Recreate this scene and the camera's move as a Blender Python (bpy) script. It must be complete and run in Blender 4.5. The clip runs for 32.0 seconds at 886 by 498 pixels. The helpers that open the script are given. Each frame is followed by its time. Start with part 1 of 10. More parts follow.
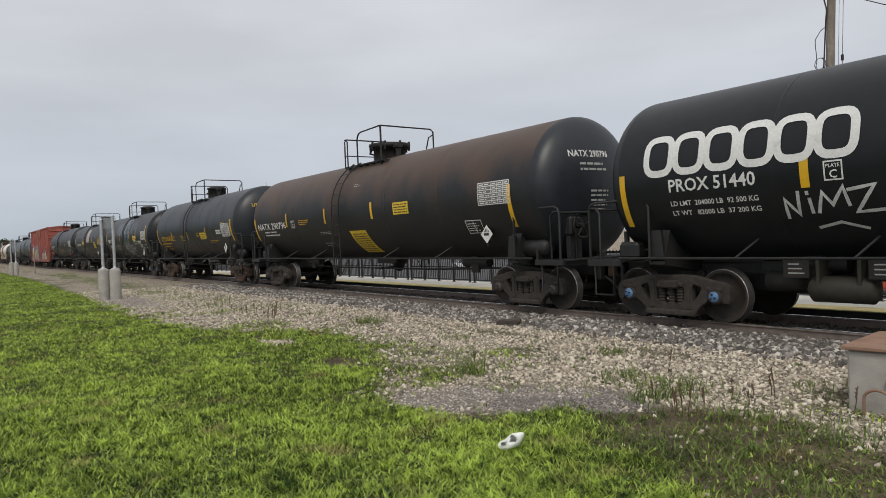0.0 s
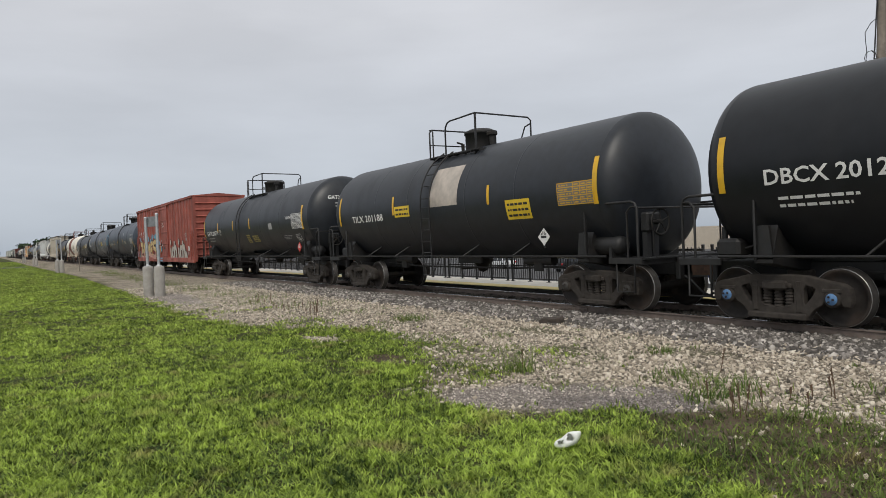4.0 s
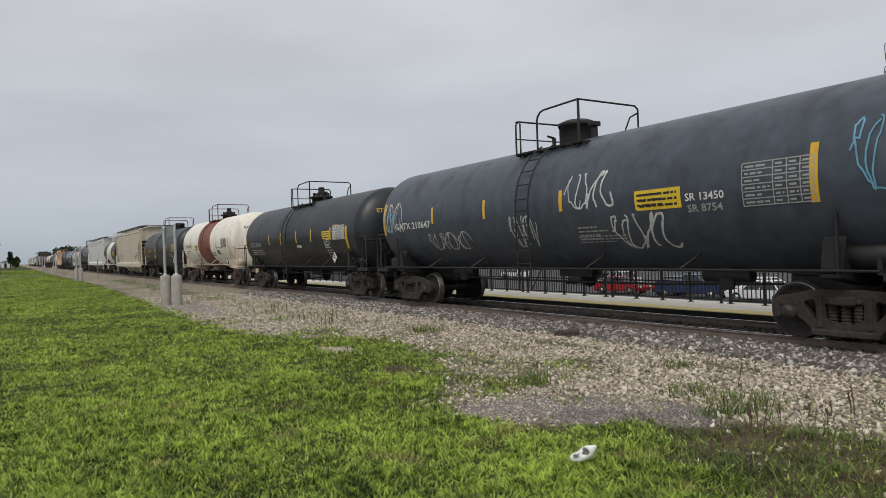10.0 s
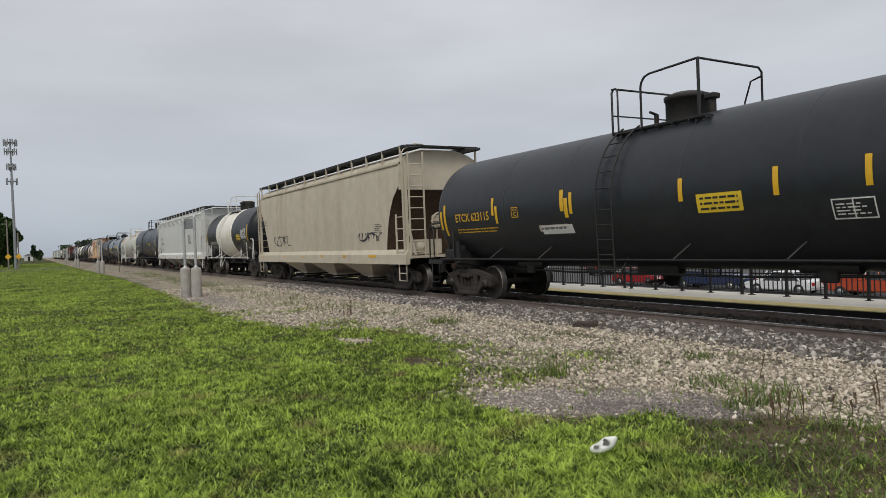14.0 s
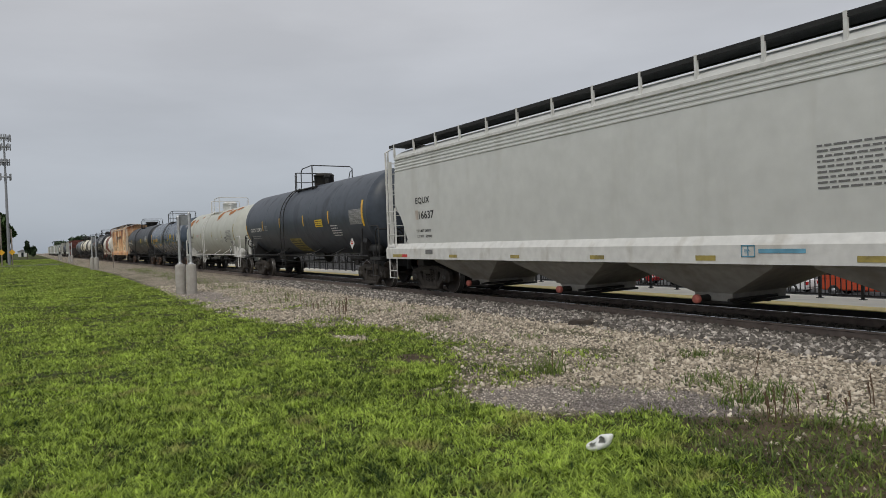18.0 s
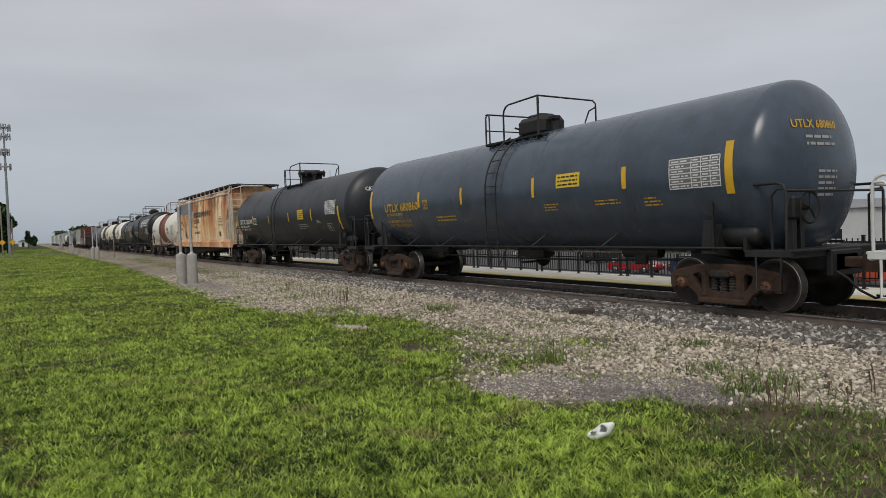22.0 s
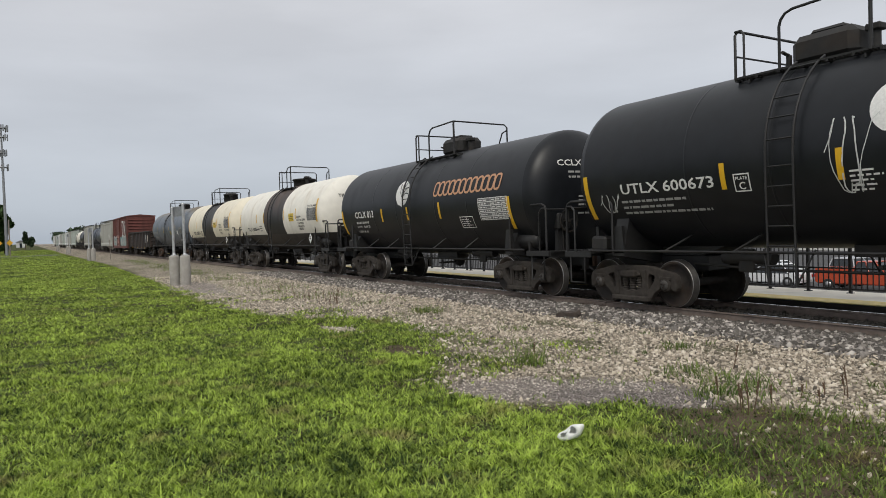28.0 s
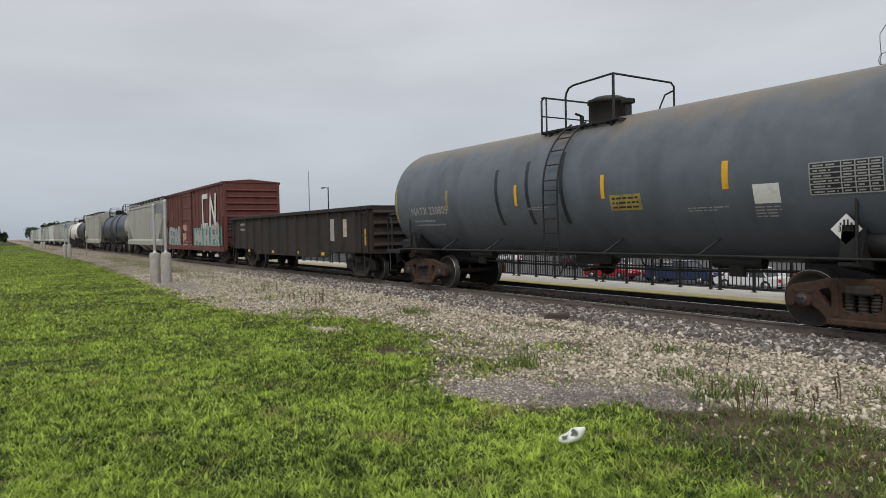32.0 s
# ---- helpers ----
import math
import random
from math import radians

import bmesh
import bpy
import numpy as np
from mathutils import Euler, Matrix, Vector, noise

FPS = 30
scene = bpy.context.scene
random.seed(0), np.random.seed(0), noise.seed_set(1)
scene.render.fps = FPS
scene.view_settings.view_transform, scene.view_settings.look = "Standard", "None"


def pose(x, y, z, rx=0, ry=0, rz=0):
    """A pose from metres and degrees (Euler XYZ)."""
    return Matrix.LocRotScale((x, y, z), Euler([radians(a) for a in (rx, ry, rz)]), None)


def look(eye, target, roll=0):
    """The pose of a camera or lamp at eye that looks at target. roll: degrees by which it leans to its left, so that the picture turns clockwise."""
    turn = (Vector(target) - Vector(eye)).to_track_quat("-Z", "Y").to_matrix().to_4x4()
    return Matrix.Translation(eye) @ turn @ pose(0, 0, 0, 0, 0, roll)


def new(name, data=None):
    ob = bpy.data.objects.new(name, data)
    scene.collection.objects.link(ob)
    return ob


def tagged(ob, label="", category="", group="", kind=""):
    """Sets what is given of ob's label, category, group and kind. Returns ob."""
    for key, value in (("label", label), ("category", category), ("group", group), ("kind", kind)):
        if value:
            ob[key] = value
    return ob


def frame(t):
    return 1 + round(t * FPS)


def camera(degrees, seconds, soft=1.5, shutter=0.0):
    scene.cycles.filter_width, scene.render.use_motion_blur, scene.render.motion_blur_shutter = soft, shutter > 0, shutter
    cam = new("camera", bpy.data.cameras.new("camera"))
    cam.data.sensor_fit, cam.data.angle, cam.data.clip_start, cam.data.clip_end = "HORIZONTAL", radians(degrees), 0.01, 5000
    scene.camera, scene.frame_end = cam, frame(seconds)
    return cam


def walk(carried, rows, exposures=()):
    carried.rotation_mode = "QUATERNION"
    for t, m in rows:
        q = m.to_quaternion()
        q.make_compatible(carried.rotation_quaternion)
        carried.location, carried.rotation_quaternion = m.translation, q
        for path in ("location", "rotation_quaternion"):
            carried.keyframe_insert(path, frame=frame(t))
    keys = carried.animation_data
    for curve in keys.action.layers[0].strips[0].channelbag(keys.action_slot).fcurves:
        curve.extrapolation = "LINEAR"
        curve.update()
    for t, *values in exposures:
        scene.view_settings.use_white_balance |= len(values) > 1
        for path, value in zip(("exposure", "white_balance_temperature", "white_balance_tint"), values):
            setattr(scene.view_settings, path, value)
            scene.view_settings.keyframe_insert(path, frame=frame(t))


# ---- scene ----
# the camera is held in the hand beside the track; x runs along the track, y across it
cam = camera(65.08, 32.0, soft=0.6)
PATH = [
    (0, look((0.093, 0.154, 1.773), (-8.020, 5.997, 1.600), -2.45)),
    (0.5, look((0.102, 0.158, 1.778), (-8.068, 5.923, 1.606), -2.47)),
    (1, look((0.099, 0.159, 1.781), (-8.111, 5.867, 1.629), -2.52)),
    (1.5, look((0.103, 0.146, 1.777), (-8.140, 5.806, 1.646), -2.52)),
    (2, look((0.100, 0.144, 1.773), (-8.189, 5.735, 1.624), -2.49)),
    (2.5, look((0.093, 0.127, 1.765), (-8.223, 5.678, 1.599), -2.35)),
    (3, look((0.054, 0.091, 1.765), (-8.260, 5.646, 1.606), -2.37)),
    (3.5, look((0.006, 0.037, 1.773), (-8.330, 5.558, 1.606), -2.44)),
    (5.5, look((-0.038, -0.036, 1.773), (-8.566, 5.183, 1.570), -2.21)),
    (6, look((-0.044, -0.036, 1.775), (-8.610, 5.120, 1.566), -2.17)),
    (6.5, look((-0.045, -0.031, 1.781), (-8.636, 5.081, 1.576), -2.21)),
    (7, look((-0.034, -0.033, 1.793), (-8.640, 5.056, 1.593), -2.36)),
    (7.5, look((-0.029, -0.054, 1.792), (-8.635, 5.036, 1.617), -2.17)),
    (8, look((-0.020, -0.053, 1.796), (-8.606, 5.072, 1.649), -2.16)),
    (8.5, look((-0.013, -0.057, 1.791), (-8.550, 5.149, 1.703), -2.07)),
    (9, look((-0.001, -0.047, 1.784), (-8.504, 5.216, 1.746), -1.99)),
    (9.5, look((-0.004, -0.034, 1.774), (-8.492, 5.253, 1.765), -2.05)),
    (10, look((-0.001, -0.029, 1.787), (-8.491, 5.255, 1.773), -2.09)),
    (10.5, look((-0.011, -0.034, 1.783), (-8.501, 5.250, 1.770), -2.03)),
    (11, look((-0.013, -0.042, 1.783), (-8.504, 5.240, 1.765), -1.96)),
    (11.5, look((-0.009, -0.045, 1.784), (-8.511, 5.220, 1.758), -1.93)),
    (12, look((-0.015, -0.037, 1.787), (-8.531, 5.205, 1.733), -2.04)),
    (12.5, look((-0.013, -0.046, 1.787), (-8.551, 5.160, 1.690), -2.12)),
    (13, look((-0.019, -0.039, 1.780), (-8.593, 5.106, 1.658), -2.21)),
    (13.5, look((-0.024, -0.032, 1.783), (-8.622, 5.071, 1.649), -2.31)),
    (14, look((-0.021, -0.037, 1.781), (-8.639, 5.034, 1.658), -2.31)),
    (14.5, look((-0.019, -0.037, 1.781), (-8.647, 5.019, 1.673), -2.36)),
    (16.5, look((-0.017, -0.033, 1.785), (-8.580, 5.132, 1.684), -2.45)),
    (17, look((-0.030, -0.030, 1.780), (-8.610, 5.106, 1.635), -2.36)),
    (17.5, look((-0.033, -0.033, 1.786), (-8.623, 5.083, 1.623), -2.22)),
    (18, look((-0.033, -0.048, 1.776), (-8.616, 5.081, 1.617), -2.06)),
    (18.5, look((-0.035, -0.051, 1.775), (-8.617, 5.078, 1.596), -1.99)),
    (19, look((-0.035, -0.054, 1.770), (-8.620, 5.071, 1.577), -2.02)),
    (19.5, look((-0.040, -0.052, 1.772), (-8.626, 5.071, 1.555), -2.05)),
    (20, look((-0.045, -0.032, 1.780), (-8.640, 5.073, 1.534), -2.24)),
    (20.5, look((-0.042, -0.041, 1.775), (-8.636, 5.065, 1.518), -2.18)),
    (21, look((-0.044, -0.041, 1.769), (-8.637, 5.066, 1.502), -2.16)),
    (21.5, look((-0.046, -0.039, 1.773), (-8.635, 5.074, 1.480), -2.17)),
    (22, look((-0.048, -0.046, 1.770), (-8.635, 5.070, 1.463), -2.10)),
    (22.5, look((-0.046, -0.046, 1.766), (-8.639, 5.058, 1.452), -2.05)),
    (23, look((-0.051, -0.044, 1.766), (-8.645, 5.060, 1.442), -1.97)),
    (23.5, look((-0.061, -0.036, 1.775), (-8.642, 5.088, 1.432), -2.00)),
    (24, look((-0.053, -0.041, 1.768), (-8.609, 5.122, 1.413), -1.97)),
    (24.5, look((-0.039, -0.022, 1.777), (-8.569, 5.184, 1.402), -2.21)),
    (25, look((-0.005, -0.012, 1.776), (-8.524, 5.212, 1.413), -2.25)),
    (25.5, look((0.028, 0.032, 1.772), (-8.495, 5.251, 1.437), -2.04)),
    (27.5, look((0.118, 0.098, 1.765), (-8.439, 5.264, 1.487), -1.94)),
    (28, look((0.109, 0.108, 1.764), (-8.467, 5.244, 1.494), -1.85)),
    (28.5, look((0.112, 0.109, 1.764), (-8.492, 5.198, 1.495), -1.88)),
    (29, look((0.094, 0.099, 1.765), (-8.513, 5.183, 1.490), -1.81)),
    (29.5, look((0.063, 0.058, 1.771), (-8.518, 5.185, 1.492), -1.83)),
    (30, look((0.009, 0.023, 1.771), (-8.549, 5.188, 1.503), -1.87)),
    (30.5, look((-0.016, -0.015, 1.773), (-8.552, 5.187, 1.505), -1.76)),
    (31, look((-0.018, -0.025, 1.763), (-8.530, 5.215, 1.483), -1.53)),
    (31.5, look((-0.040, -0.020, 1.759), (-8.511, 5.287, 1.475), -1.27)),
    (32, look((-0.033, -0.023, 1.769), (-8.455, 5.362, 1.499), -1.14)),
]
# the phone's own exposure drifts as dark and pale cars pass
EXPOSURES = [(0, 0.08), (3, 0.08), (6, 0.08), (7, -0.03), (8, -0.05), (9, -0.03), (11, -0.02), (12, -0.02), (13, -0.26), (14, 0.0), (16, -0.15), (17, -0.18), (19, -0.2), (20, 0.0), (21, -0.2), (22, -0.16), (23, 0.08), (24, 0.02), (25, -0.08), (28, 0.08), (29, 0.03), (30, -0.34), (31, -0.28), (32, 0.03)]
walk(cam, PATH, EXPOSURES)

# ---- world and light: an overcast sky ----
SUN_ELEVATION, SUN_ROTATION = radians(48), radians(132)
world = bpy.data.worlds.new("overcast_sky")
scene.world = world
world.use_nodes = True
wn, wl = world.node_tree.nodes, world.node_tree.links
wn.clear()
w_out = wn.new("ShaderNodeOutputWorld")
w_bg = wn.new("ShaderNodeBackground")
w_sky = wn.new("ShaderNodeTexSky")
w_sky.sky_type, w_sky.sun_disc = "NISHITA", False
w_sky.sun_elevation, w_sky.sun_rotation = SUN_ELEVATION, SUN_ROTATION
w_co = wn.new("ShaderNodeTexCoord")
w_sep = wn.new("ShaderNodeSeparateXYZ")
wl.new(w_co.outputs["Generated"], w_sep.inputs[0])
w_map = wn.new("ShaderNodeMapping")
w_map.inputs["Scale"].default_value = (1.6, 1.6, 6.5)
wl.new(w_co.outputs["Generated"], w_map.inputs[0])
w_noise = wn.new("ShaderNodeTexNoise")
w_noise.inputs["Scale"].default_value, w_noise.inputs["Detail"].default_value = 1.7, 6.0
w_noise.inputs["Roughness"].default_value = 0.52
wl.new(w_map.outputs[0], w_noise.inputs["Vector"])
w_ramp = wn.new("ShaderNodeValToRGB")          # the cloud deck: bluish low down, pale grey higher up
for k, (at, col) in enumerate(((0.0, (3.6, 4.05, 4.7, 1)), (0.10, (4.8, 5.1, 5.6, 1)), (0.30, (5.75, 5.85, 6.15, 1)), (0.75, (6.6, 6.7, 6.85, 1)))):
    el = w_ramp.color_ramp.elements[k] if k < 2 else w_ramp.color_ramp.elements.new(at)
    el.position, el.color = at, col
wl.new(w_sep.outputs["Z"], w_ramp.inputs[0])
w_var = wn.new("ShaderNodeMapRange")
w_var.inputs["From Min"].default_value, w_var.inputs["From Max"].default_value = 0.3, 0.7
w_var.inputs["To Min"].default_value, w_var.inputs["To Max"].default_value = 0.92, 1.07
wl.new(w_noise.outputs["Fac"], w_var.inputs["Value"])
w_mul = wn.new("ShaderNodeVectorMath")
w_mul.operation = "SCALE"
wl.new(w_ramp.outputs[0], w_mul.inputs[0])
wl.new(w_var.outputs[0], w_mul.inputs["Scale"])
w_mix = wn.new("ShaderNodeMix")
w_mix.data_type = "RGBA"
w_mix.inputs["Factor"].default_value = 0.93     # the clouds leave little of the clear sky
wl.new(w_sky.outputs[0], w_mix.inputs["A"])
wl.new(w_mul.outputs[0], w_mix.inputs["B"])
wl.new(w_mix.outputs["Result"], w_bg.inputs["Color"])
w_bg.inputs["Strength"].default_value = 0.108
wl.new(w_bg.outputs[0], w_out.inputs[0])

sun = new("sun", bpy.data.lights.new("sun", "SUN"))
sun.data.energy, sun.data.angle, sun.data.color = 1.5, radians(20), (1.0, 0.95, 0.86)
sun.rotation_euler = (radians(90) - SUN_ELEVATION, 0, radians(180) - SUN_ROTATION)
scene.view_settings.exposure = 0.0


# ---- materials ----
def material(name, color, rough=0.7, metal=0.0, grain=0.12, grain_scale=6.0, dirt=0.0, dirt_color=(0.06, 0.045, 0.03), dirt_scale=1.2,
             streak=1.0, bump=0.05, bump_scale=40.0, top=None, random=0.0, spec=0.5):
    """A surface with fine grain, larger stains (drawn out downwards by streak) and relief, in the thing's own metres.
    top: (height, softness, colour, share) of a stain that gathers above that height."""
    m = bpy.data.materials.new(name)
    m.use_nodes = True
    n, k = m.node_tree.nodes, m.node_tree.links
    b = n["Principled BSDF"]
    co = n.new("ShaderNodeTexCoord")
    base = n.new("ShaderNodeRGB")
    base.outputs[0].default_value = (*color, 1)
    col = base.outputs[0]

    def noise_of(scale, detail, stretch=1.0):
        mp = n.new("ShaderNodeMapping")
        mp.inputs["Scale"].default_value = (1, 1, 1 / stretch)
        k.new(co.outputs["Object"], mp.inputs[0])
        t = n.new("ShaderNodeTexNoise")
        t.inputs["Scale"].default_value, t.inputs["Detail"].default_value = scale, detail
        k.new(mp.outputs[0], t.inputs["Vector"])
        return t.outputs["Fac"]

    def mix(a, bb, fac, how="MIX"):
        x = n.new("ShaderNodeMix")
        x.data_type, x.blend_type = "RGBA", how
        k.new(a, x.inputs["A"])
        if isinstance(bb, tuple):
            x.inputs["B"].default_value = (*bb, 1)
        else:
            k.new(bb, x.inputs["B"])
        if isinstance(fac, float):
            x.inputs["Factor"].default_value = fac
        else:
            k.new(fac, x.inputs["Factor"])
        return x.outputs["Result"]

    def span(v, lo, hi, a=0.0, c=1.0):
        x = n.new("ShaderNodeMapRange")
        for key, val in (("From Min", lo), ("From Max", hi), ("To Min", a), ("To Max", c)):
            x.inputs[key].default_value = val
        k.new(v, x.inputs["Value"])
        return x.outputs[0]

    if grain:
        g = span(noise_of(grain_scale, 6), 0.3, 0.7, 1 - grain, 1 + grain)
        s = n.new("ShaderNodeVectorMath")
        s.operation = "SCALE"
        k.new(col, s.inputs[0])
        k.new(g, s.inputs["Scale"])
        col = s.outputs[0]
    if random:
        oi = n.new("ShaderNodeObjectInfo")
        g = span(oi.outputs["Random"], 0, 1, 1 - random, 1 + random)
        s = n.new("ShaderNodeVectorMath")
        s.operation = "SCALE"
        k.new(col, s.inputs[0])
        k.new(g, s.inputs["Scale"])
        col = s.outputs[0]
    rough_out = None
    if dirt:
        d = span(noise_of(dirt_scale, 8, streak), 0.62 - 0.3 * dirt, 0.82 - 0.12 * dirt, 0.0, min(1.0, 0.45 + dirt * 0.5))
        col = mix(col, dirt_color, d)
        rough_out = span(d, 0, 1, rough, min(1, rough + 0.25))
    if top:
        z0, soft, tcol, share = top
        sp = n.new("ShaderNodeSeparateXYZ")
        k.new(co.outputs["Object"], sp.inputs[0])
        wob = n.new("ShaderNodeMath")
        wob.operation = "MULTIPLY_ADD"
        k.new(noise_of(1.1, 6, 2.5), wob.inputs[0])
        wob.inputs[1].default_value = soft * 4.5
        k.new(sp.outputs["Z"], wob.inputs[2])
        f = span(wob.outputs[0], z0 + soft * 1.6, z0 + soft * 3.6, 0.0, share)
        col = mix(col, tcol, f)
    k.new(col, b.inputs["Base Color"])
    if rough_out is None:
        rough_out = span(noise_of(grain_scale * 0.4, 4), 0.3, 0.7, max(0.02, rough - 0.07), min(1, rough + 0.07))
    k.new(rough_out, b.inputs["Roughness"])
    b.inputs["Metallic"].default_value = metal
    b.inputs["Specular IOR Level"].default_value = spec
    if bump:
        bp = n.new("ShaderNodeBump")
        bp.inputs["Strength"].default_value, bp.inputs["Distance"].default_value = bump, 0.02
        k.new(noise_of(bump_scale, 5), bp.inputs["Height"])
        k.new(bp.outputs[0], b.inputs["Normal"])
    return m


M = {}
M["iron"] = material("dark_iron", (0.014, 0.013, 0.012), 0.68, 0.0, 0.35, 9, 0.4, (0.042, 0.030, 0.022), 3.0)
M["black"] = material("black_frame_paint", (0.013, 0.013, 0.0135), 0.55, 0.0, 0.25, 8, 0.3, (0.036, 0.030, 0.025), 2.2, 2.0)
M["truck"] = material("grimy_cast_steel", (0.046, 0.039, 0.033), 0.85, 0.1, 0.3, 12, 0.5, (0.030, 0.024, 0.02), 4.0)
M["truck_rust"] = material("rusty_cast_steel", (0.068, 0.038, 0.024), 0.9, 0.1, 0.3, 12, 0.5, (0.040, 0.028, 0.022), 4.0)
M["wheel"] = material("wheel_plate_steel", (0.034, 0.029, 0.026), 0.75, 0.2, 0.25, 10, 0.4, (0.08, 0.05, 0.033), 3.0)
M["tread"] = material("polished_wheel_rim", (0.42, 0.41, 0.40), 0.38, 0.9, 0.1, 14)
M["tread_dull"] = material("dull_wheel_tread", (0.075, 0.07, 0.066), 0.5, 0.6, 0.2, 10)
M["cap_blue"] = material("blue_bearing_cap", (0.10, 0.22, 0.42), 0.5, 0.0, 0.2, 20)
M["cap_rust"] = material("rusty_bearing_cap", (0.20, 0.09, 0.045), 0.8, 0.1, 0.3, 20)
M["cap_dark"] = material("dark_bearing_cap", (0.07, 0.065, 0.06), 0.6, 0.2, 0.2, 20)
M["yellow"] = material("yellow_reflective_tape", (0.72, 0.42, 0.02), 0.35, 0.0, 0.06, 12, 0.25, (0.35, 0.22, 0.04), 3.0)
M["placard"] = material("yellow_sign_sheet", (0.75, 0.52, 0.03), 0.45, 0.0, 0.06, 9, 0.2, (0.4, 0.3, 0.08), 4.0)
M["faded"] = material("faded_yellow_sheet", (0.36, 0.29, 0.08), 0.6, 0.0, 0.15, 9, 0.5, (0.1, 0.09, 0.05), 4.0)
M["white"] = material("white_lettering_paint", (0.72, 0.72, 0.70), 0.55, 0.0, 0.08, 30, 0.12, (0.35, 0.33, 0.3), 5.0)
M["dull_white"] = material("dulled_white_lettering", (0.36, 0.36, 0.35), 0.65, 0.0, 0.15, 30)
M["amber"] = material("amber_lettering_paint", (0.62, 0.36, 0.02), 0.55, 0.0, 0.08, 30)
M["ink"] = material("black_lettering_paint", (0.02, 0.02, 0.022), 0.55, 0.0, 0.1, 30)
M["grey_panel"] = material("grey_stencil_panel", (0.16, 0.16, 0.16), 0.6, 0.0, 0.1, 20)
M["copper"] = material("copper_lettering_paint", (0.55, 0.30, 0.17), 0.5, 0.0, 0.1, 30)
M["red_sign"] = material("red_placard", (0.55, 0.04, 0.03), 0.5, 0.0, 0.1, 20)
M["faint_ink"] = material("worn_dark_lettering", (0.20, 0.15, 0.085), 0.65, 0.0, 0.2, 20)
M["scrawl"] = material("sprayed_pale_paint", (0.55, 0.56, 0.55), 0.6, 0.0, 0.2, 12)
M["scrawl_dark"] = material("sprayed_black_paint", (0.025, 0.022, 0.03), 0.6, 0.0, 0.2, 12)
M["scrawl_blue"] = material("sprayed_sky_blue_paint", (0.13, 0.33, 0.46), 0.6, 0.0, 0.25, 4)
M["scrawl_tan"] = material("sprayed_sand_paint", (0.52, 0.38, 0.17), 0.6, 0.0, 0.25, 3)
M["scrawl_pink"] = material("sprayed_pink_paint", (0.48, 0.27, 0.22), 0.6, 0.0, 0.25, 3)
M["scrawl_grey"] = material("sprayed_silver_paint", (0.50, 0.44, 0.38), 0.5, 0.2, 0.25, 3)
M["scrawl_teal"] = material("sprayed_teal_paint", (0.08, 0.34, 0.33), 0.6, 0.0, 0.3, 3)

DARK = (0.012, 0.012, 0.012)
M["tank_black"] = material("black_tank_paint", (0.0120, 0.0150, 0.0205), 0.42, 0.0, 0.25, 5, 0.3, (0.027, 0.028, 0.031), 1.0, 4.0, 0.03, 16, spec=0.5)
M["tank_clean"] = material("fresh_black_tank_paint", (0.0088, 0.0102, 0.0128), 0.40, 0.0, 0.2, 4, 0.2, (0.020, 0.020, 0.021), 1.0, 4.0, 0.02, 16, spec=0.34)
M["tank_brown"] = material("rust_hazed_black_tank", (0.014, 0.0145, 0.016), 0.5, 0.0, 0.2, 5, 0.3, (0.05, 0.035, 0.026), 1.1, 3.0, 0.04, 16,
                           top=(2.95, 0.45, (0.085, 0.050, 0.034), 0.85), spec=0.4)
M["tank_grey"] = material("dark_grey_tank_paint", (0.052, 0.064, 0.084), 0.42, 0.0, 0.16, 4, 0.3, (0.026, 0.026, 0.028), 1.6, 6.0, 0.04, 14, spec=0.35)
M["tank_slate"] = material("slate_grey_tank_paint", (0.058, 0.070, 0.092), 0.4, 0.0, 0.2, 4, 0.4, (0.026, 0.029, 0.036), 1.5, 6.0, 0.04, 14,
                           spec=0.42)
M["tank_blue"] = material("blue_grey_tank_paint", (0.105, 0.124, 0.150), 0.45, 0.0, 0.12, 3, 0.3, (0.04, 0.048, 0.058), 1.0, 5.0, 0.03, 14,
                          top=(3.6, 0.28, (0.22, 0.165, 0.09), 0.6))
M["tank_indigo"] = material("blue_black_tank_paint", (0.052, 0.070, 0.098), 0.26, 0.0, 0.15, 3, 0.2, (0.018, 0.02, 0.024), 1.0, 3.0, 0.02, 14)
M["tank_white"] = material("cream_white_tank_paint", (0.80, 0.77, 0.69), 0.5, 0.0, 0.06, 3, 0.22, (0.40, 0.30, 0.18), 1.2, 5.0, 0.03, 14)
M["tank_rusty_white"] = material("grey_white_tank_paint", (0.49, 0.50, 0.45), 0.5, 0.0, 0.06, 3, 0.25, (0.36, 0.34, 0.28), 1.0, 5.0, 0.03, 14)
M["rust_stain"] = material("flaking_orange_rust", (0.36, 0.14, 0.04), 0.85, 0.0, 0.4, 7, 0.5, (0.20, 0.075, 0.03), 4.0, 2.0, 0.15, 30)
M["tank_cream"] = material("cream_tank_paint", (0.76, 0.70, 0.56), 0.5, 0.0, 0.06, 3, 0.2, (0.45, 0.36, 0.22), 1.2, 5.0, 0.03, 14)
M["band_brown"] = material("red_brown_tank_band", (0.22, 0.075, 0.045), 0.55, 0.0, 0.12, 4, 0.25, (0.12, 0.045, 0.03), 1.2, 4.0)
M["gon_olive"] = material("olive_reservoir_paint", (0.030, 0.029, 0.020), 0.7, 0.0, 0.25, 6, 0.4, (0.018, 0.016, 0.013), 2.0)
M["walk_grate"] = material("galvanised_walkway_mesh", (0.10, 0.105, 0.115), 0.7, 0.3, 0.3, 60, 0.2, (0.05, 0.045, 0.04), 3.0)
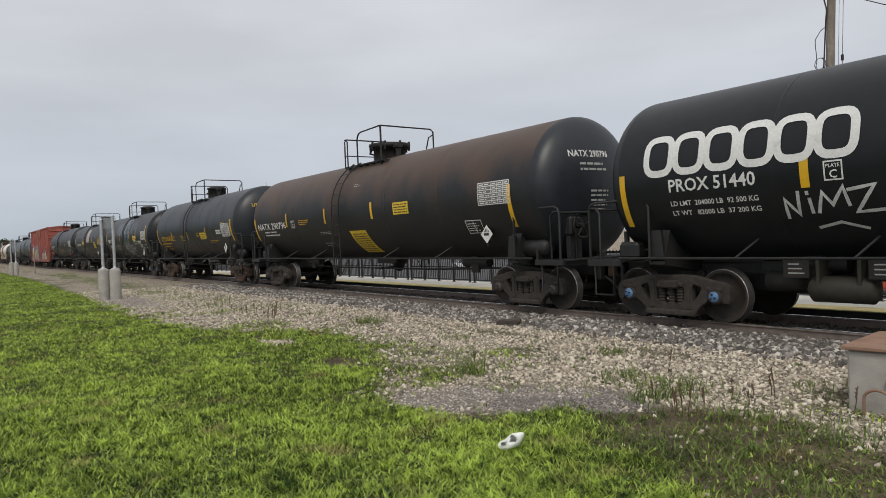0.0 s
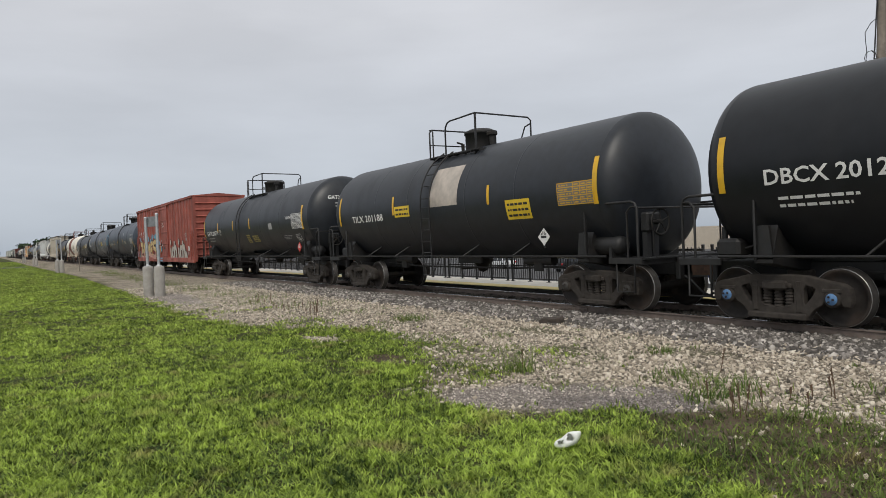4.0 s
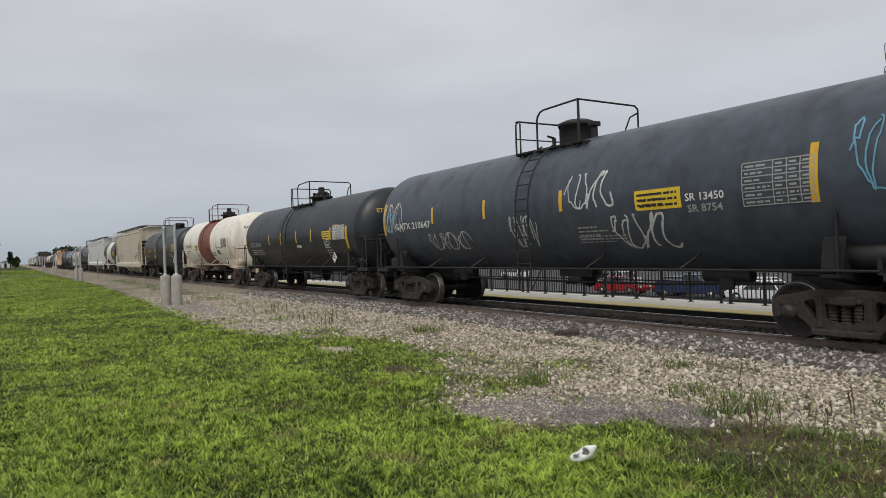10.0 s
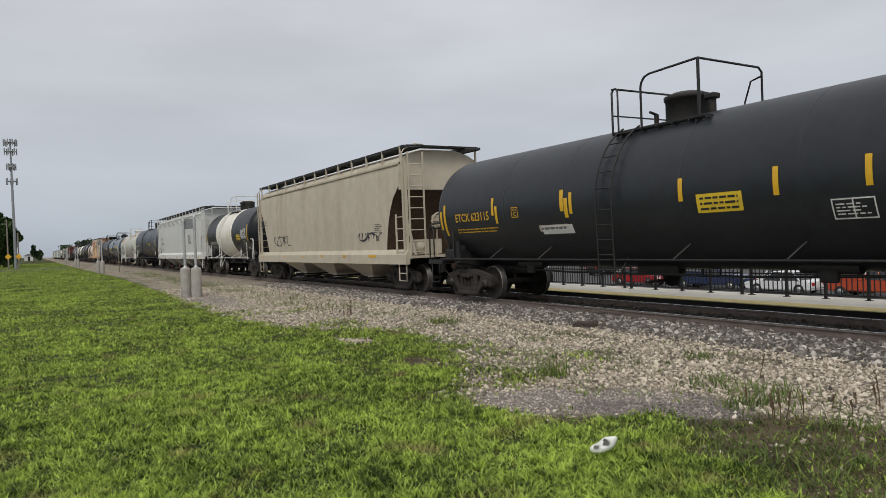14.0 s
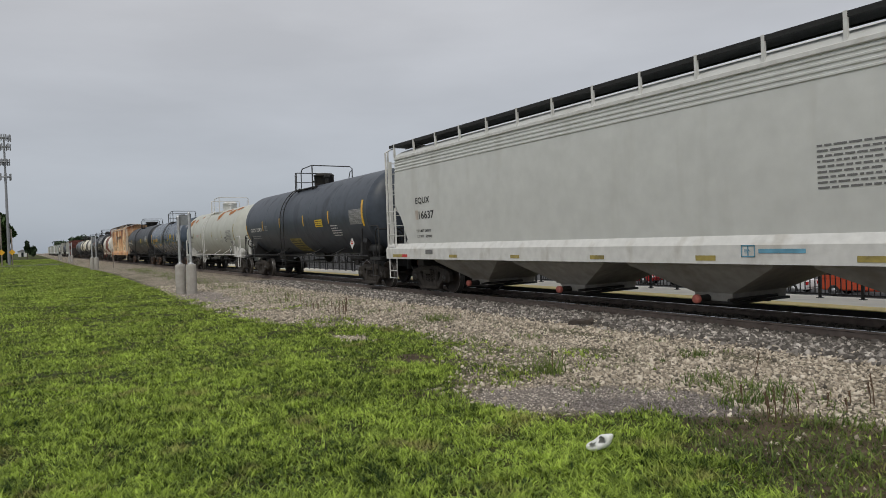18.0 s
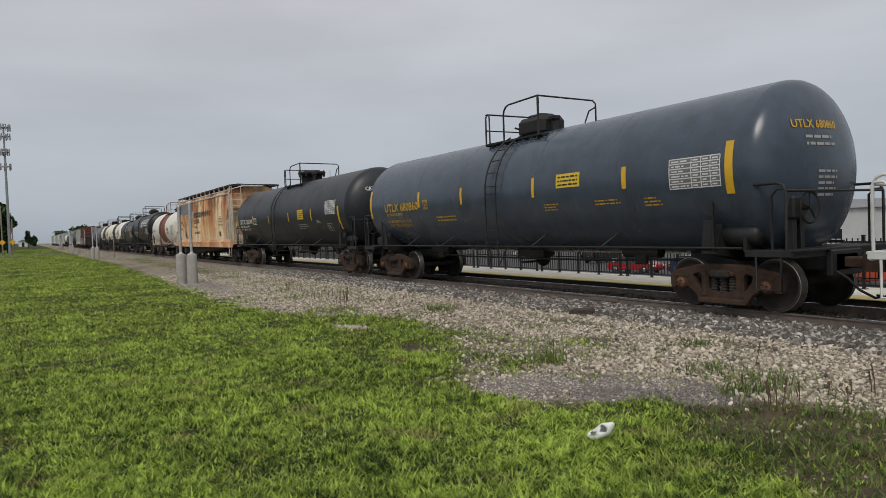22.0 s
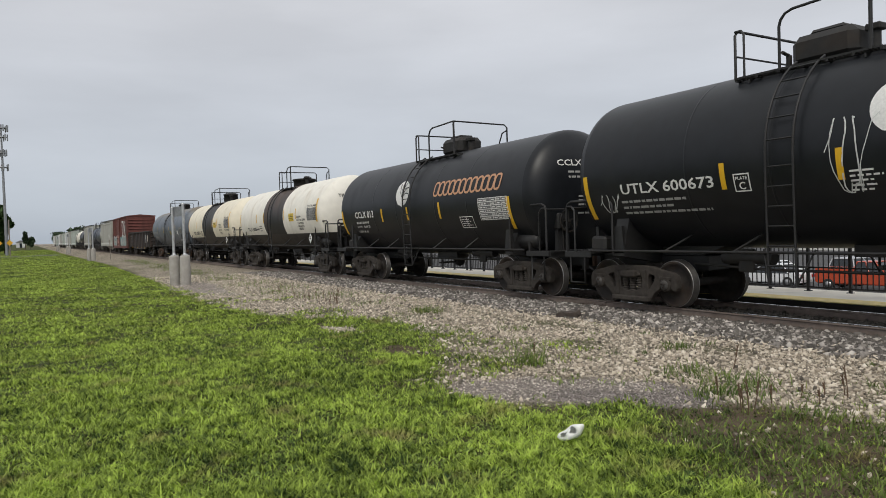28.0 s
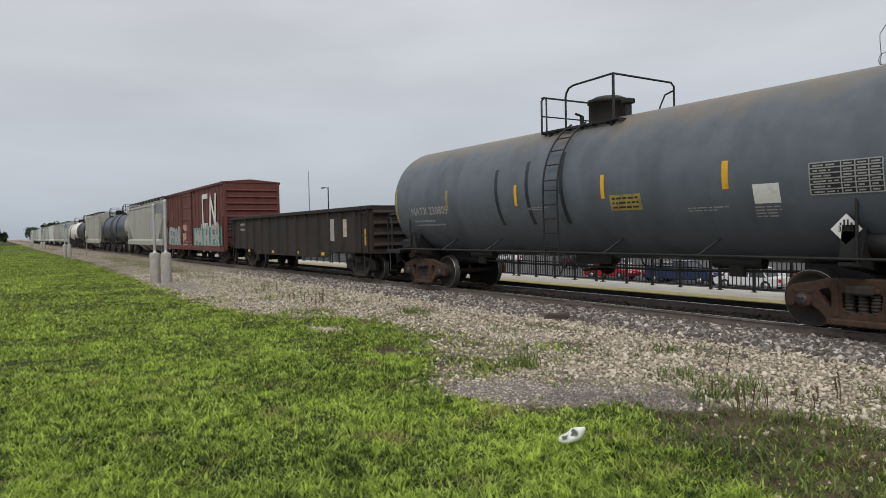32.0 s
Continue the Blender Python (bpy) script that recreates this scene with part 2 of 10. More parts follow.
M["band_sooty"] = material("sooty_black_band_paint", (0.016, 0.016, 0.018), 0.5, 0.0, 0.25, 5, 0.35, (0.045, 0.032, 0.026), 1.2, 4.0, 0.04, 16, top=(2.9, 0.8, (0.105, 0.070, 0.052), 0.8), spec=0.4)
M["band_black"] = material("black_tank_band", (0.026, 0.023, 0.021), 0.5, 0.0, 0.2, 5, 0.3, (0.055, 0.04, 0.03), 1.2, 4.0)
M["frame_cream"] = material("cream_frame_paint", (0.60, 0.52, 0.42), 0.55, 0.0, 0.12, 6, 0.4, (0.22, 0.12, 0.06), 2.5, 2.0)
M["frame_white"] = material("white_frame_paint", (0.66, 0.66, 0.64), 0.5, 0.0, 0.08, 6, 0.25, (0.3, 0.26, 0.2), 2.5, 2.0)
M["rail_red"] = material("red_oxide_rail_paint", (0.15, 0.045, 0.035), 0.6, 0.0, 0.15, 8)
M["box_red"] = material("boxcar_red_paint", (0.33, 0.088, 0.064), 0.6, 0.0, 0.25, 2.2, 0.7, (0.16, 0.050, 0.040), 1.5, 6.0, 0.05, 20)
M["box_brown"] = material("boxcar_oxide_brown_paint", (0.12, 0.034, 0.026), 0.65, 0.0, 0.15, 3, 0.4, (0.07, 0.03, 0.025), 1.2, 5.0, 0.05, 20)
M["hop_tan"] = material("greige_hopper_paint", (0.52, 0.465, 0.37), 0.6, 0.0, 0.07, 3, 0.35, (0.32, 0.26, 0.19), 1.0, 6.0, 0.04, 18)
M["hop_white"] = material("pale_grey_hopper_paint", (0.60, 0.61, 0.59), 0.55, 0.0, 0.05, 3, 0.2, (0.42, 0.41, 0.37), 1.2, 7.0, 0.03, 18)


def rust_streaked(name, color, low, amount):
    """Pale paint under long downward rust runs, dark blotches high up and short sharp drips."""
    m = material(name, color, 0.68, 0.0, 0.08, 3, 0.3, (0.70, 0.46, 0.20), 1.1, 4.0, 0.05, 18)
    n, k = m.node_tree.nodes, m.node_tree.links
    b = n["Principled BSDF"]
    co = n.new("ShaderNodeTexCoord")
    sp = n.new("ShaderNodeSeparateXYZ")
    k.new(co.outputs["Object"], sp.inputs[0])
    col = b.inputs["Base Color"].links[0].from_socket

    def field(sx, sz, detail, lo, hi, shift=0.0):
        mp = n.new("ShaderNodeMapping")
        mp.inputs["Scale"].default_value, mp.inputs["Location"].default_value = (sx, sx * 0.3, sz), (shift, 0, shift)
        k.new(co.outputs["Object"], mp.inputs[0])
        t = n.new("ShaderNodeTexNoise")
        t.inputs["Scale"].default_value, t.inputs["Detail"].default_value, t.inputs["Roughness"].default_value = 1.0, detail, 0.6
        k.new(mp.outputs[0], t.inputs["Vector"])
        return ranged(t.outputs["Fac"], lo, hi)

    def ranged(v, lo, hi, a=0.0, c=1.0):
        r = n.new("ShaderNodeMapRange")
        for key, val in (("From Min", lo), ("From Max", hi), ("To Min", a), ("To Max", c)):
            r.inputs[key].default_value = val
        k.new(v, r.inputs["Value"])
        return r.outputs[0]

    def times(u, v):
        q = n.new("ShaderNodeMath")
        q.operation = "MULTIPLY"
        k.new(u, q.inputs[0])
        if isinstance(v, float):
            q.inputs[1].default_value = v
        else:
            k.new(v, q.inputs[1])
        return q.outputs[0]

    def over(c0, tone, f):
        x = n.new("ShaderNodeMix")
        x.data_type = "RGBA"
        k.new(c0, x.inputs["A"])
        x.inputs["B"].default_value = (*tone, 1)
        k.new(f, x.inputs["Factor"])
        return x.outputs["Result"]

    high = ranged(sp.outputs["Z"], low, low + 2.4, 0.25, 1.0)
    col = over(col, (0.80, 0.34, 0.06), times(times(field(0.9, 0.2, 7, 0.39, 0.56), high), 0.92 * amount))
    col = over(col, (0.46, 0.145, 0.035), times(times(field(1.5, 0.15, 8, 0.43, 0.56, 4.0), high), 0.95 * amount))
    col = over(col, (0.17, 0.058, 0.028), times(times(field(0.8, 0.4, 9, 0.44, 0.58, 9.0), ranged(sp.outputs["Z"], low + 1.1, low + 2.7)), 0.9 * amount))
    col = over(col, (0.13, 0.055, 0.025), times(times(field(19.0, 2.2, 4, 0.58, 0.66, 2.0), field(0.4, 0.6, 4, 0.38, 0.52, 13.0)), 0.85 * amount))
    k.new(col, b.inputs["Base Color"])
    return m


M["hop_rust"] = rust_streaked("rust_streaked_hopper_paint", (0.95, 0.77, 0.50), 1.2, 1.0)
M["sill_rust"] = rust_streaked("rust_stained_sill_paint", (0.84, 0.60, 0.40), -0.8, 0.7)
M["hop_grey"] = material("dusty_grey_hopper_paint", (0.36, 0.36, 0.32), 0.65, 0.0, 0.08, 3, 0.35, (0.2, 0.17, 0.12), 1.0, 6.0)
M["hop_under"] = material("dusty_hopper_chute_paint", (0.30, 0.285, 0.26), 0.75, 0.0, 0.15, 5, 0.4, (0.13, 0.10, 0.07), 1.6, 3.0)
M["cap_red"] = material("faded_red_outlet_cap", (0.45, 0.13, 0.10), 0.7, 0.0, 0.15, 12)
M["head_stained"] = material("rust_stained_cream_paint", (0.80, 0.76, 0.67), 0.5, 0.0, 0.06, 3, 0.55, (0.15, 0.075, 0.035), 0.8, 6.0, 0.03, 14)
M["hop_green"] = material("pale_green_grey_hopper_paint", (0.38, 0.42, 0.38), 0.65, 0.0, 0.08, 3, 0.3, (0.2, 0.18, 0.14), 1.0, 6.0)
M["gon"] = material("grimy_black_gondola_paint", (0.022, 0.018, 0.017), 0.75, 0.0, 0.25, 4, 0.5, (0.060, 0.034, 0.022), 1.3, 4.0, 0.06, 20)
# near black that stands for shade below a hopper; also colours the scrap load
M["shade_and_scrap"] = material("dark_shade_and_scrap", (0.02, 0.015, 0.012), 0.9, 0.0, 0.3, 4)
M["grate"] = material("dark_walkway_grating", (0.02, 0.02, 0.02), 0.75, 0.1, 0.2, 30)
M["hose"] = material("black_rubber_hose", (0.015, 0.015, 0.016), 0.7)

M["rail_side"] = material("rusty_rail_steel", (0.19, 0.152, 0.130), 0.8, 0.1, 0.2, 9, 0.4, (0.12, 0.088, 0.070), 2.0)
M["rail_top"] = material("polished_rail_head", (0.45, 0.45, 0.45), 0.25, 0.95, 0.08, 14)
M["tie"] = material("weathered_oak_tie", (0.075, 0.06, 0.05), 0.9, 0.0, 0.3, 8, 0.4, (0.03, 0.025, 0.02), 3.0, 1.0, 0.3, 30, random=0.25)
M["concrete"] = material("weathered_concrete", (0.36, 0.34, 0.31), 0.85, 0.0, 0.12, 7, 0.4, (0.2, 0.18, 0.15), 2.0, 2.0, 0.2, 40)
M["platform"] = material("pale_platform_concrete", (0.82, 0.77, 0.68), 0.8, 0.0, 0.07, 2, 0.2, (0.42, 0.40, 0.36), 1.0)
M["platform_edge"] = material("yellow_edge_tile", (0.84, 0.68, 0.28), 0.7, 0.0, 0.1, 5, 0.25, (0.42, 0.36, 0.2), 1.5)
# near black paints in the shadow below the platform's edge
M["platform_face"] = material("shaded_platform_face", (0.035, 0.033, 0.03), 0.9, 0.0, 0.2, 3, 0.3, (0.03, 0.03, 0.028), 1.5)
M["fence"] = material("black_fence_paint", (0.012, 0.012, 0.013), 0.4, 0.0, 0.1, 12)
M["galv"] = material("galvanised_steel", (0.52, 0.53, 0.54), 0.45, 0.6, 0.1, 9, 0.2, (0.36, 0.36, 0.36), 3.0)
M["sign_back"] = material("bare_aluminium_sign_back", (0.30, 0.31, 0.32), 0.5, 0.6, 0.1, 8)
M["sign_yellow"] = material("yellow_road_sign", (0.75, 0.42, 0.03), 0.5)
M["timber"] = material("weathered_pole_timber", (0.25, 0.215, 0.18), 0.9, 0.0, 0.2, 6, 0.4, (0.12, 0.1, 0.08), 2.5, 8.0, 0.3, 30)
M["oxide_lid"] = material("rusty_steel_lid", (0.27, 0.165, 0.115), 0.8, 0.1, 0.15, 6, 0.4, (0.16, 0.1, 0.07), 2.0)
M["cable"] = material("black_cable", (0.02, 0.02, 0.022), 0.6)
M["plastic"] = material("white_plastic_shell", (0.78, 0.79, 0.77), 0.45, 0.0, 0.05, 20, 0.2, (0.45, 0.45, 0.4), 12.0)
M["asphalt"] = material("worn_asphalt", (0.06, 0.06, 0.062), 0.9, 0.0, 0.2, 3, 0.3, (0.1, 0.1, 0.1), 1.0, 1.0, 0.2, 60)
M["bark"] = material("tree_bark", (0.085, 0.065, 0.05), 0.9, 0.0, 0.25, 8, 0.3, (0.04, 0.035, 0.03), 4.0)
M["leaf"] = material("summer_leaves", (0.045, 0.085, 0.022), 0.6, 0.0, 0.35, 1.3, 0.3, (0.02, 0.04, 0.014), 0.8)
M["leaf_far"] = material("distant_leaves", (0.040, 0.070, 0.030), 0.7, 0.0, 0.35, 0.5, 0.3, (0.02, 0.04, 0.02), 0.3)
M["render_wall"] = material("pale_building_cladding", (0.62, 0.62, 0.60), 0.7, 0.0, 0.05, 1, 0.15, (0.45, 0.44, 0.42), 0.5)
M["roof"] = material("grey_roof_sheet", (0.22, 0.22, 0.23), 0.7, 0.0, 0.1, 1)
M["glass"] = material("dark_window_glass", (0.02, 0.025, 0.03), 0.08, 0.0, 0.05, 2, bump=0)
M["tyre"] = material("black_tyre_rubber", (0.02, 0.02, 0.02), 0.85)
M["rim"] = material("silver_wheel_rim", (0.45, 0.45, 0.46), 0.35, 0.8)
M["lamp_red"] = material("red_lamp_lens", (0.40, 0.02, 0.02), 0.25)
M["lamp_clear"] = material("clear_lamp_lens", (0.7, 0.7, 0.7), 0.2)
for key, colr in (("car_red", (0.35, 0.02, 0.025)), ("car_navy", (0.025, 0.04, 0.10)), ("car_white", (0.72, 0.73, 0.74)), ("car_black", (0.02, 0.021, 0.024)),
                  ("car_orange", (0.46, 0.075, 0.035)), ("car_silver", (0.42, 0.43, 0.45))):
    M[key] = material(key + "_paint", colr, 0.22, 0.0, 0.03, 2, bump=0)


# ---- mesh helpers ----
class Build:
    """Gathers faces for one mesh; every face carries the number of its material."""

    def __init__(self):
        self.v, self.f, self.m, self.s = [], [], [], []

    def add(self, verts, faces, mat=0, smooth=False):
        o = len(self.v)
        self.v.extend(verts)
        self.f.extend([tuple(o + i for i in f) for f in faces])
        self.m.extend([mat] * len(faces))
        self.s.extend([smooth] * len(faces))
        return self

    def box(self, x0, x1, y0, y1, z0, z1, c=0.0, mat=0):
        """A box; c: the width of its chamfered edges."""
        if c <= 0:
            vs = [(x, y, z) for x in (x0, x1) for y in (y0, y1) for z in (z0, z1)]
            return self.add(vs, [(0, 1, 3, 2), (4, 6, 7, 5), (0, 4, 5, 1), (2, 3, 7, 6), (0, 2, 6, 4), (1, 5, 7, 3)], mat)
        bm = bmesh.new()
        bmesh.ops.create_cube(bm, size=1)
        bmesh.ops.scale(bm, vec=(x1 - x0, y1 - y0, z1 - z0), verts=bm.verts)
        bmesh.ops.translate(bm, vec=((x0 + x1) / 2, (y0 + y1) / 2, (z0 + z1) / 2), verts=bm.verts)
        bmesh.ops.bevel(bm, geom=bm.edges[:], offset=c, segments=1, affect="EDGES")
        vs = [tuple(p.co) for p in bm.verts]
        bm.verts.index_update()
        fs = [tuple(p.index for p in f.verts) for f in bm.faces]
        bm.free()
        return self.add(vs, fs, mat)

    def prism(self, outline, axis, a, b, mat=0, smooth=False):
        """An outline of (p, q) drawn out along an axis from a to b: x gives (y, z), y gives (x, z), z gives (x, y)."""
        put = {"x": lambda p, q, d: (d, p, q), "y": lambda p, q, d: (p, d, q), "z": lambda p, q, d: (p, q, d)}[axis]
        n = len(outline)
        vs = [put(p, q, a) for p, q in outline] + [put(p, q, b) for p, q in outline]
        fs = [(i, (i + 1) % n, n + (i + 1) % n, n + i) for i in range(n)]
        self.add(vs, fs, mat, smooth)
        return self.add([vs[i] for i in range(n)], [tuple(range(n - 1, -1, -1))], mat).add([vs[n + i] for i in range(n)], [tuple(range(n))], mat)

    def tube(self, pts, r, n=8, mat=0, closed=True):
        """A round bar along points."""
        pts = [Vector(p) for p in pts]
        rings = []
        for i, p in enumerate(pts):
            d = (pts[min(i + 1, len(pts) - 1)] - pts[max(i - 1, 0)]).normalized()
            u = d.orthogonal().normalized() if i == 0 else (u - d * u.dot(d)).normalized()
            w = d.cross(u)
            rr = r[i] if isinstance(r, (list, tuple)) else r
            rings.append([tuple(p + (u * math.cos(2 * math.pi * k / n) + w * math.sin(2 * math.pi * k / n)) * rr) for k in range(n)])
        vs = [q for ring in rings for q in ring]
        fs = [(a * n + k, a * n + (k + 1) % n, (a + 1) * n + (k + 1) % n, (a + 1) * n + k) for a in range(len(rings) - 1) for k in range(n)]
        self.add(vs, fs, mat, True)
        if closed:
            self.add(rings[0], [tuple(range(n - 1, -1, -1))], mat).add(rings[-1], [tuple(range(n))], mat)
        return self

    def lathe(self, profile, axis="x", centre=(0, 0, 0), n=32, mat=0, smooth=True, a0=0.0, a1=360.0):
        """A profile of (distance along the axis, radius) turned round the axis; mat may be a list, one for each ring of faces."""
        full = a1 - a0 >= 359.9
        cols = n if full else n + 1
        cx, cy, cz = centre
        vs = []
        for d, r in profile:
            for k in range(cols):
                a = radians(a0 + (a1 - a0) * k / n)
                p, q = r * math.cos(a), r * math.sin(a)
                vs.append({"x": (cx + d, cy + p, cz + q), "y": (cx + p, cy + d, cz + q), "z": (cx + p, cy + q, cz + d)}[axis])
        for i in range(len(profile) - 1):
            fs = []
            for k in range(n):
                k2 = (k + 1) % cols
                fs.append((i * cols + k, i * cols + k2, (i + 1) * cols + k2, (i + 1) * cols + k))
            self.v_off = len(self.v)
            if i == 0:
                first = len(self.v)
                self.v.extend(vs)
            self.f.extend([tuple(first + q for q in f) for f in fs])
            self.m.extend([mat[i] if isinstance(mat, list) else mat] * len(fs))
            self.s.extend([smooth] * len(fs))
        return self

    def mesh(self, name, *mats):
        me = bpy.data.meshes.new(name)
        me.from_pydata(self.v, [], self.f)
        me.polygons.foreach_set("material_index", self.m)
        me.polygons.foreach_set("use_smooth", self.s)
        for m in mats:
            me.materials.append(m)
        me.update()
        bm = bmesh.new()
        bm.from_mesh(me)
        bmesh.ops.recalc_face_normals(bm, faces=bm.faces)
        bm.to_mesh(me)
        bm.free()
        return me


def part(name, build, mats, parent, label="", at=None):
    """Links one mesh object under a thing or a part. build: a Build or a finished mesh that alike parts share."""
    if isinstance(build, Build):
        build = build.mesh(name, *(mats if isinstance(mats, (list, tuple)) else [mats]))
    ob = new(name, build)
    ob.parent = parent
    if at is not None:
        ob.matrix_basis = at
    if label:
        tagged(ob, label)
    return ob


def thing(name, label, category, at=None, group="", kind="", data=None):
    """A top-level thing: an Empty at its base, or a mesh."""
    ob = new(name, data)
    if data is None:
        ob.empty_display_size = 0.3
    if at is not None:
        ob.matrix_basis = at
    return tagged(ob, label, category, group, kind)


def smooth_noise(x, y, scale, seed=0.0):
    return noise.noise(Vector((x / scale + seed, y / scale - seed, seed * 0.37)))


# ---- the ground: lawn, gravel shoulder, ballast ----
TRACK_Y, RAIL_Z = 11.75, 0.11
EDGE = [(-400, 5.6), (-110, 4.9), (-56, 5.3), (-31, 4.7), (-22, 4.3), (-17.5, 4.3), (-15.9, 4.5), (-14.8, 4.8), (-13.9, 5.3), (-13.4, 5.85), (-12.6, 6.15), (-11.1, 5.95), (-9.7, 5.7), (-8.9, 5.3),
        (-7.5, 4.3), (-7.0, 3.95), (-5.3, 4.45), (-4.75, 5.3), (-4.2, 5.95), (-3.3, 6.15), (-2.4, 6.0), (0, 5.8), (40, 5.6)]


def lawn_edge(x):
    return float(np.interp(x, [e[0] for e in EDGE], [e[1] for e in EDGE]))


def bed_height(x, y):
    """Height of the ground: a nearly level lawn, a low shoulder of stone, the ballast up to the sleepers."""
    h = 0.035 * smooth_noise(x, y, 3.1, 2.0) + 0.015 * smooth_noise(x, y, 0.7, 5.0)
    d = abs(y - TRACK_Y)
    if d < 4:
        t = min(1, max(0, (3.2 - d) / 1.6))
        h = h * (1 - t) + t * (-0.055 if d < 1.5 else -0.03)
    if y > 13.2:
        h = -0.10 - 2.52 * min(1, max(0, (y - 16.2) / 5.0))      # the car park lies below the platform
    return h


def ground_material():
    m = bpy.data.materials.new("lawn_and_gravel_ground")
    m.use_nodes = True
    n, k = m.node_tree.nodes, m.node_tree.links
    b = n["Principled BSDF"]
    co = n.new("ShaderNodeTexCoord")
    att = n.new("ShaderNodeAttribute")
    att.attribute_name = "cover"          # red: stone, green: dark fine gravel, blue: earth showing between thin grass, alpha: track bed dark with oil and painted shade
    sep = n.new("ShaderNodeSeparateColor")
    k.new(att.outputs["Color"], sep.inputs[0])

    def tex(kind, scale, detail=5):
        t = n.new(kind)
        t.inputs["Scale"].default_value = scale
        if kind == "ShaderNodeTexNoise":
            t.inputs["Detail"].default_value = detail
        k.new(co.outputs["Object"], t.inputs["Vector"])
        return t

    def ramp(v, stops):
        r = n.new("ShaderNodeValToRGB")
        for i, (at, c) in enumerate(stops):
            e = r.color_ramp.elements[i] if i < 2 else r.color_ramp.elements.new(at)
            e.position, e.color = at, (*c, 1)
        k.new(v, r.inputs[0])
        return r.outputs[0]

    def mix(a, c, f):
        x = n.new("ShaderNodeMix")
        x.data_type = "RGBA"
        k.new(a, x.inputs["A"]), k.new(c, x.inputs["B"]), k.new(f, x.inputs["Factor"])
        return x.outputs["Result"]

    big, mid, fine = tex("ShaderNodeTexNoise", 0.45), tex("ShaderNodeTexNoise", 2.6), tex("ShaderNodeTexNoise", 60, 3)
    lawn = mix(ramp(mid.outputs["Fac"], ((0.3, (0.022, 0.032, 0.008)), (0.7, (0.07, 0.085, 0.02)))),
               ramp(fine.outputs["Fac"], ((0.3, (0.022, 0.027, 0.009)), (0.75, (0.11, 0.115, 0.035)))), big.outputs["Fac"])
    cell = tex("ShaderNodeTexVoronoi", 36)
    stone = ramp(cell.outputs["Color"], ((0.1, (0.07, 0.056, 0.043)), (0.5, (0.26, 0.22, 0.168)), (0.85, (0.52, 0.46, 0.37))))
    dark_cell = tex("ShaderNodeTexVoronoi", 45)
    dark = ramp(dark_cell.outputs["Color"], ((0.1, (0.09, 0.078, 0.07)), (0.9, (0.34, 0.30, 0.265))))
    earth = ramp(mid.outputs["Fac"], ((0.3, (0.055, 0.040, 0.027)), (0.7, (0.17, 0.128, 0.088))))
    col = mix(lawn, earth, sep.outputs["Blue"])
    col = mix(col, stone, sep.outputs["Red"])
    col = mix(col, dark, sep.outputs["Green"])
    # near-black bed: oil, plus the deep shade under the train put into the colour
    oily_shade = ramp(cell.outputs["Color"], ((0.1, (0.012, 0.011, 0.010)), (0.9, (0.050, 0.044, 0.038))))
    col = mix(col, oily_shade, att.outputs["Alpha"])
    k.new(col, b.inputs["Base Color"])
    b.inputs["Roughness"].default_value = 0.95
    b.inputs["Specular IOR Level"].default_value = 0.2
    bp = n.new("ShaderNodeBump")
    bp.inputs["Strength"].default_value, bp.inputs["Distance"].default_value = 0.7, 0.03
    k.new(cell.outputs["Distance"], bp.inputs["Height"])
    k.new(bp.outputs[0], b.inputs["Normal"])
    return m


def patch_at(x, y):
    """The two patches of fine dark gravel: 1 inside, 0 outside."""
    def oval(cx, cy, a, b, turn):
        c, s = math.cos(turn), math.sin(turn)
        u, v = (x - cx) * c + (y - cy) * s, -(x - cx) * s + (y - cy) * c
        return 1 - math.hypot(u / a, v / b) + 0.35 * smooth_noise(x, y, 0.5, 9.0)
    return max(oval(-5.62, 5.02, 1.72, 0.66, 0.72), oval(-26.0, 5.35, 4.6, 0.75, 0.0))


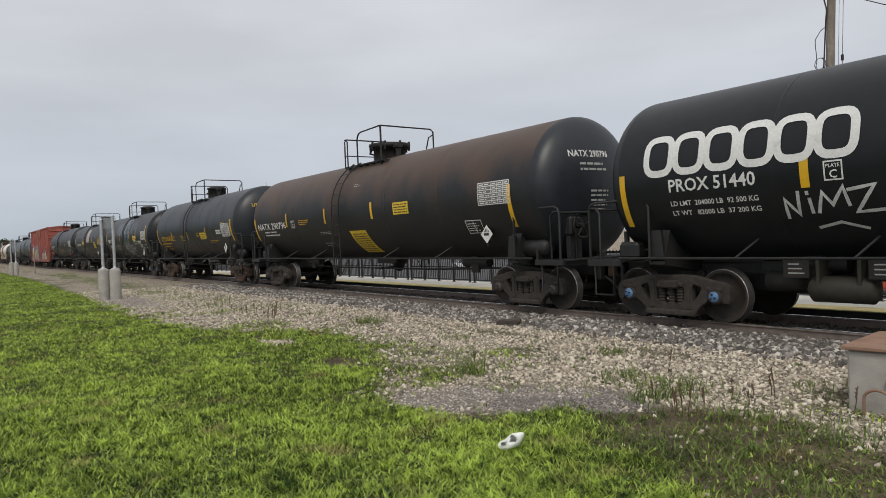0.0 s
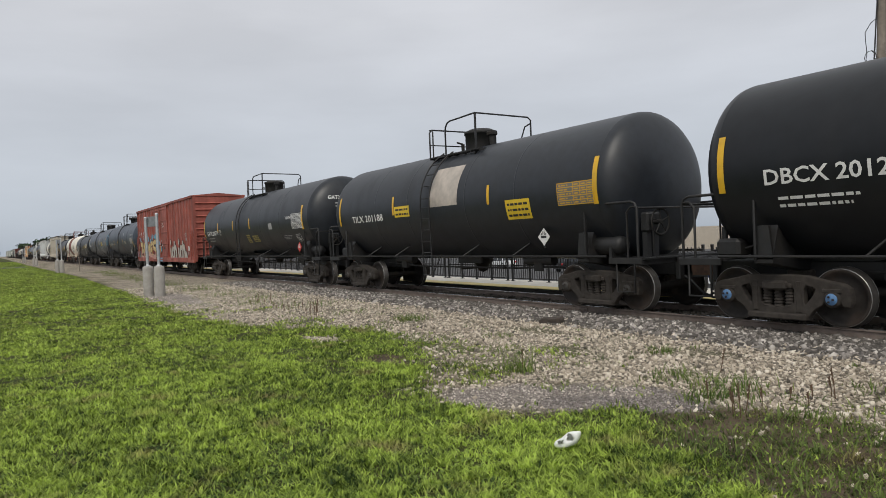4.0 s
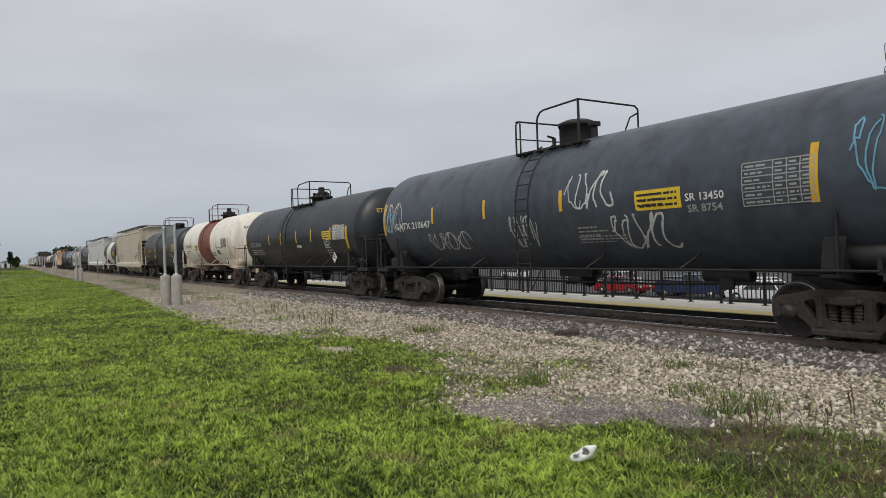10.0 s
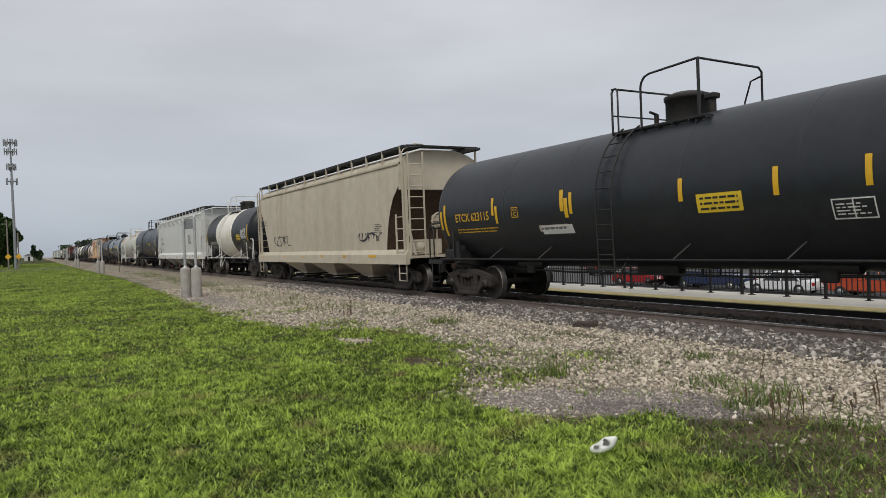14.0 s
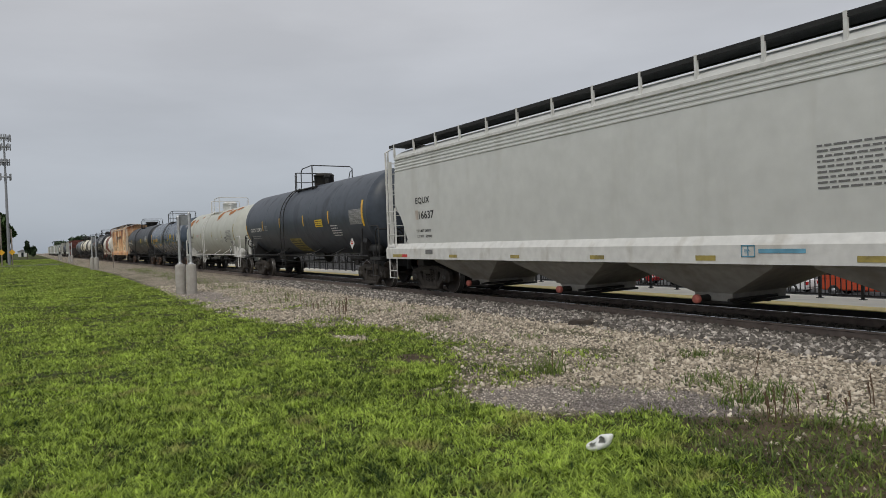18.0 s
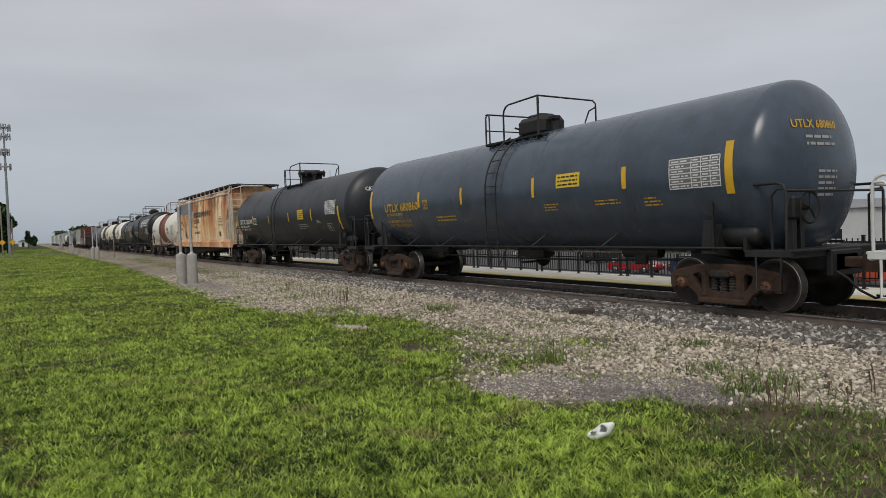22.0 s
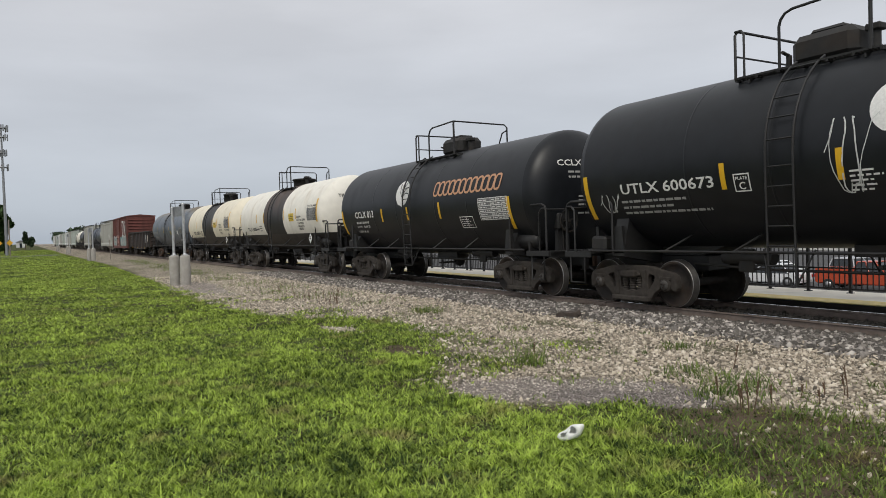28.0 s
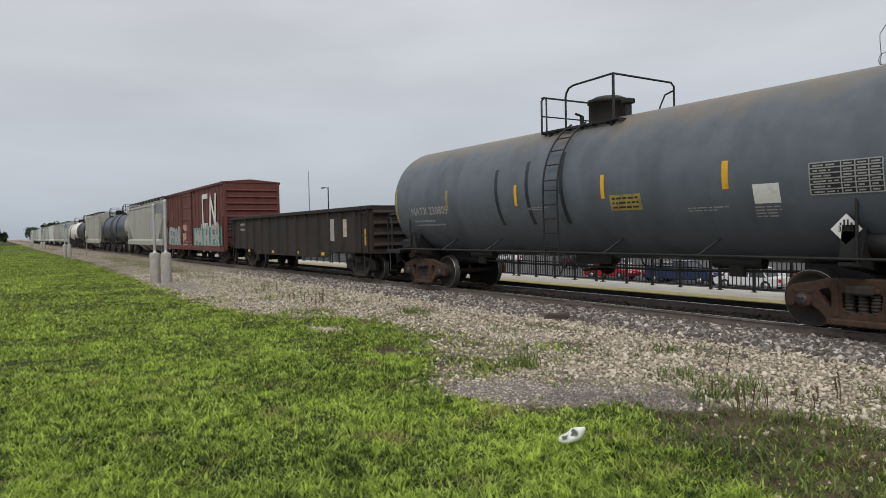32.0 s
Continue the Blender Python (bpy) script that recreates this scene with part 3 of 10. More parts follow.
def cover_at(x, y):
    e = lawn_edge(x) + 0.28 * smooth_noise(x, y, 0.9, 3.0) + 0.15 * smooth_noise(x, y, 0.25, 4.0)
    stone = min(1, max(0, (y - e) / 0.5 + 0.35))
    if y > 13.3:
        return 1.0, 0.0, 0.0
    dark = min(1, max(0, patch_at(x, y) * 5))
    bare = min(1, max(0, (smooth_noise(x, y, 0.8, 7.0) - 0.15) * 1.6)) * (0.75 if y > e - 1.1 else 0.35)
    if -4.95 < x < 3 and y < 6.6:                    # trodden brown earth where the lawn gives out
        limit = float(np.interp(x, [-4.9, -4.4, -3.6, -3.0, -2.2, 0, 3], [5.5, 5.05, 4.3, 4.2, 3.9, 3.5, 3.2]))
        bare = max(bare, min(1, max(0, (y - limit + 0.45 * smooth_noise(x, y, 0.45, 1.0)) * 4 + 0.3)))
    if -11.5 < x < -6.6 and e < y < 6.7:          # thin mossy turf reaches out over the stones here
        t = min(1, (x + 11.5) / 1.2, (-6.6 - x) / 0.5, (6.7 - y) / 0.7)
        stone *= 1 - 0.85 * t * (0.7 + 0.7 * smooth_noise(x, y, 0.6, 6.0))
        bare = max(bare, 0.55 * t)
    isle = 1 - math.hypot((x + 11.8) / 0.8, (y - 5.0) / 0.35) + 0.5 * smooth_noise(x, y, 0.35, 11.0)
    if isle > 0:
        stone = max(stone, min(1, isle * 3))
    isle = 1 - math.hypot((x + 8.9) / 0.7, (y - 4.75) / 0.3) + 0.6 * smooth_noise(x, y, 0.35, 15.0)
    if isle > 0:
        bare = max(bare, min(1, isle * 3))
    stone = min(1, max(0, stone))
    stone *= 1 - 0.65 * max(0, min(1, smooth_noise(x, y, 1.3, 8.0) * 2.2 - 0.15)) * (1 if y < 8.4 else 0)
    return stone, dark, max(0, min(1, bare))


def axis_steps(stops):
    out = []
    for (a, b, d) in stops:
        out.extend(np.arange(a, b, d).tolist())
    return out + [stops[-1][1]]


def build_ground():
    xs = axis_steps([(-3000, -600, 400), (-600, -120, 24), (-120, -32, 1.6), (-32, 4, 0.16), (4, 30, 2), (30, 300, 30), (300, 3000, 450)])
    ys = axis_steps([(-3000, -300, 450), (-300, -40, 26), (-40, -3, 1.8), (-3, 13.4, 0.16), (13.4, 40, 2.4), (40, 300, 26), (300, 3000, 450)])
    vs = [(x, y, bed_height(x, y)) for y in ys for x in xs]
    w = len(xs)
    fs = [(j * w + i, j * w + i + 1, (j + 1) * w + i + 1, (j + 1) * w + i) for j in range(len(ys) - 1) for i in range(w - 1)]
    me = bpy.data.meshes.new("ground")
    me.from_pydata(vs, [], fs)
    me.polygons.foreach_set("use_smooth", [True] * len(fs))
    col = me.color_attributes.new("cover", "FLOAT_COLOR", "POINT")
    flat = np.ones((len(vs), 4), np.float32)
    for i, (x, y, _) in enumerate(vs):
        flat[i, :3] = cover_at(x, y)
        # alpha: strip under the train, coloured dark for its shade and for oil
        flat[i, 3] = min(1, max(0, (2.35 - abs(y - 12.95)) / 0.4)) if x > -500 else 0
    col.data.foreach_set("color", flat.ravel())
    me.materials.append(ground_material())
    ground = new("ground", me)
    tagged(ground, "mown green lawn running into a stony gravel shoulder", "ground", kind="structure")


build_ground()


# ---- the track ----
def build_track():
    track = thing("railway_track", "single railway track of rusty rails on buried wooden sleepers", "track", kind="structure")
    prof = [(-0.07, -0.17), (0.07, -0.17), (0.07, -0.158), (0.012, -0.14), (0.012, -0.045), (0.036, -0.034), (0.036, -0.006), (0.028, 0.0), (-0.028, 0.0),
            (-0.036, -0.006), (-0.036, -0.034), (-0.012, -0.045), (-0.012, -0.14), (-0.07, -0.158)]
    for side in (-1, 1):
        b = Build()
        y0 = TRACK_Y + side * 0.755
        n = len(prof)
        vs = [(x, y0 + p, RAIL_Z + q) for x in (-1400, -120, -40, 0, 40, 600) for p, q in prof]
        for s in range(5):
            for i in range(n):
                j = (i + 1) % n
                b.f.append((s * n + i, s * n + j, (s + 1) * n + j, (s + 1) * n + i))
                b.m.append(1 if i in (6, 7, 8) else 0)
                b.s.append(False)
        b.v = vs
        part("rail", b, [M["rail_side"], M["rail_top"]], track, "rusty steel rail with a bright worn head")
    tie = Build().box(-0.115, 0.115, -1.3, 1.3, -0.17, 0.0, 0.012).mesh("tie", M["tie"])
    plate = Build().box(-0.09, 0.09, -0.16, 0.16, 0.0, 0.016, 0.004)
    for dx in (-0.06, 0.06):
        for dy in (-0.11, 0.11):
            plate.box(dx - 0.011, dx + 0.011, dy - 0.014, dy + 0.014, 0.012, 0.045, 0.003)
    plate = plate.mesh("tie_plate", M["rail_side"])
    rnd = random.Random(5)
    x = 1.5
    count = 0
    while x > -62 and count < 120:
        t = part("tie", tie, None, track, at=pose(x, TRACK_Y + rnd.uniform(-0.04, 0.04), -0.068 + rnd.uniform(-0.012, 0.012), 0, 0, rnd.uniform(-1.2, 1.2)))
        if x > -40:
            for side in (-1, 1):
                part("tie_plate", plate, None, t, at=pose(0, side * 0.755, 0.0))
        x -= 0.52 + rnd.uniform(-0.03, 0.03)
        count += 1
    joint = Build()
    joint.box(-0.46, 0.46, -0.034, -0.013, -0.125, -0.045, 0.006)
    for k in range(6):
        joint.lathe([(-0.055, 0.0), (-0.055, 0.017), (-0.03, 0.017)], "y", (-0.38 + k * 0.152, 0, -0.085), 6)
    joint = joint.mesh("joint_bar", M["rail_side"])
    for x in (-11.6, -23.5):
        part("joint_bar", joint, None, track, "bolted steel joint bar on the rail", at=pose(x, TRACK_Y - 0.755, RAIL_Z))


build_track()


# ---- the platform and its fence behind the train ----
def build_platform():
    plat = thing("platform", "long pale concrete station platform with a yellow edge", "platform", kind="structure")
    part("slab", Build().box(-400, 90, 13.9, 15.5, -0.2, 0.145, 0.01), M["platform"], plat)
    part("tactile_edge", Build().box(-400, 90, 13.30, 13.898, 0.128, 0.149, 0.006), M["platform_edge"], plat, "worn yellow tactile edge strip")
    # the face below the edge carries its shade in its colour
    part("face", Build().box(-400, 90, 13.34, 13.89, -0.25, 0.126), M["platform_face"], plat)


build_platform()


def build_fence():
    """Panels of four bays, each panel with a post at both ends, so that two posts stand close together where panels meet."""
    bay, pitch, y = 0.928, 3.98, 15.08
    post = Build().box(-0.03, 0.03, -0.03, 0.03, 0, 1.12, 0.004).box(-0.038, 0.038, -0.038, 0.038, 1.12, 1.15, 0.008).box(-0.06, 0.06, -0.06, 0.06, 0, 0.014).mesh("post", M["fence"])
    rail = Build().box(-4 * bay, 0, -0.016, 0.016, -0.018, 0.018, 0.004).mesh("fence_rail", M["fence"])
    picket = Build().box(-0.0095, 0.0095, -0.0095, 0.0095, 0.08, 1.08).mesh("picket", M["fence"])
    for run in range(9):
        f = thing("fence", "black steel picket fence along the platform", "fence", pose(-3.18 - (run - 1) * pitch, y, 0.145), "platform fence")
        for z in (0.09, 0.53, 1.0):
            part("fence_rail", rail, None, f, at=pose(0, 0, z))
        for s in range(5):
            part("post", post, None, f, at=pose(-s * bay, 0, 0))
        for k in range(32):
            if k % 8:
                part("picket", picket, None, f, at=pose(-k * bay / 8, 0, 0))
    b = Build()
    end = -3.18 - 8 * pitch
    for run in range(12):
        x0 = end - run * pitch
        for k in range(33):
            w, top = (0.03, 1.27) if k % 8 == 0 else (0.0095, 1.225)
            b.box(x0 - k * bay / 8 - w, x0 - k * bay / 8 + w, y - w, y + w, 0.145 if k % 8 == 0 else 0.225, top)
        for z in (0.235, 0.675, 1.145):
            b.box(x0 - 4 * bay, x0, y - 0.016, y + 0.016, z - 0.018, z + 0.018)
    thing("fence", "black steel picket fence along the platform, far stretch", "fence", None, "platform fence", "stuff", b.mesh("fence", M["fence"]))


build_fence()


# ---- things beside the track ----
def sign_posts(x, y, with_sign=True, scale=1.0):
    """A pair of galvanised posts on concrete footings, carrying a sign seen from its edge and back."""
    t = thing("sign_stand", "pair of galvanised posts on round concrete footings carrying a sign panel", "sign stand", pose(x, y, 0), "stands along the lawn")
    for k, (dx, dy) in enumerate(((0.0, 0.0), (0.47, 0.31))):
        foot = part("footing", Build().lathe([(-0.2, 0.19), (1.06, 0.19), (1.12, 0.17), (1.13, 0.0)], "z", (dx, dy, 0), 20), M["concrete"], t)
        part("base_flange", Build().lathe([(1.12, 0.0), (1.12, 0.12), (1.15, 0.12), (1.16, 0.06), (1.22, 0.05)], "z", (dx, dy, 0), 12), M["galv"], foot)
        part("post", Build().tube([(dx, dy, 1.1), (dx, dy, 2.95 + 0.12 * k)], 0.052, 10), M["galv"], t)
        part("post_cap", Build().lathe([(2.94 + 0.12 * k, 0.056), (2.99 + 0.12 * k, 0.05), (3.0 + 0.12 * k, 0.0)], "z", (dx, dy, 0), 10), M["galv"], t)
    if with_sign:
        a = math.atan2(0.31, 0.47)
        b = Build()
        ca, sa = math.cos(a), math.sin(a)
        vs = [(-0.02 * ca + o * -sa, -0.02 * sa + o * ca, z) for o in (0.05, 0.062) for z in (2.62, 3.0)] + [(0.58 * ca + o * -sa, 0.58 * sa + o * ca, z) for o in (0.05, 0.062) for z in (2.62, 3.0)]
        b.add(vs, [(0, 1, 3, 2), (4, 6, 7, 5), (0, 4, 5, 1), (2, 3, 7, 6), (0, 2, 6, 4), (1, 5, 7, 3)])
        part("sign_panel", b, M["sign_back"], t, "bare metal back of a small sign panel")


for k, (x, y) in enumerate(((-28.13, 4.95), (-72.1, 5.05), (-121.0, 5.4), (-168.0, 5.6))):
    sign_posts(x, y)


def marker_post():
    t = thing("track_marker", "small white triangular marker on a thin post beside the track", "track marker", pose(-74.0, 7.0, 0))
    part("post", Build().tube([(0, 0, -0.1), (0, 0, 1.9)], 0.035, 8), M["timber"], t)
    part("marker_plate", Build().prism([(-0.28, 2.35), (0.28, 2.35), (0.08, 1.85), (-0.08, 1.85)], "y", -0.05, -0.035), M["white"], t)


marker_post()


def utility_box():
    t = thing("utility_box", "weathered concrete utility box with a rusty steel lid", "utility box", pose(-2.62, 7.5, 0, 0, 0, 6))
    part("body", Build().box(-0.42, 0.75, -0.48, 0.55, -0.1, 0.56, 0.02), M["concrete"], t)
    part("lid", Build().box(-0.46, 0.79, -0.52, 0.59, 0.56, 0.60, 0.008), M["oxide_lid"], t, "flat rusty lid")
    part("pipe_dome", Build().lathe([(-0.06, 0.0), (-0.05, 0.06), (0.0, 0.10), (0.03, 0.11)], "y", (0.10, -0.5, 0.33), 16), M["plastic"], t, "white plastic cap with rusty brackets")
    for s in (-1, 1):
        part("bracket", Build().prism([(0.10 + s * 0.10, 0.36), (0.10 + s * 0.2, 0.30), (0.10 + s * 0.2, 0.26), (0.10 + s * 0.09, 0.22)], "y", -0.51, -0.485), M["oxide_lid"], t)
    loop = [(-0.14 + 0.11 * math.cos(a), -0.6, 0.14 + 0.09 * math.sin(a)) for a in [math.pi * i / 10 for i in range(11)]]
    part("wire_loop", Build().tube([(-0.03, -0.6, -0.1)] + loop + [(-0.25, -0.6, -0.1)], 0.014, 6), M["oxide_lid"], t, "rusty wire loop")
    chain = Build()
    for k in range(9):
        chain.lathe([(-0.006, 0.012), (0.0, 0.017), (0.006, 0.012), (0.0, 0.007), (-0.006, 0.012)], "x" if k % 2 else "y", (0.06 - 0.004 * k, -0.525, 0.40 - 0.024 * k), 8)
    part("chain", chain, M["galv"], t)


utility_box()


def plastic_shell():
    """A crushed white plastic shell lying in the grass."""
    t = thing("plastic_shell", "crushed white plastic shell lying in the grass", "litter", pose(-4.17, 3.83, 0.09, 20, -30, 40))
    bm = bmesh.new()
    bmesh.ops.create_icosphere(bm, subdivisions=3, radius=1)
    for v in bm.verts:
        x, y, z = v.co
        w = 0.085 * (1 - 0.45 * max(0, x)) * (1 + 0.12 * math.sin(7 * x + 3 * y))
        v.co = Vector((x * 0.19, y * w, z * 0.075 * (1 + 0.2 * math.sin(5 * x)) + 0.02 * x * x))
    drop = [f for f in bm.faces if (f.calc_center_median() - Vector((0.05, -0.05, 0.05))).length < 0.05 or (f.calc_center_median() - Vector((-0.09, -0.04, 0.05))).length < 0.035]
    bmesh.ops.delete(bm, geom=drop, context="FACES")
    bmesh.ops.solidify(bm, geom=bm.faces[:], thickness=0.004)
    bmesh.ops.scale(bm, vec=(0.66, 0.66, 0.66), verts=bm.verts)
    me = bpy.data.meshes.new("shell")
    bm.to_mesh(me)
    bm.free()
    for p in me.polygons:
        p.use_smooth = True
    me.materials.append(M["plastic"])
    part("shell", me, None, t)


plastic_shell()


def wood_chunk():
    me = Build()
    bm = bmesh.new()
    bmesh.ops.create_cube(bm, size=1)
    bmesh.ops.subdivide_edges(bm, edges=bm.edges[:], cuts=3, use_grid_fill=True)
    for v in bm.verts:
        v.co = (v.co.x * 0.46 * (1 - 0.25 * abs(v.co.z)), v.co.y * 0.16, v.co.z * 0.13)
        v.co += Vector((0.02, 0.02, 0.02)) * noise.noise(v.co * 9)
    m2 = bpy.data.meshes.new("wood_chunk")
    bm.to_mesh(m2)
    bm.free()
    m2.materials.append(M["tie"])
    ob = new("wood_chunk", m2)
    ob.matrix_basis = pose(-10.14, 9.02, 0.05, 4, -6, 28)
    tagged(ob, "dark broken chunk of old sleeper on the stones", "wood chunk")


wood_chunk()


# ---- tall things: mast, poles, lamp ----
def cell_tower():
    t = thing("cell_tower", "grey steel phone mast with three rings of antennas", "mast", pose(-128.5, -2.6, 0))
    part("shaft", Build().tube([(0, 0, 0), (0, 0, 10), (0, 0, 20.5)], [0.24, 0.19, 0.12], 12), M["sign_back"], t)
    for z, n, r in ((19.9, 9, 0.9), (18.5, 6, 0.82), (16.1, 6, 0.62), (13.8, 6, 0.78)):
        part("antenna_ring", Build().lathe([(z - 0.05, r), (z + 0.05, r), (z + 0.05, r - 0.06), (z - 0.05, r - 0.06), (z - 0.05, r)], "z", (0, 0, 0), 18), M["sign_back"], t)
        for k in range(n):
            a = 2 * math.pi * k / n + z
            x, y = r * math.cos(a), r * math.sin(a)
            part("antenna_panel", Build().box(x - 0.09, x + 0.09, y - 0.09, y + 0.09, z - 0.55, z + 0.5, 0.03), M["sign_back"], t)
            part("antenna_arm", Build().tube([(0, 0, z), (x, y, z)], 0.05, 5), M["sign_back"], t)


cell_tower()


def utility_pole(x, y, h, lean, r=0.13):
    """Its foot stands below the track; the slack cable and the stays hang beside it six to nine metres up."""
    t = thing("utility_pole", "weathered grey timber utility pole with hanging cables", "utility pole", pose(x, y, -2.6, 0, lean, 0))
    part("pole", Build().tube([(0, 0, -0.3), (0, 0, h / 2), (0, 0, h)], [r * 1.1, r, r * 0.85], 12), M["timber"], t)
    part("cable_riser", Build().tube([(-0.14, -0.1, 0.5), (-0.15, -0.1, 9.0), (-0.1, -0.12, 10.4), (-0.08, -0.12, 10.85), (-0.2, -0.1, 11.3), (-0.3, -0.05, h)], 0.022, 6), M["cable"], t)
    loop = [(-0.1, -0.1, 10.35), (-0.26, -0.1, 10.25), (-0.42, -0.1, 10.0), (-0.41, -0.1, 9.8), (-0.37, -0.1, 9.5)]
    coil = [(-0.22 + 0.16 * math.cos(k * 0.7 + 2.6), -0.1 - 0.01 * k, 9.22 + 0.19 * math.sin(k * 0.7 + 2.6)) for k in range(17)]
    part("slack_loop", Build().tube(loop + coil, 0.011, 6), M["cable"], t)
    part("guy_wire", Build().tube([(0.38, 0, 0.2), (0.34, 0, h)], 0.008, 5).tube([(0.355, 0, 9.25), (0.352, 0, 9.42)], 0.045, 8), M["cable"], t)
    part("guy_wire", Build().tube([(0.27, 0, 0.2), (0.22, 0, h)], 0.006, 5), M["cable"], t)
    part("crossarm", Build().box(-1.2, 1.2, -0.16, -0.05, h - 0.9, h - 0.78, 0.01), M["timber"], t)
    for k in (-1.05, -0.5, 0.5, 1.05):
        part("insulator", Build().lathe([(h - 0.78, 0.03), (h - 0.72, 0.06), (h - 0.66, 0.05), (h - 0.62, 0.0)], "z", (k, -0.1, 0), 8), M["sign_back"], t)


utility_pole(-10.67, 22.6, 15.1, 2.7)
wire = thing("overhead_wire", "thin black overhead wire from the pole", "wire", None)
part("wire", Build().tube([(-9.97, 22.6, 8.75), (-9.22, 22.55, 8.26), (-8.64, 22.5, 7.93), (-7.5, 22.4, 7.45), (-5, 22.1, 6.8), (-1, 21.7, 6.6), (6, 21.0, 7.3), (14, 20.2, 9.4)], 0.014, 5), M["cable"], wire)


def lamp_post(x, y, h):
    t = thing("street_lamp", "dark slim street lamp with a flat head on an arm", "street lamp", pose(x, y, -2.6))
    part("pole", Build().tube([(0, 0, 0), (0, 0, h)], [0.11, 0.07], 10), M["black"], t)
    part("arm", Build().tube([(0, 0, h - 0.15), (-0.7, 0, h), (-1.3, 0, h + 0.02)], 0.04, 8), M["black"], t)
    part("lamp_head", Build().box(-2.0, -1.2, -0.17, 0.17, h - 0.05, h + 0.07, 0.03), M["black"], t)


lamp_post(-81.3, 35.0, 10.05)
mast = thing("radio_mast", "thin grey radio mast beyond the car park", "mast", pose(-150.2, 60.0, -2.6))
part("shaft", Build().tube([(0, 0, 0), (0, 0, 16.1), (0, 0, 18.4)], [0.16, 0.1, 0.05], 6), M["sign_back"], mast)


# ---- the car park beyond the fence ----
LOT = -2.60          # height of the car park
part("paving", Build().box(-260, 70, 21.4, 110, LOT - 0.3, LOT), M["asphalt"],
     thing("car_park", "wide worn asphalt car park below the platform", "car park", kind="structure"))


def car(label, x, y, paint, turn=0.0, kind="sedan"):
    """A parked car: body, cabin with glass, wheels, lamps."""
    t = thing("car", label, "car", pose(x, y, LOT, 0, 0, turn), "parked cars")
    tall = {"sedan": 0.0, "suv": 0.22, "pickup": 0.2}[kind]
    ln = 2.3 if kind != "pickup" else 2.75
    low, belt, roof = 0.26 + tall * 0.5, 0.88 + tall, 1.42 + tall * 1.4
    b = Build()
    outl = [(-ln, low + 0.1), (-ln + 0.1, low), (ln - 0.15, low), (ln, low + 0.15), (ln, belt - 0.22), (ln - 0.15, belt - 0.08), (ln - 1.2, belt), (-ln + 0.5, belt + 0.02), (-ln + 0.05, belt - 0.05)]
    bm = bmesh.new()
    vs = [bm.verts.new((p, -0.9, q)) for p, q in outl]
    f = bm.faces.new(vs)
    ex = bmesh.ops.extrude_face_region(bm, geom=[f])
    bmesh.ops.translate(bm, vec=(0, 1.8, 0), verts=[g for g in ex["geom"] if isinstance(g, bmesh.types.BMVert)])
    bmesh.ops.bevel(bm, geom=bm.edges[:], offset=0.07, segments=2, affect="EDGES")
    bmesh.ops.recalc_face_normals(bm, faces=bm.faces)
    me = bpy.data.meshes.new("body")
    bm.to_mesh(me)
    bm.free()
    me.materials.append(M[paint])
    part("body", me, None, t)
    c0, c1 = {"sedan": (-1.5, 1.0), "suv": (-2.1, 0.9), "pickup": (-0.5, 1.3)}[kind]
    cab = Build()
    r0, r1 = c0 + (0.5 if kind == "sedan" else 0.18), c1 - 0.65
    vs = [(c0, -0.84, belt - 0.02), (c1, -0.84, belt - 0.02), (r1, -0.66, roof), (r0, -0.66, roof), (c0, 0.84, belt - 0.02), (c1, 0.84, belt - 0.02), (r1, 0.66, roof), (r0, 0.66, roof)]
    cab.add(vs, [(0, 1, 2, 3), (7, 6, 5, 4), (1, 5, 6, 2), (4, 0, 3, 7), (3, 2, 6, 7)])
    part("cabin_glass", cab, M["glass"], t, "dark window glass")
    part("roof", Build().box(r0 - 0.05, r1 + 0.05, -0.68, 0.68, roof - 0.03, roof + 0.04, 0.03), M[paint], t)
    for y2 in (-1, 1):
        for (p0, q0), (p1, q1) in (((c0, belt), (r0, roof)), ((c1, belt), (r1, roof)), (((c0 + c1) / 2, belt), ((r0 + r1) / 2, roof))):
            part("pillar", Build().tube([(p0, y2 * 0.845, q0), (p1, y2 * 0.665, q1)], 0.045, 6), M[paint], t)
    if kind == "pickup":
        part("cargo_bed", Build().box(-ln + 0.05, -0.55, -0.88, 0.88, belt - 0.05, belt + 0.22, 0.03), M[paint], t)
    for x2 in (-ln + 0.85, ln - 0.9):
        for y2 in (-0.83, 0.83):
            w = part("wheel", Build().lathe([(-0.11, 0.20), (-0.11, 0.30), (-0.08, 0.335), (0.08, 0.335), (0.11, 0.30), (0.11, 0.20)], "y", (x2, y2, 0.335), 20), M["tyre"], t)
            part("rim", Build().lathe([(-0.1, 0.0), (-0.1, 0.21), (0.1, 0.21), (0.1, 0.0)], "y", (x2, y2, 0.335), 12), M["rim"], w)
    for y2 in (-0.68, 0.68):
        part("headlight", Build().box(ln - 0.1, ln + 0.02, y2 - 0.16, y2 + 0.16, belt - 0.3, belt - 0.16, 0.02), M["lamp_clear"], t)
        part("tail_light", Build().box(-ln - 0.02, -ln + 0.1, y2 - 0.14, y2 + 0.14, belt - 0.3, belt - 0.1, 0.02), M["lamp_red"], t)


car("bright red hatchback parked behind the fence", -41.8, 43.6, "car_red", 8)
car("dark saloon parked behind the fence", -37.3, 45.4, "car_black", 92)
car("dark navy pickup parked behind the fence", -34.3, 43.3, "car_navy", 6, "pickup")
car("white saloon parked behind the fence", -30.1, 45.9, "car_white", 84)
car("white hatchback parked behind the fence", -28.2, 42.6, "car_white", 184)
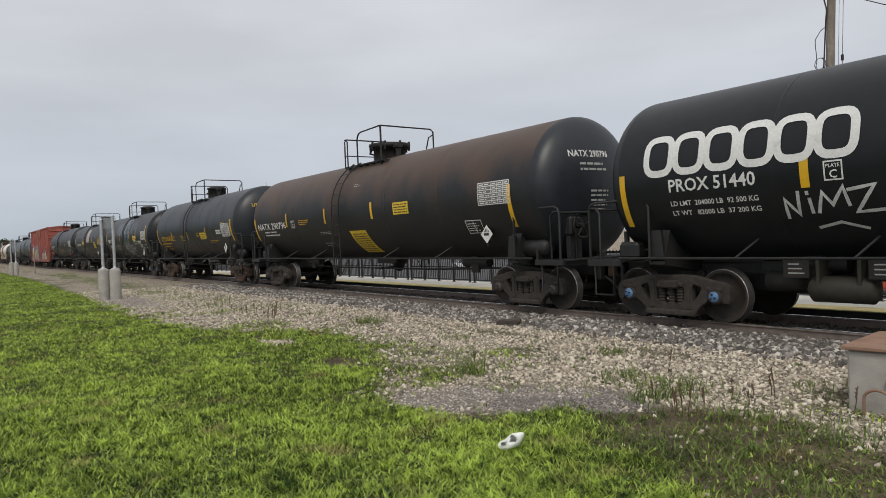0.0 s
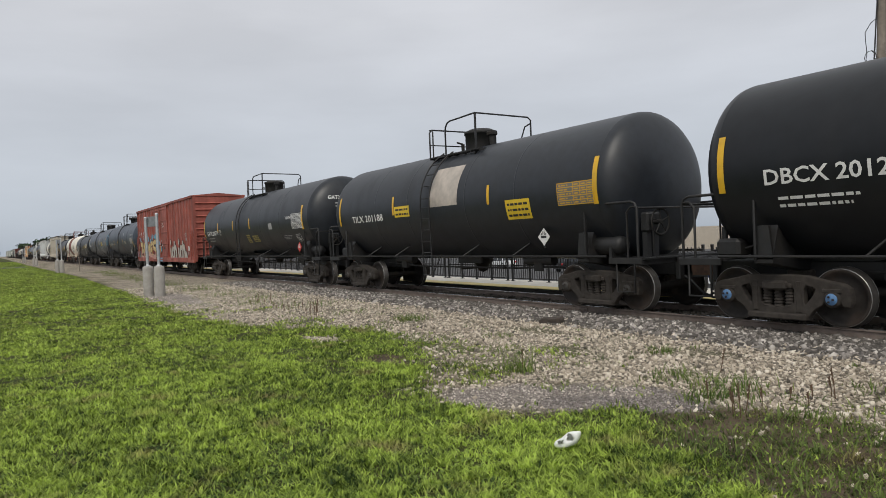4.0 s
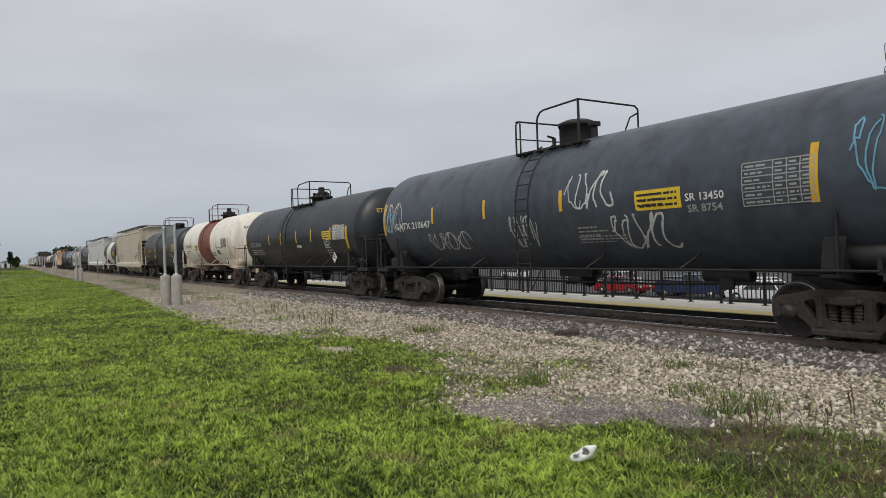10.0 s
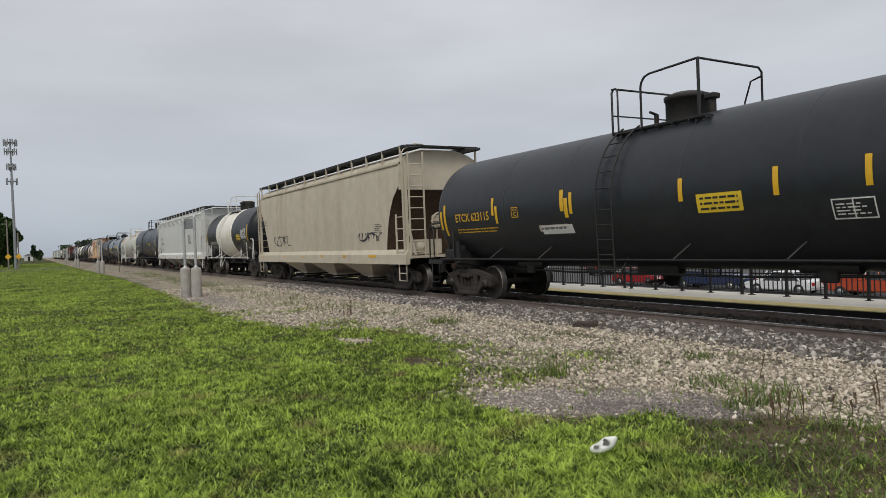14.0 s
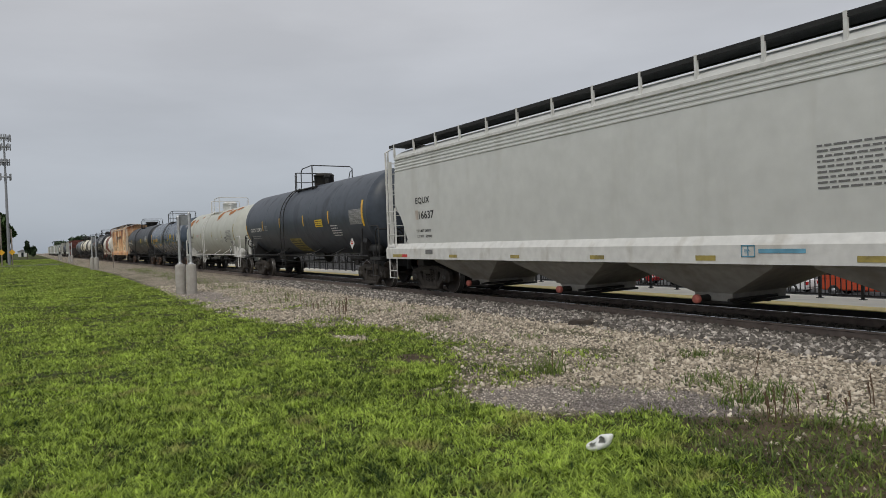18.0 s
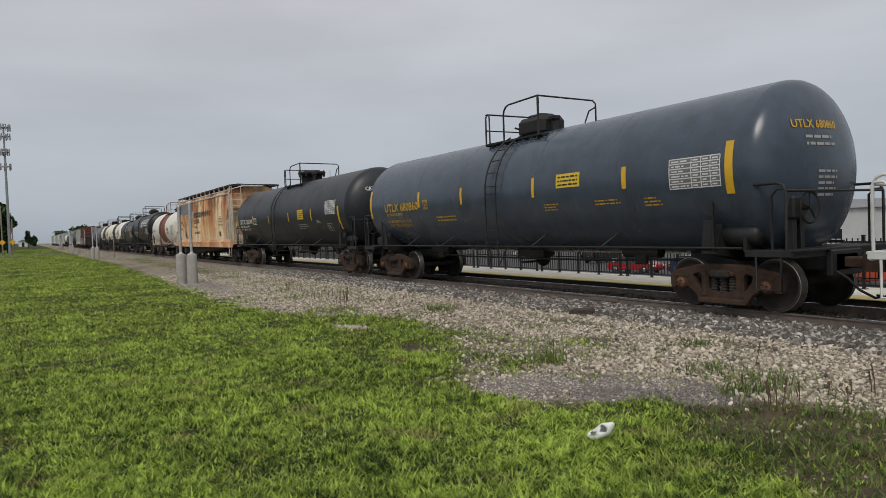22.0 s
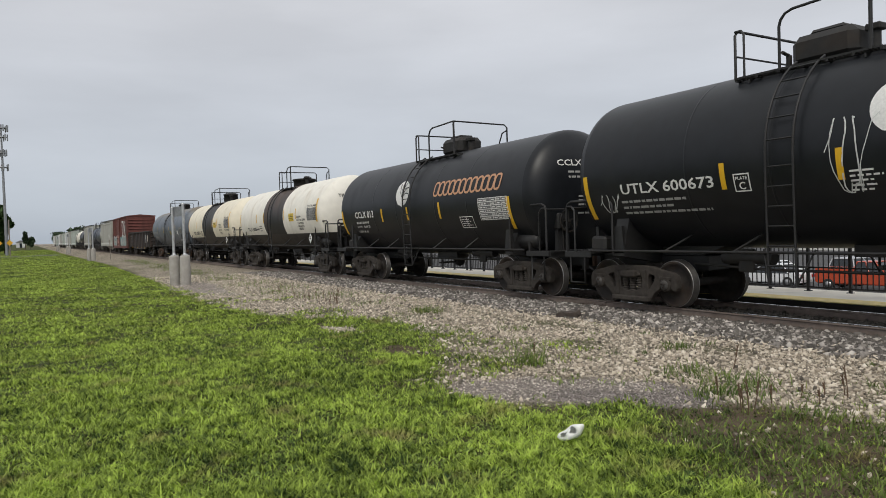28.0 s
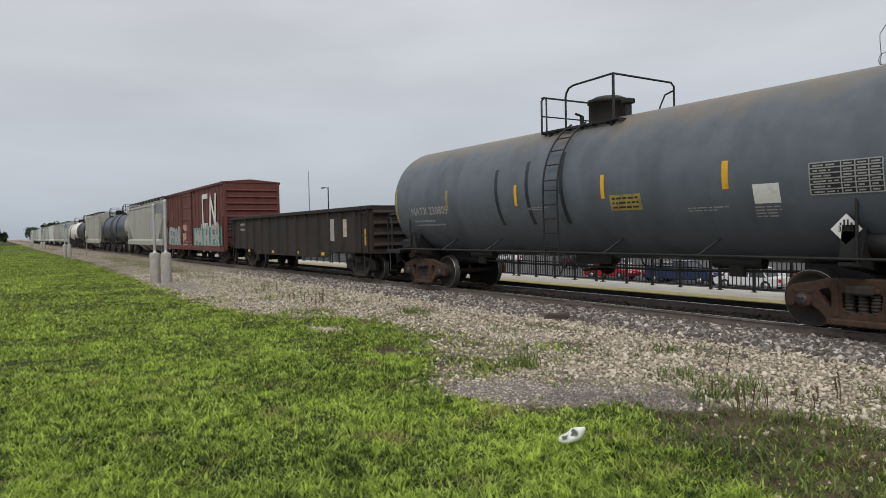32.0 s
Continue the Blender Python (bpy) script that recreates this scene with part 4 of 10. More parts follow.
car("silver estate parked behind the fence", -24.7, 46.6, "car_silver", 88, "suv")
car("maroon saloon parked behind the fence", -23.1, 50.4, "car_red", 95)
car("orange-red pickup parked behind the fence", -22.2, 42.8, "car_orange", 3, "pickup")
car("orange-red saloon parked behind the fence", -17.1, 45.6, "car_orange", 80)
car("red hatchback parked farther off", -18.9, 52.9, "car_red", 178)
car("silver saloon parked farther off", -48.5, 50.4, "car_silver", 176)
car("black estate car parked farther off", -55.4, 52.9, "car_black", 90, "suv")
car("white saloon parked far off", -73.1, 56.7, "car_white", 180)
car("white van-like estate parked in the car park", -10.6, 45.4, "car_white", 90, "suv")

for k, (x, y, w, d, h) in enumerate(((-36, 98, 44, 12, 5.0), (-2, 94, 24, 10, 5.6), (-185, 36, 22, 14, 8.0))):
    t = thing("shed", "low pale clad building with a shallow grey roof", "building", pose(x, y, LOT), "buildings far off")
    part("wall", Build().box(-w / 2, w / 2, -d / 2, d / 2, 0, h), M["render_wall"], t)
    part("roof", Build().prism([(-d / 2 - 0.4, h), (d / 2 + 0.4, h), (0, h + 1.2)], "x", -w / 2 - 0.3, w / 2 + 0.3), M["roof"], t)
    for q in range(4):
        xx = -w / 2 + w * (q + 0.5) / 4
        part("window", Build().box(xx - 0.8, xx + 0.8, -d / 2 - 0.03, -d / 2 + 0.02, 1.0, 2.3), M["glass"], t)
t = thing("house", "small white house with a grey gable roof", "building", pose(-390, -2.3, 0), "buildings far off")
part("wall", Build().box(-5, 5, -1.9, 1.9, 0, 2.5), M["render_wall"], t)
part("roof", Build().prism([(-2.2, 2.5), (2.2, 2.5), (0, 3.5)], "x", -5.3, 5.3), M["roof"], t)
part("door", Build().box(4.98, 5.04, -0.5, 0.5, 0, 2.05), M["glass"], t)

for x, y in ((-120.0, -3.35), (-121.0, -2.05)):
    t = thing("road_sign", "yellow diamond road sign on a timber post", "road sign", pose(x, y, 0))
    part("post", Build().tube([(0, 0, 0), (0, 0, 7.4 if y < -3 else 5.4)], 0.09, 8), M["timber"], t)
    part("sign_plate", Build().prism([(0, 1.5), (0.44, 1.95), (0, 2.4), (-0.44, 1.95)], "x", 0.1, 0.12), M["sign_yellow"], t)
road = thing("crossing_road", "grey asphalt road across the end of the lawn", "road", kind="structure")
part("asphalt", Build().box(-118, -108, -200, 4.2, -0.2, 0.03), M["asphalt"], road)


# ---- trees ----
def tree(x, y, h, spread, seed, leaf="leaf", n=1500, label="leafy green broad-leaved tree", size=0.42):
    rnd = random.Random(seed)
    t = thing("tree", label, "tree", pose(x, y, bed_height(x, y)))
    part("trunk", Build().tube([(0, 0, -0.2), (0.1, 0, h * 0.25), (0.0, 0.15, h * 0.55), (0.1, 0, h * 0.85)], [h * 0.028, h * 0.022, h * 0.013, h * 0.004], 8), M["bark"], t)
    clumps = []
    for k in range(9):
        a, z = rnd.uniform(0, 6.28), h * rnd.uniform(0.28, 0.8)
        rr = spread * rnd.uniform(0.4, 0.85)
        end = (rr * math.cos(a), rr * math.sin(a), z + h * rnd.uniform(0.05, 0.16))
        part("limb", Build().tube([(0, 0, z * 0.8), (end[0] * 0.5, end[1] * 0.5, z), end], [h * 0.012, h * 0.008, h * 0.003], 5), M["bark"], t)
        clumps.append((end, spread * rnd.uniform(0.3, 0.5)))
    for k in range(10):
        clumps.append(((rnd.gauss(0, spread * 0.3), rnd.gauss(0, spread * 0.3), h * rnd.uniform(0.45, 0.95)), spread * rnd.uniform(0.25, 0.45)))
    vs, fs = [], []
    for k in range(n):
        (cx, cy, cz), cr = rnd.choice(clumps)
        d = Vector((rnd.gauss(0, 1), rnd.gauss(0, 1), rnd.gauss(0, 0.8))).normalized() * cr * rnd.random() ** 0.4
        p = Vector((cx, cy, cz)) + d
        u = Vector((rnd.gauss(0, 1), rnd.gauss(0, 1), rnd.gauss(0, 1))).normalized()
        w = u.orthogonal().normalized()
        s = size * rnd.uniform(0.6, 1.3)
        o = len(vs)
        vs += [tuple(p + u * s), tuple(p + w * s * 0.6), tuple(p - u * s), tuple(p - w * s * 0.6)]
        fs.append((o, o + 1, o + 2, o + 3))
    b = Build()
    b.v, b.f, b.m, b.s = vs, fs, [0] * len(fs), [False] * len(fs)
    me = bpy.data.meshes.new("crown")
    me.from_pydata(vs, [], fs)
    me.materials.append(M[leaf])
    tagged(part("crown", me, None, t), kind="stuff")


for k, (x, y, h, s) in enumerate(((-148, -5.6, 8.6, 3.4), (-156, -8.5, 10.5, 4.6), (-146, -11.0, 11.0, 4.8), (-152, -3.4, 6.6, 1.6), (-150, -5.0, 3.6, 2.6), (-151, -7.6, 4.0, 2.6), (-160, -14, 12.0, 5.5))):
    tree(x, y, h, s, 40 + k, n=2600)
tree(-250, 1.05, 3.3, 1.1, 61, "leaf_far", 900, "dark rounded tree far along the lawn", 0.6)
tree(-250, -0.25, 5.4, 0.4, 62, "leaf_far", 700, "dark narrow tree far along the lawn", 0.6)
for k in range(15):
    rnd = random.Random(300 + k)
    tree(-560 - 11 * k + rnd.uniform(-8, 8), 24 + 3.4 * k + rnd.uniform(-4, 4), rnd.uniform(12, 16), rnd.uniform(6, 8), 70 + k, "leaf_far", 1100, "broad tree in the far wood line", 0.95)
tree(-78, 75, 10.5, 4.5, 95, "leaf_far", 1300, "tree beyond the car park", 0.5)
tree(-22, 72, 9.5, 5.0, 96, "leaf_far", 1300, "tree beyond the car park", 0.5)
tree(-10, 80, 10.0, 5.0, 97, "leaf_far", 1300, "tree beyond the car park", 0.5)


# ---- grass, weeds and stones ----
def grass_material(name, a, b_, dry):
    m = bpy.data.materials.new(name)
    m.use_nodes = True
    n, k = m.node_tree.nodes, m.node_tree.links
    b = n["Principled BSDF"]
    g = n.new("ShaderNodeNewGeometry")
    co = n.new("ShaderNodeTexCoord")

    def patches(scale, lo, hi, a0, a1, detail=4):
        t = n.new("ShaderNodeTexNoise")
        t.inputs["Scale"].default_value, t.inputs["Detail"].default_value = scale, detail
        k.new(co.outputs["Object"], t.inputs["Vector"])
        mr = n.new("ShaderNodeMapRange")
        for key, val in (("From Min", lo), ("From Max", hi), ("To Min", a0), ("To Max", a1)):
            mr.inputs[key].default_value = val
        k.new(t.outputs["Fac"], mr.inputs["Value"])
        return mr.outputs[0]

    def added(u, v, f=1.0):
        q = n.new("ShaderNodeMath")
        q.operation = "MULTIPLY_ADD"
        k.new(u, q.inputs[0])
        q.inputs[1].default_value = f
        k.new(v, q.inputs[2])
        return q.outputs[0]

    fac = added(g.outputs["Random Per Island"], added(patches(9.0, 0.32, 0.68, -0.36, 0.36, 2), added(patches(2.6, 0.3, 0.7, -0.17, 0.17), patches(0.5, 0.3, 0.7, 0.0, 0.40))), 0.56)
    r = n.new("ShaderNodeValToRGB")
    mid = tuple((p + q) / 2 for p, q in zip(a, b_))
    for i, (at, tone) in enumerate(((0.0, a), (1.0, b_), (0.5, mid), (0.93, b_))):
        e = r.color_ramp.elements[i] if i < 2 else r.color_ramp.elements.new(at)
        e.position, e.color = at, (*tone, 1)
    k.new(fac, r.inputs[0])
    s = n.new("ShaderNodeMix")
    s.data_type = "RGBA"
    k.new(r.outputs[0], s.inputs["A"])
    s.inputs["B"].default_value = (*dry, 1)
    k.new(added(g.outputs["Random Per Island"], patches(1.6, 0.54, 0.72, -0.42, 0.42, 8), 0.35), s.inputs["Factor"])
    k.new(s.outputs["Result"], b.inputs["Base Color"])
    b.inputs["Roughness"].default_value = 0.6
    b.inputs["Specular IOR Level"].default_value = 0.25
    tr = n.new("ShaderNodeBsdfTranslucent")
    k.new(s.outputs["Result"], tr.inputs["Color"])
    mx = n.new("ShaderNodeMixShader")
    mx.inputs[0].default_value = 0.35
    k.new(b.outputs[0], mx.inputs[1]), k.new(tr.outputs[0], mx.inputs[2])
    k.new(mx.outputs[0], n["Material Output"].inputs["Surface"])
    return m


M["grass"] = grass_material("lawn_grass", (0.030, 0.062, 0.011), (0.56, 0.72, 0.130), (0.36, 0.27, 0.14))
M["clover"] = grass_material("clover_leaves", (0.035, 0.075, 0.018), (0.40, 0.54, 0.12), (0.28, 0.24, 0.12))
M["weed"] = grass_material("shoulder_weeds", (0.07, 0.12, 0.03), (0.24, 0.31, 0.08), (0.32, 0.23, 0.11))
M["thatch"] = grass_material("dull_thatch", (0.025, 0.040, 0.011), (0.17, 0.22, 0.055), (0.24, 0.17, 0.09))
M["stalk"] = material("dry_brown_stalk", (0.12, 0.075, 0.045), 0.9)


def blades(name, points, heights, widths, mat, label, category, seed, bend=0.5):
    """Bent tapering blades of grass, one island each."""
    rng = np.random.default_rng(seed)
    n = len(points)
    a = rng.uniform(0, 2 * np.pi, n)
    side = np.stack([np.cos(a), np.sin(a), np.zeros(n)], 1)
    fall = np.stack([-np.sin(a), np.cos(a), np.zeros(n)], 1) * (heights * rng.uniform(0.15, 1.0, n) * bend * 2)[:, None]
    up = np.zeros((n, 3))
    up[:, 2] = heights
    w = side * widths[:, None] * 0.5
    p = np.asarray(points)
    v = np.stack([p - w, p + w, p + up * 0.55 + fall * 0.3 + w * 0.8, p + up * 0.55 + fall * 0.3 - w * 0.8, p + up * 0.95 + fall], 1).reshape(-1, 3)
    base = np.arange(n)[:, None] * 5
    quads = base + np.array([[0, 1, 2, 3]])
    tris = base + np.array([[3, 2, 4]])
    me = bpy.data.meshes.new(name)
    me.vertices.add(n * 5)
    me.vertices.foreach_set("co", v.astype(np.float32).ravel())
    me.loops.add(n * 7)
    me.loops.foreach_set("vertex_index", np.concatenate([quads, tris], 1).astype(np.int32).ravel())
    me.polygons.add(n * 2)
    starts = (np.arange(n)[:, None] * 7 + np.array([[0, 4]])).astype(np.int32).ravel()
    me.polygons.foreach_set("loop_start", starts)
    me.materials.append(M[mat])
    me.update()
    me.validate()
    ob = new(name, me)
    tagged(ob, label, category, kind="stuff")


GRID_X, GRID_Y = np.arange(-34, 4.01, 0.12), np.arange(-8, 13.5, 0.12)
COVER = np.array([[cover_at(x, y) + (bed_height(x, y), 0.5 + 0.9 * smooth_noise(x, y, 0.24, 12.0) + 0.5 * smooth_noise(x, y, 1.1, 14.0), patch_at(x, y)) for x in GRID_X] for y in GRID_Y])


def looked_up(x, y):
    """Stone, dark gravel, bare earth, height and tuft at many places at once."""
    i = np.clip(((y + 8) / 0.12).round().astype(int), 0, len(GRID_Y) - 1)
    j = np.clip(((x + 34) / 0.12).round().astype(int), 0, len(GRID_X) - 1)
    return COVER[i, j].T


def build_grass():
    rng = np.random.default_rng(11)

    def spread(n, near, far, lo, hi, power):
        """Places over the wedge that the lens takes in, thinner with distance."""
        r = near * (far / near) ** (rng.random(n) ** power)
        a = radians(180) - np.radians(rng.uniform(lo, hi, n))
        return r, r * np.cos(a), r * np.sin(a)

    # tufts: a handful of blades leaning out from one root, with dark gaps between
    n = 150000
    r, x, y = spread(n, 3.6, 34, -8, 77, 0.76)
    stone, dark, bare, h0, tuft, _ = looked_up(x, y)
    keep = (y < 6.9) & (y > -7.5) & (rng.random(n) < ((1 - stone) ** 2 * (1 - dark) * (1 - 0.93 * bare)) * np.clip(0.15 + 1.05 * tuft, 0.04, 1) + 0.004)
    x, y, r, h0, tuft, bare = (q[keep][:44000] for q in (x, y, r, h0, tuft, bare))
    size = rng.uniform(0.6, 1.5, len(x)) * (0.75 + 0.5 * np.clip(tuft, 0, 1.2))
    many = 6
    reach = 0.035 * size * (1 + 0.03 * r)
    bx = np.repeat(x, many) + rng.normal(0, 1, len(x) * many) * np.repeat(reach, many)
    by = np.repeat(y, many) + rng.normal(0, 1, len(x) * many) * np.repeat(reach, many)
    rr, hh = np.repeat(r, many), np.repeat(h0, many)
    hs = np.repeat(np.clip(0.046 * size * (1 - 0.4 * bare), 0.02, 0.15), many) * rng.uniform(0.5, 1.35, len(bx))
    ws = rng.uniform(0.005, 0.0135, len(bx)) * (1 + 0.075 * rr)
    blades("lawn_grass", np.stack([bx, by, hh - 0.006], 1), hs, ws, "grass", "short mown green lawn grass", "grass", 12, 0.8)
    # broad clover leaves among the blades
    n = 60000
    r, x, y = spread(n, 3.8, 14, -4, 76, 0.8)
    stone, dark, bare, h0, tuft, _ = looked_up(x, y)
    keep = (y < 6.5) & (rng.random(n) < 0.8 * (1 - stone) ** 2 * (1 - dark) * np.clip(1.0 - 0.7 * tuft, 0.08, 1) * (1 - 0.9 * bare))
    x, y, h0 = x[keep], y[keep], h0[keep]
    blades("lawn_clover", np.stack([x, y, h0 + 0.006], 1), rng.uniform(0.012, 0.03, len(x)), rng.uniform(0.012, 0.026, len(x)), "clover", "low broad-leaved clover in the lawn", "clover", 13, 1.6)
    # thin thatch on the trodden earth
    n = 60000
    r, x, y = spread(n, 3.8, 10, 30, 77, 0.9)
    stone, dark, bare, h0, tuft, _ = looked_up(x, y)
    keep = (bare > 0.5) & (stone < 0.5) & (dark < 0.3) & (rng.random(n) < np.clip(0.25 + 0.8 * tuft, 0.05, 0.9))
    x, y, h0 = x[keep][:15000], y[keep][:15000], h0[keep][:15000]
    blades("thin_thatch", np.stack([x, y, h0 - 0.004], 1), rng.uniform(0.015, 0.05, len(x)), rng.uniform(0.005, 0.011, len(x)), "thatch", "thin dark grass and dead thatch on brown earth", "grass", 15, 1.3)
    # farther lawn: coarser tufts
    n = 110000
    r = 30 * (210 / 30) ** rng.random(n)
    a = radians(180) - np.radians(rng.uniform(-3, 13, n))
    x, y = r * np.cos(a), r * np.sin(a)
    edge = np.interp(x, [e[0] for e in EDGE], [e[1] for e in EDGE])
    keep = y < edge - 0.1
    x, y, r = x[keep], y[keep], r[keep]
    blades("far_lawn_grass", np.stack([x, y, np.full(len(x), -0.01)], 1), rng.uniform(0.03, 0.09, len(x)), rng.uniform(0.0007, 0.0014, len(x)) * r, "grass", "mown lawn grass farther off", "grass", 14, 0.7)


build_grass()


def build_weeds():
    rng = np.random.default_rng(21)
    pts, hs, ws = [], [], []
    spots = [(-12.9, 7.45, 0.34, 0.17, 190), (-6.95, 5.6, 0.24, 0.30, 70), (-6.57, 7.87, 0.26, 0.12, 110), (-7.98, 7.07, 0.2, 0.08, 60), (-4.5, 6.1, 0.36, 0.14, 150), (-4.65, 6.8, 0.3, 0.16, 90), (-3.5, 6.0, 0.3, 0.10, 110), (-3.7, 4.75, 0.5, 0.09, 150), (-3.2, 4.7, 0.7, 0.10, 260), (-2.7, 5.0, 0.7, 0.09, 220), (-2.2, 4.5, 0.7, 0.10, 260), (-3.0, 5.6, 0.7, 0.06, 160), (-4.0, 5.1, 0.4, 0.08, 130), (-9.3, 5.9, 0.7, 0.07, 260), (-10.4, 6.1, 0.6, 0.08, 240), (-12.2, 6.1, 0.6, 0.1, 200), (-10.3, 5.2, 0.5, 0.1, 150),
             (-3.4, 6.3, 0.6, 0.09, 200), (-4.6, 6.4, 0.5, 0.08, 200), (-8.9, 6.1, 0.9, 0.05, 380), (-7.9, 5.3, 0.6, 0.05, 300), (-2.6, 7.0, 0.6, 0.07, 150), (-5.3, 6.6, 0.4, 0.14, 150), (-2.6, 6.1, 0.5, 0.14, 160), (-9.6, 7.4, 0.3, 0.1, 60), (-8.4, 6.6, 0.4, 0.1, 70), (-15.5, 7.2, 0.7, 0.09, 120), (-18.5, 8.0, 0.8, 0.1, 110), (-3.6, 7.6, 0.4, 0.12, 70)]
    for k in range(26):
        spots.append((-19 - 1.9 * k + rng.uniform(-1, 1), 6.9 + 0.04 * k + rng.uniform(-0.4, 0.5), 0.9, 0.22, 70))
    for k in range(60):
        spots.append((rng.uniform(-22, -1.5), rng.uniform(5.2, 8.8), 0.12, 0.08, 16))
    for cx, cy, r, h, n in spots:
        for _ in range(n):
            x, y = cx + rng.normal(0, r * 0.5), cy + rng.normal(0, r * 0.5)
            pts.append((x, y, bed_height(x, y) - 0.01))
            hs.append(h * rng.uniform(0.4, 1.15))
            ws.append(rng.uniform(0.007, 0.017))
    blades("shoulder_weeds", pts, np.array(hs), np.array(ws), "weed", "ragged green weeds among the stones", "weeds", 22, 0.75)
    # dry dock stalks
    rnd = random.Random(9)
    stalks = [(-4.49, 6.05, 0.2), (-3.98, 5.72, 0.26), (-3.89, 5.7, 0.32), (-3.95, 5.87, 0.28), (-3.93, 6.1, 0.2), (-4.02, 5.8, 0.2), (-3.71, 7.0, 0.3), (-3.76, 7.03, 0.2), (-5.21, 7.28, 0.3), (-3.95, 6.6, 0.13), (-3.7, 6.5, 0.14), (-3.86, 6.85, 0.12), (-6.9, 5.6, 0.3), (-2.9, 6.9, 0.24)]
    for k in range(34):
        stalks.append((rnd.uniform(-21.5, -15), rnd.uniform(6.3, 7.7), rnd.uniform(0.12, 0.28)))
    for x, y, h in stalks:
        t = thing("dry_stalk", "dry brown weed stalk standing in the stones", "weed", pose(x, y, 0, rnd.uniform(-8, 8), rnd.uniform(-8, 8), 0), "dry stalks")
        b = Build().tube([(0, 0, -0.05), (0.01, 0, h * 0.5), (0.0, 0.015, h)], [0.006, 0.005, 0.003], 5)
        part("stem", b, M["stalk"], t)
        head = Build()
        for q in range(9):
            z = h * (0.5 + 0.5 * q / 9)
            a = q * 2.4
            head.tube([(0.003, 0, z), (0.013 * math.cos(a), 0.013 * math.sin(a), z + 0.016)], [0.008, 0.004], 4)
        part("seed_head", head, M["stalk"], t)


build_weeds()


def stone_material(name, *tones):
    m = material(name, (0.40, 0.36, 0.30), 0.9, 0.0, 0.2, 20, 0.0)
    n, k = m.node_tree.nodes, m.node_tree.links
    b = n["Principled BSDF"]
    g = n.new("ShaderNodeNewGeometry")
    r = n.new("ShaderNodeValToRGB")
    cols = tuple(zip((0.0, 0.4, 0.78, 1.0), tones))
    for i, (at, c) in enumerate(cols):
        e = r.color_ramp.elements[i] if i < 2 else r.color_ramp.elements.new(at)
        e.position, e.color = at, (*c, 1)
    k.new(g.outputs["Random Per Island"], r.inputs[0])
    old = b.inputs["Base Color"].links[0].from_socket
    mx = n.new("ShaderNodeMix")
    mx.data_type = "RGBA"
    mx.inputs["Factor"].default_value = 0.85
    k.new(old, mx.inputs["A"]), k.new(r.outputs[0], mx.inputs["B"])
    k.new(mx.outputs["Result"], b.inputs["Base Color"])
    return m


